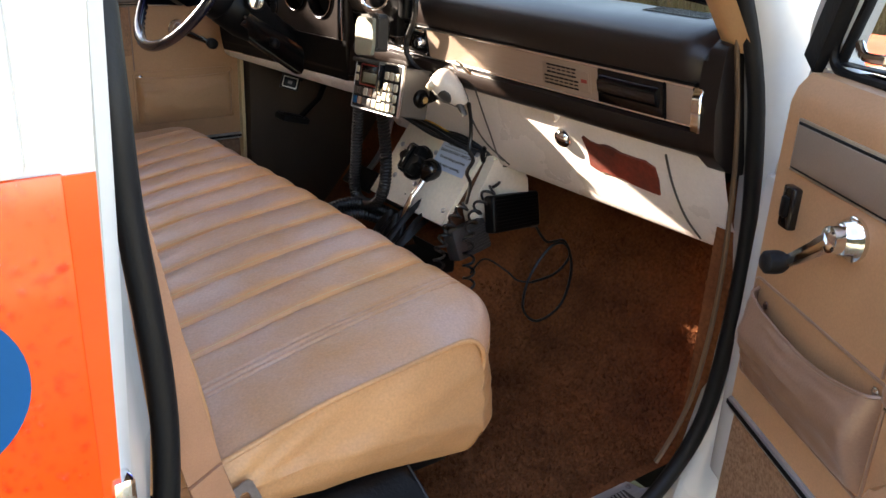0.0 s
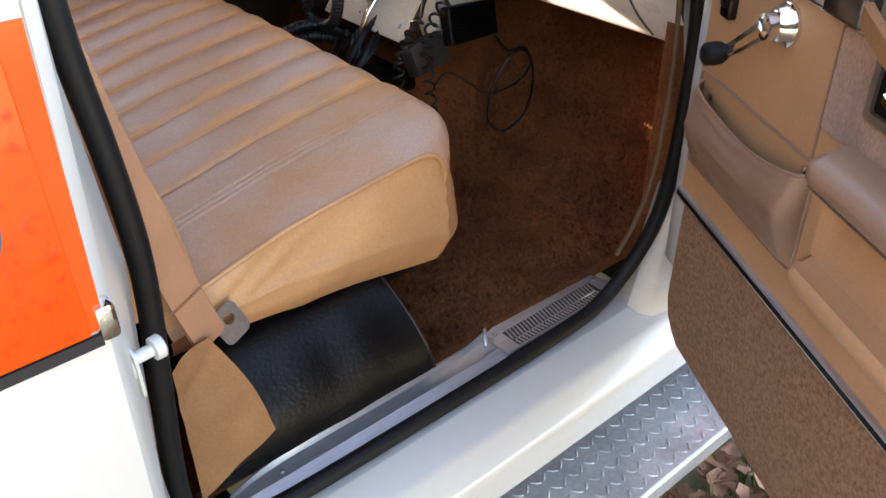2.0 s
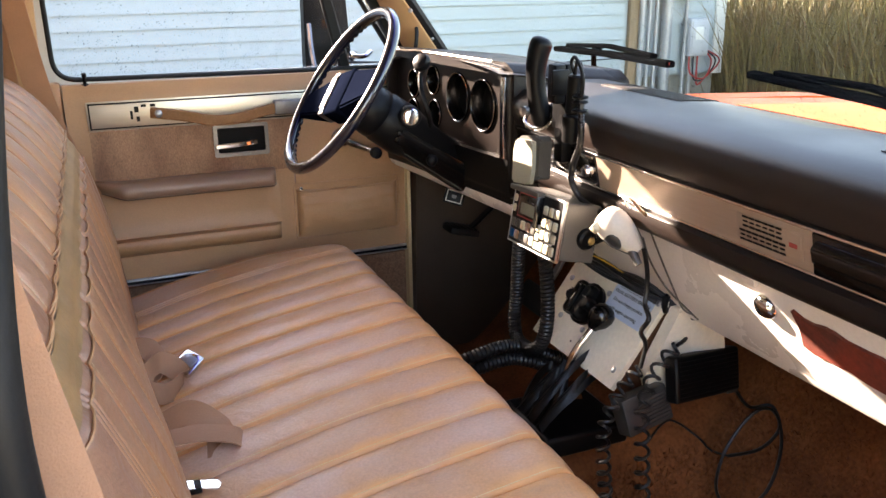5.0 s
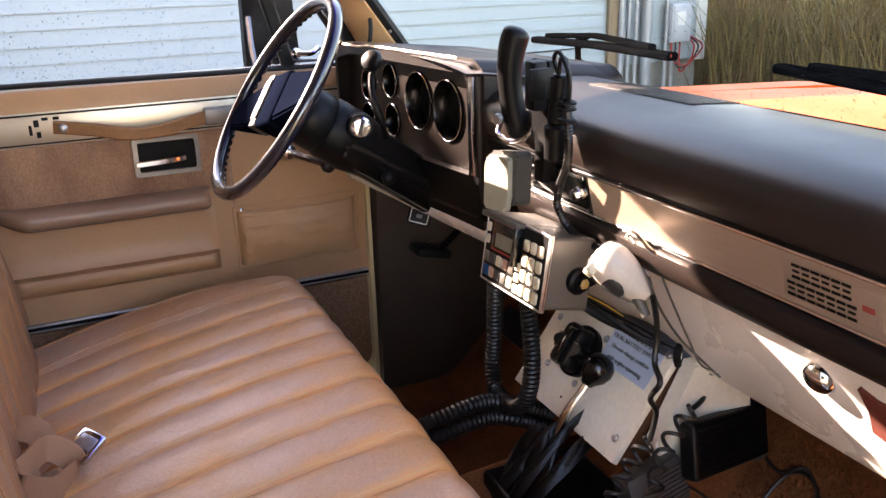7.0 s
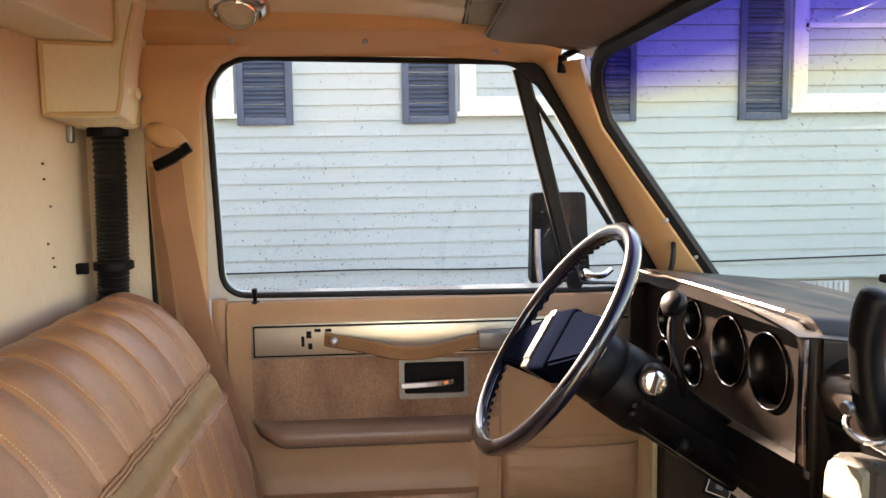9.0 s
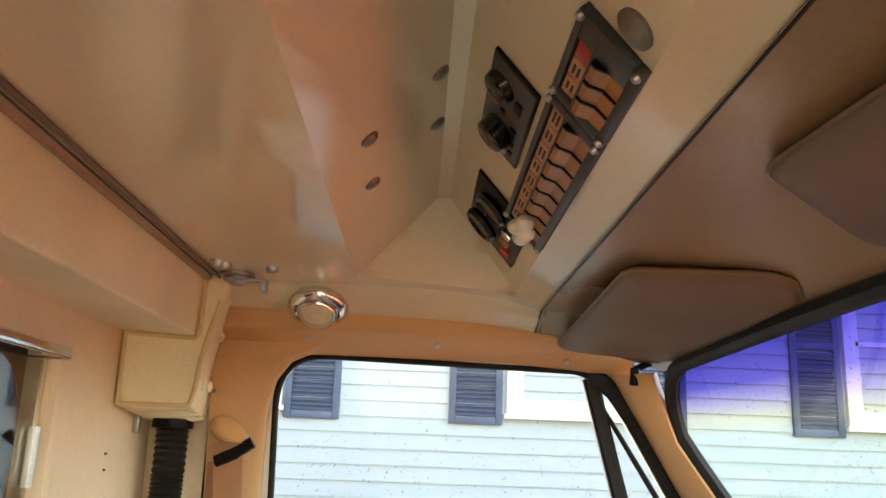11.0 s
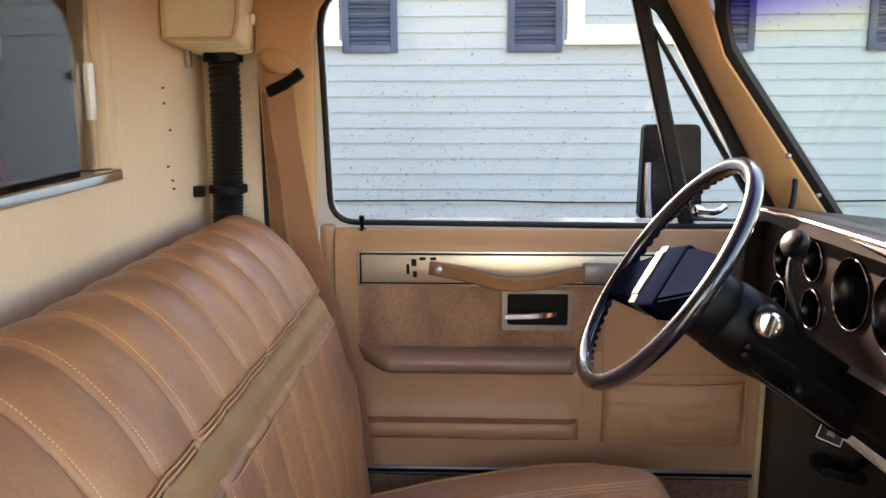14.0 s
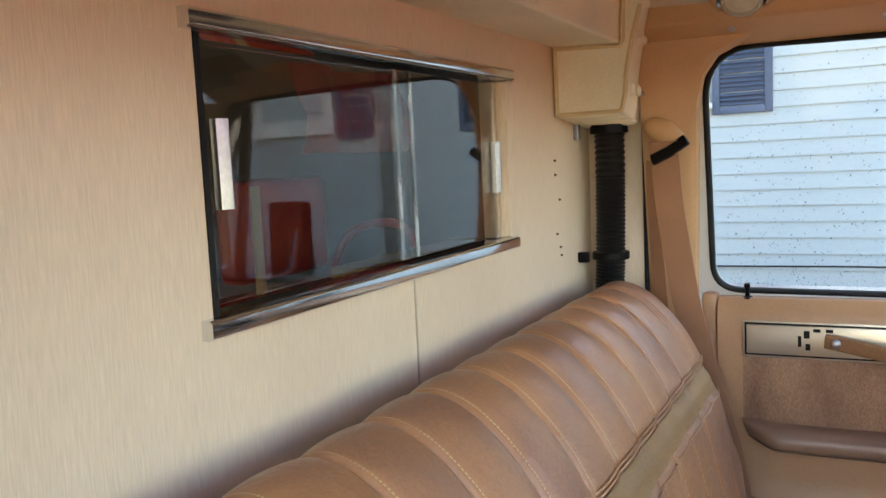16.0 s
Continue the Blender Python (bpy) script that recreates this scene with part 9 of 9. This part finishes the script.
# thick spiral cord that loops below the control head
bm = bmesh.new()
coil(bm, [(1.075, 0.030, 1.36), (1.083, 0.020, 1.28), (1.085, 0.012, 1.20), (1.083, 0.018, 1.14), (1.080, 0.045, 1.100), (1.080, 0.090, 1.084), (1.082, 0.135, 1.088), (1.085, 0.155, 1.125), (1.088, 0.152, 1.18), (1.083, 0.138, 1.27), (1.075, 0.11, 1.36)], 0.0110, 0.0040, 80, 6, 12)
tagged(part("spiral_cord", bm, M_HOSE), "thick black spiral cord looped under the control head", "cord", "cords")
for k, (dy, dz) in enumerate(((0.0, 0.0), (-0.014, -0.024))):
    bm = bmesh.new()
    bellows(bm, [(0.78, 0.13 + dy, 1.015 + dz), (0.86, 0.115 + dy, 1.050 + dz), (0.95, 0.10 + dy, 1.078 + dz), (1.04, 0.10 + dy, 1.090 + dz), (1.11, 0.10 + dy, 1.066 + dz), (1.18, 0.10 + dy, 1.03 + dz)], 0.0145, 0.0075, 0.17, 14)
    tagged(part("corrugated_conduit", bm, M_HOSE), "black corrugated conduit lying over the tunnel", "conduit", "conduits on the tunnel")
# thin coiled cord of the palm microphone, down to the floor
bm = bmesh.new()
tube(bm, smooth_path([(1.118, -0.243, 1.395), (1.135, -0.232, 1.355), (1.142, -0.226, 1.32), (1.136, -0.232, 1.290), (1.126, -0.258, 1.275), (1.124, -0.242, 1.245), (1.140, -0.236, 1.215), (1.135, -0.232, 1.17)], 8), 0.0042, 8)
coil(bm, [(1.135, -0.232, 1.17), (1.090, -0.236, 1.13), (1.058, -0.246, 1.08), (1.056, -0.25, 1.02), (1.064, -0.25, 0.95), (1.072, -0.25, 0.88), (1.08, -0.25, 0.79)], 0.011, 0.0032, 17, 6, 12)
tagged(part("microphone_cord", bm, M_HOSE), "thin black coiled microphone cord hanging to the carpet", "cord", "cords")
bm = bmesh.new()
coil(bm, [(1.225, -0.216, 1.190), (1.178, -0.222, 1.150), (1.130, -0.255, 1.11), (1.128, -0.262, 1.04), (1.134, -0.262, 0.96), (1.142, -0.262, 0.88), (1.15, -0.262, 0.79)], 0.012, 0.0032, 15, 6, 12)
tube(bm, smooth_path([(1.285, -0.189, 1.222), (1.272, -0.187, 1.195), (1.250, -0.203, 1.190), (1.228, -0.212, 1.188)], 6), 0.004, 8)
tagged(part("microphone_cord", bm, M_HOSE), "black coiled cord plugged in under the dash", "cord", "cords")
plug = thing("cord_plug", "chrome cord plug under the lower dash edge", "plug", at=(1.285, -0.189, 1.228))
bm = bmesh.new()
d_ = V(-0.25, 0.0, -0.95)
lathe(bm, [(0.007, -0.022), (0.0105, -0.020), (0.0105, 0.002), (0.008, 0.004), (0.0075, 0.030), (0.005, 0.036), (0, 0.036)], (0, 0, 0.01), d_, 16)
part("sleeve", bm, M_CHROME, plug)
bm = bmesh.new()
lathe(bm, [(0.0115, -0.018), (0.0125, -0.016), (0.0125, -0.004), (0.0115, -0.002)], (0, 0, 0.01), d_, 16)
part("collar", bm, M_STEEL, plug)
# wire bundle below the lip of the dash
bundle = thing("wire_bundle", "bundle of black and yellow wires under the dash", "wires", at=(1.2, -0.08, 1.27))
rnd = random.Random(3)
for i in range(11):
    bm = bmesh.new()
    o = V(rnd.uniform(-0.009, 0.009), 0, rnd.uniform(-0.009, 0.009))
    yel = i == 2
    pts = [(1.10, 0.06, 1.345), (1.140, 0.01, 1.318), (1.175, -0.05, 1.292 + (0.014 if yel else 0)), (1.205, -0.11, 1.272), (1.235, -0.165, 1.252), (1.265, -0.195, 1.242), (1.30, -0.215, 1.25)]
    tube(bm, smooth_path([V(*p) + o + V(rnd.uniform(-0.006, 0.006), 0, rnd.uniform(-0.006, 0.006)) for p in pts], 6), 0.0012 if yel else 0.0042, 6)
    add(bm, "wire", material("yellow_wire", lin(196, 150, 40), 0.5, 0, 0.1, 9, 0) if yel else M_HOSE, bundle, Matrix.Translation((-1.2, 0.08, -1.27)), "yellow wire" if yel else "")
bm = bmesh.new()
tube(bm, [V(1.236 + 0.012 * math.cos(a), -0.166 + 0.006 * math.cos(a), 1.252 + 0.016 * math.sin(a)) for a in [2 * math.pi * i / 16 for i in range(16)]], 0.006, 6, closed=True)
add(bm, "tape", M_BLACK, bundle, Matrix.Translation((-1.2, 0.08, -1.27)))
bm = bmesh.new()
tube(bm, smooth_path([(1.112, -0.268, 1.43), (1.135, -0.262, 1.39), (1.17, -0.255, 1.33), (1.215, -0.235, 1.27), (1.27, -0.205, 1.236)], 8), 0.0016, 6)
tagged(part("aerial_wire", bm, M_GREY), "thin grey wire down the white lower panel", "wire")
# ribbed black box on the carpet, loudspeaker on the toe board
rb_ = thing("relay_box", "ribbed dark grey box fixed under the dash", "box", at=(1.158, -0.235, 1.084))
RB = axes((0, 0, 0), (0.10, 0.010, 0.014), (-0.012, 0.020, 0.065))
bm = bmesh.new()
box(bm, (-0.052, -0.036, -0.040), (0.050, 0.034, 0.0), 0.006, RB)
part("case", bm, M_SLATE, rb_)
for i in range(8):
    bm = bmesh.new()
    box(bm, (-0.020, -0.028 + 0.0066 * i, -0.001), (0.046, -0.0248 + 0.0066 * i, 0.0024), 0, RB)
    part("rib", bm, M_SLATE, rb_)
spk_ = thing("loudspeaker", "black box loudspeaker mounted under the dash", "loudspeaker", at=(1.293, -0.229, 1.124))
SM = axes((0, 0, 0), (0.212, 0.048, -0.031), (0.02, 0.026, 0.08))
bm = bmesh.new()
box(bm, (-0.092, -0.043, -0.030), (0.094, 0.042, 0.0), 0.007, SM, 3)
part("case", bm, M_BLACK, spk_)
for i in range(9):
    bm = bmesh.new()
    box(bm, (-0.083, -0.036 + 0.0080 * i, -0.001), (0.085, -0.032 + 0.0080 * i, 0.0020), 0, SM)
    part("slat", bm, M_BLACK, spk_)
bm = bmesh.new()
box(bm, (0.050, -0.044, 0.0), (0.080, -0.040, 0.0012), 0, SM)
part("nameplate", bm, M_GREY, spk_)
# a cable from the loudspeaker lies in a long loop on the carpet
lay = lambda x, y, r: V(x, y, floor_at(x, y) + r + 0.005)
bm = bmesh.new()
loop = [V(1.375, -0.20, 1.075), V(1.43, -0.195, 1.01)] + [lay(x, y, 0.003) for x, y in ((1.474, -0.215), (1.440, -0.279), (1.383, -0.310), (1.340, -0.279), (1.346, -0.221), (1.387, -0.184), (1.431, -0.177), (1.462, -0.190), (1.470, -0.222), (1.455, -0.254), (1.422, -0.243), (1.393, -0.195))]
tube(bm, smooth_path(loop, 10), 0.0034, 6)
tagged(part("loose_cable", bm, M_HOSE), "black cable lying in a loop on the carpet", "cable")
bm = bmesh.new()
tube(bm, smooth_path([lay(1.393, -0.195, 0.002), lay(1.385, -0.15, 0.002), lay(1.378, -0.116, 0.002), lay(1.328, -0.085, 0.002), lay(1.27, -0.10, 0.002)], 8), 0.0024, 6)
tagged(part("loose_lead", bm, M_HOSE), "thin black lead lying on the carpet", "cable")

# ---- driver's footwell ----
rel = thing("brake_release", "black parking brake release with white square outline", "release handle", at=(1.112, 0.545, 1.300))
RM = axes((0, 0, 0), (0.83, -0.45, -0.25), (0.35, 0.1, 0.75))
bm = bmesh.new()
box(bm, (-0.026, -0.020, -0.010), (0.026, 0.020, 0.0), 0.003, RM)
part("handle", bm, M_BLACK, rel)
bm = bmesh.new()
for lo, hi in (((-0.020, 0.0130, 0.0), (0.020, 0.0148, 0.0012)), ((-0.020, -0.0148, 0.0), (0.020, -0.0130, 0.0012)), ((-0.020, -0.0130, 0.0), (-0.0182, 0.0130, 0.0012)), ((0.0182, -0.0130, 0.0), (0.020, 0.0130, 0.0012))):
    box(bm, lo, hi, 0, RM)
part("outline", bm, M_WINTRIM, rel, "white square outline")
bm = bmesh.new()
box(bm, (-0.006, -0.004, 0.0), (0.006, 0.004, 0.001), 0, RM)
part("symbol", bm, M_GREY, rel)
bm = bmesh.new()
tube(bm, [(0.004, 0.004, -0.006), (0.05, 0.005, 0.01), (0.12, 0.01, 0.03)], 0.006, 8)
part("rod", bm, M_BLACK, rel)
pb = thing("parking_brake_pedal", "black parking brake pedal in the driver's footwell", "pedal", at=(1.21, 0.73, 1.15))
bm = bmesh.new()
box(bm, (-0.045, -0.035, -0.010), (0.045, 0.030, 0.010), 0.006, Matrix.Rotation(0.25, 4, "Y"))
part("pad", bm, M_RUBBER, pb)
for i in range(5):
    bm = bmesh.new()
    box(bm, (-0.038 + 0.017 * i, -0.032, 0.009), (-0.030 + 0.017 * i, 0.027, 0.0125), 0.001, Matrix.Rotation(0.25, 4, "Y"))
    part("rib", bm, M_BLACK, pb)
bm = bmesh.new()
tube(bm, [(0.03, 0, 0.0), (0.10, 0.01, 0.05), (0.16, 0.02, 0.16)], 0.01, 8, flat=(0.012, 0.004, (0, 1, 0)))
part("arm", bm, M_BLACK, pb)
for k, (y, w) in enumerate(((0.56, 0.075), (0.36, 0.055))):
    pd = thing("foot_pedal", "black rubber foot pedal on a steel arm", "pedal", "foot pedals", at=(1.36, y, 0.98))
    bm = bmesh.new()
    box(bm, (-0.012, -w, -0.035), (0.006, w, 0.035), 0.006, Matrix.Rotation(0.7, 4, "Y"))
    part("pad", bm, M_RUBBER, pd)
    bm = bmesh.new()
    tube(bm, smooth_path([(0.0, 0, 0.0), (0.07, 0, 0.08), (0.11, 0, 0.20), (0.12, 0, 0.30)], 6), 0.012, flat=(0.012, 0.005, (0, 1, 0)))
    part("arm", bm, M_STEEL, pd)
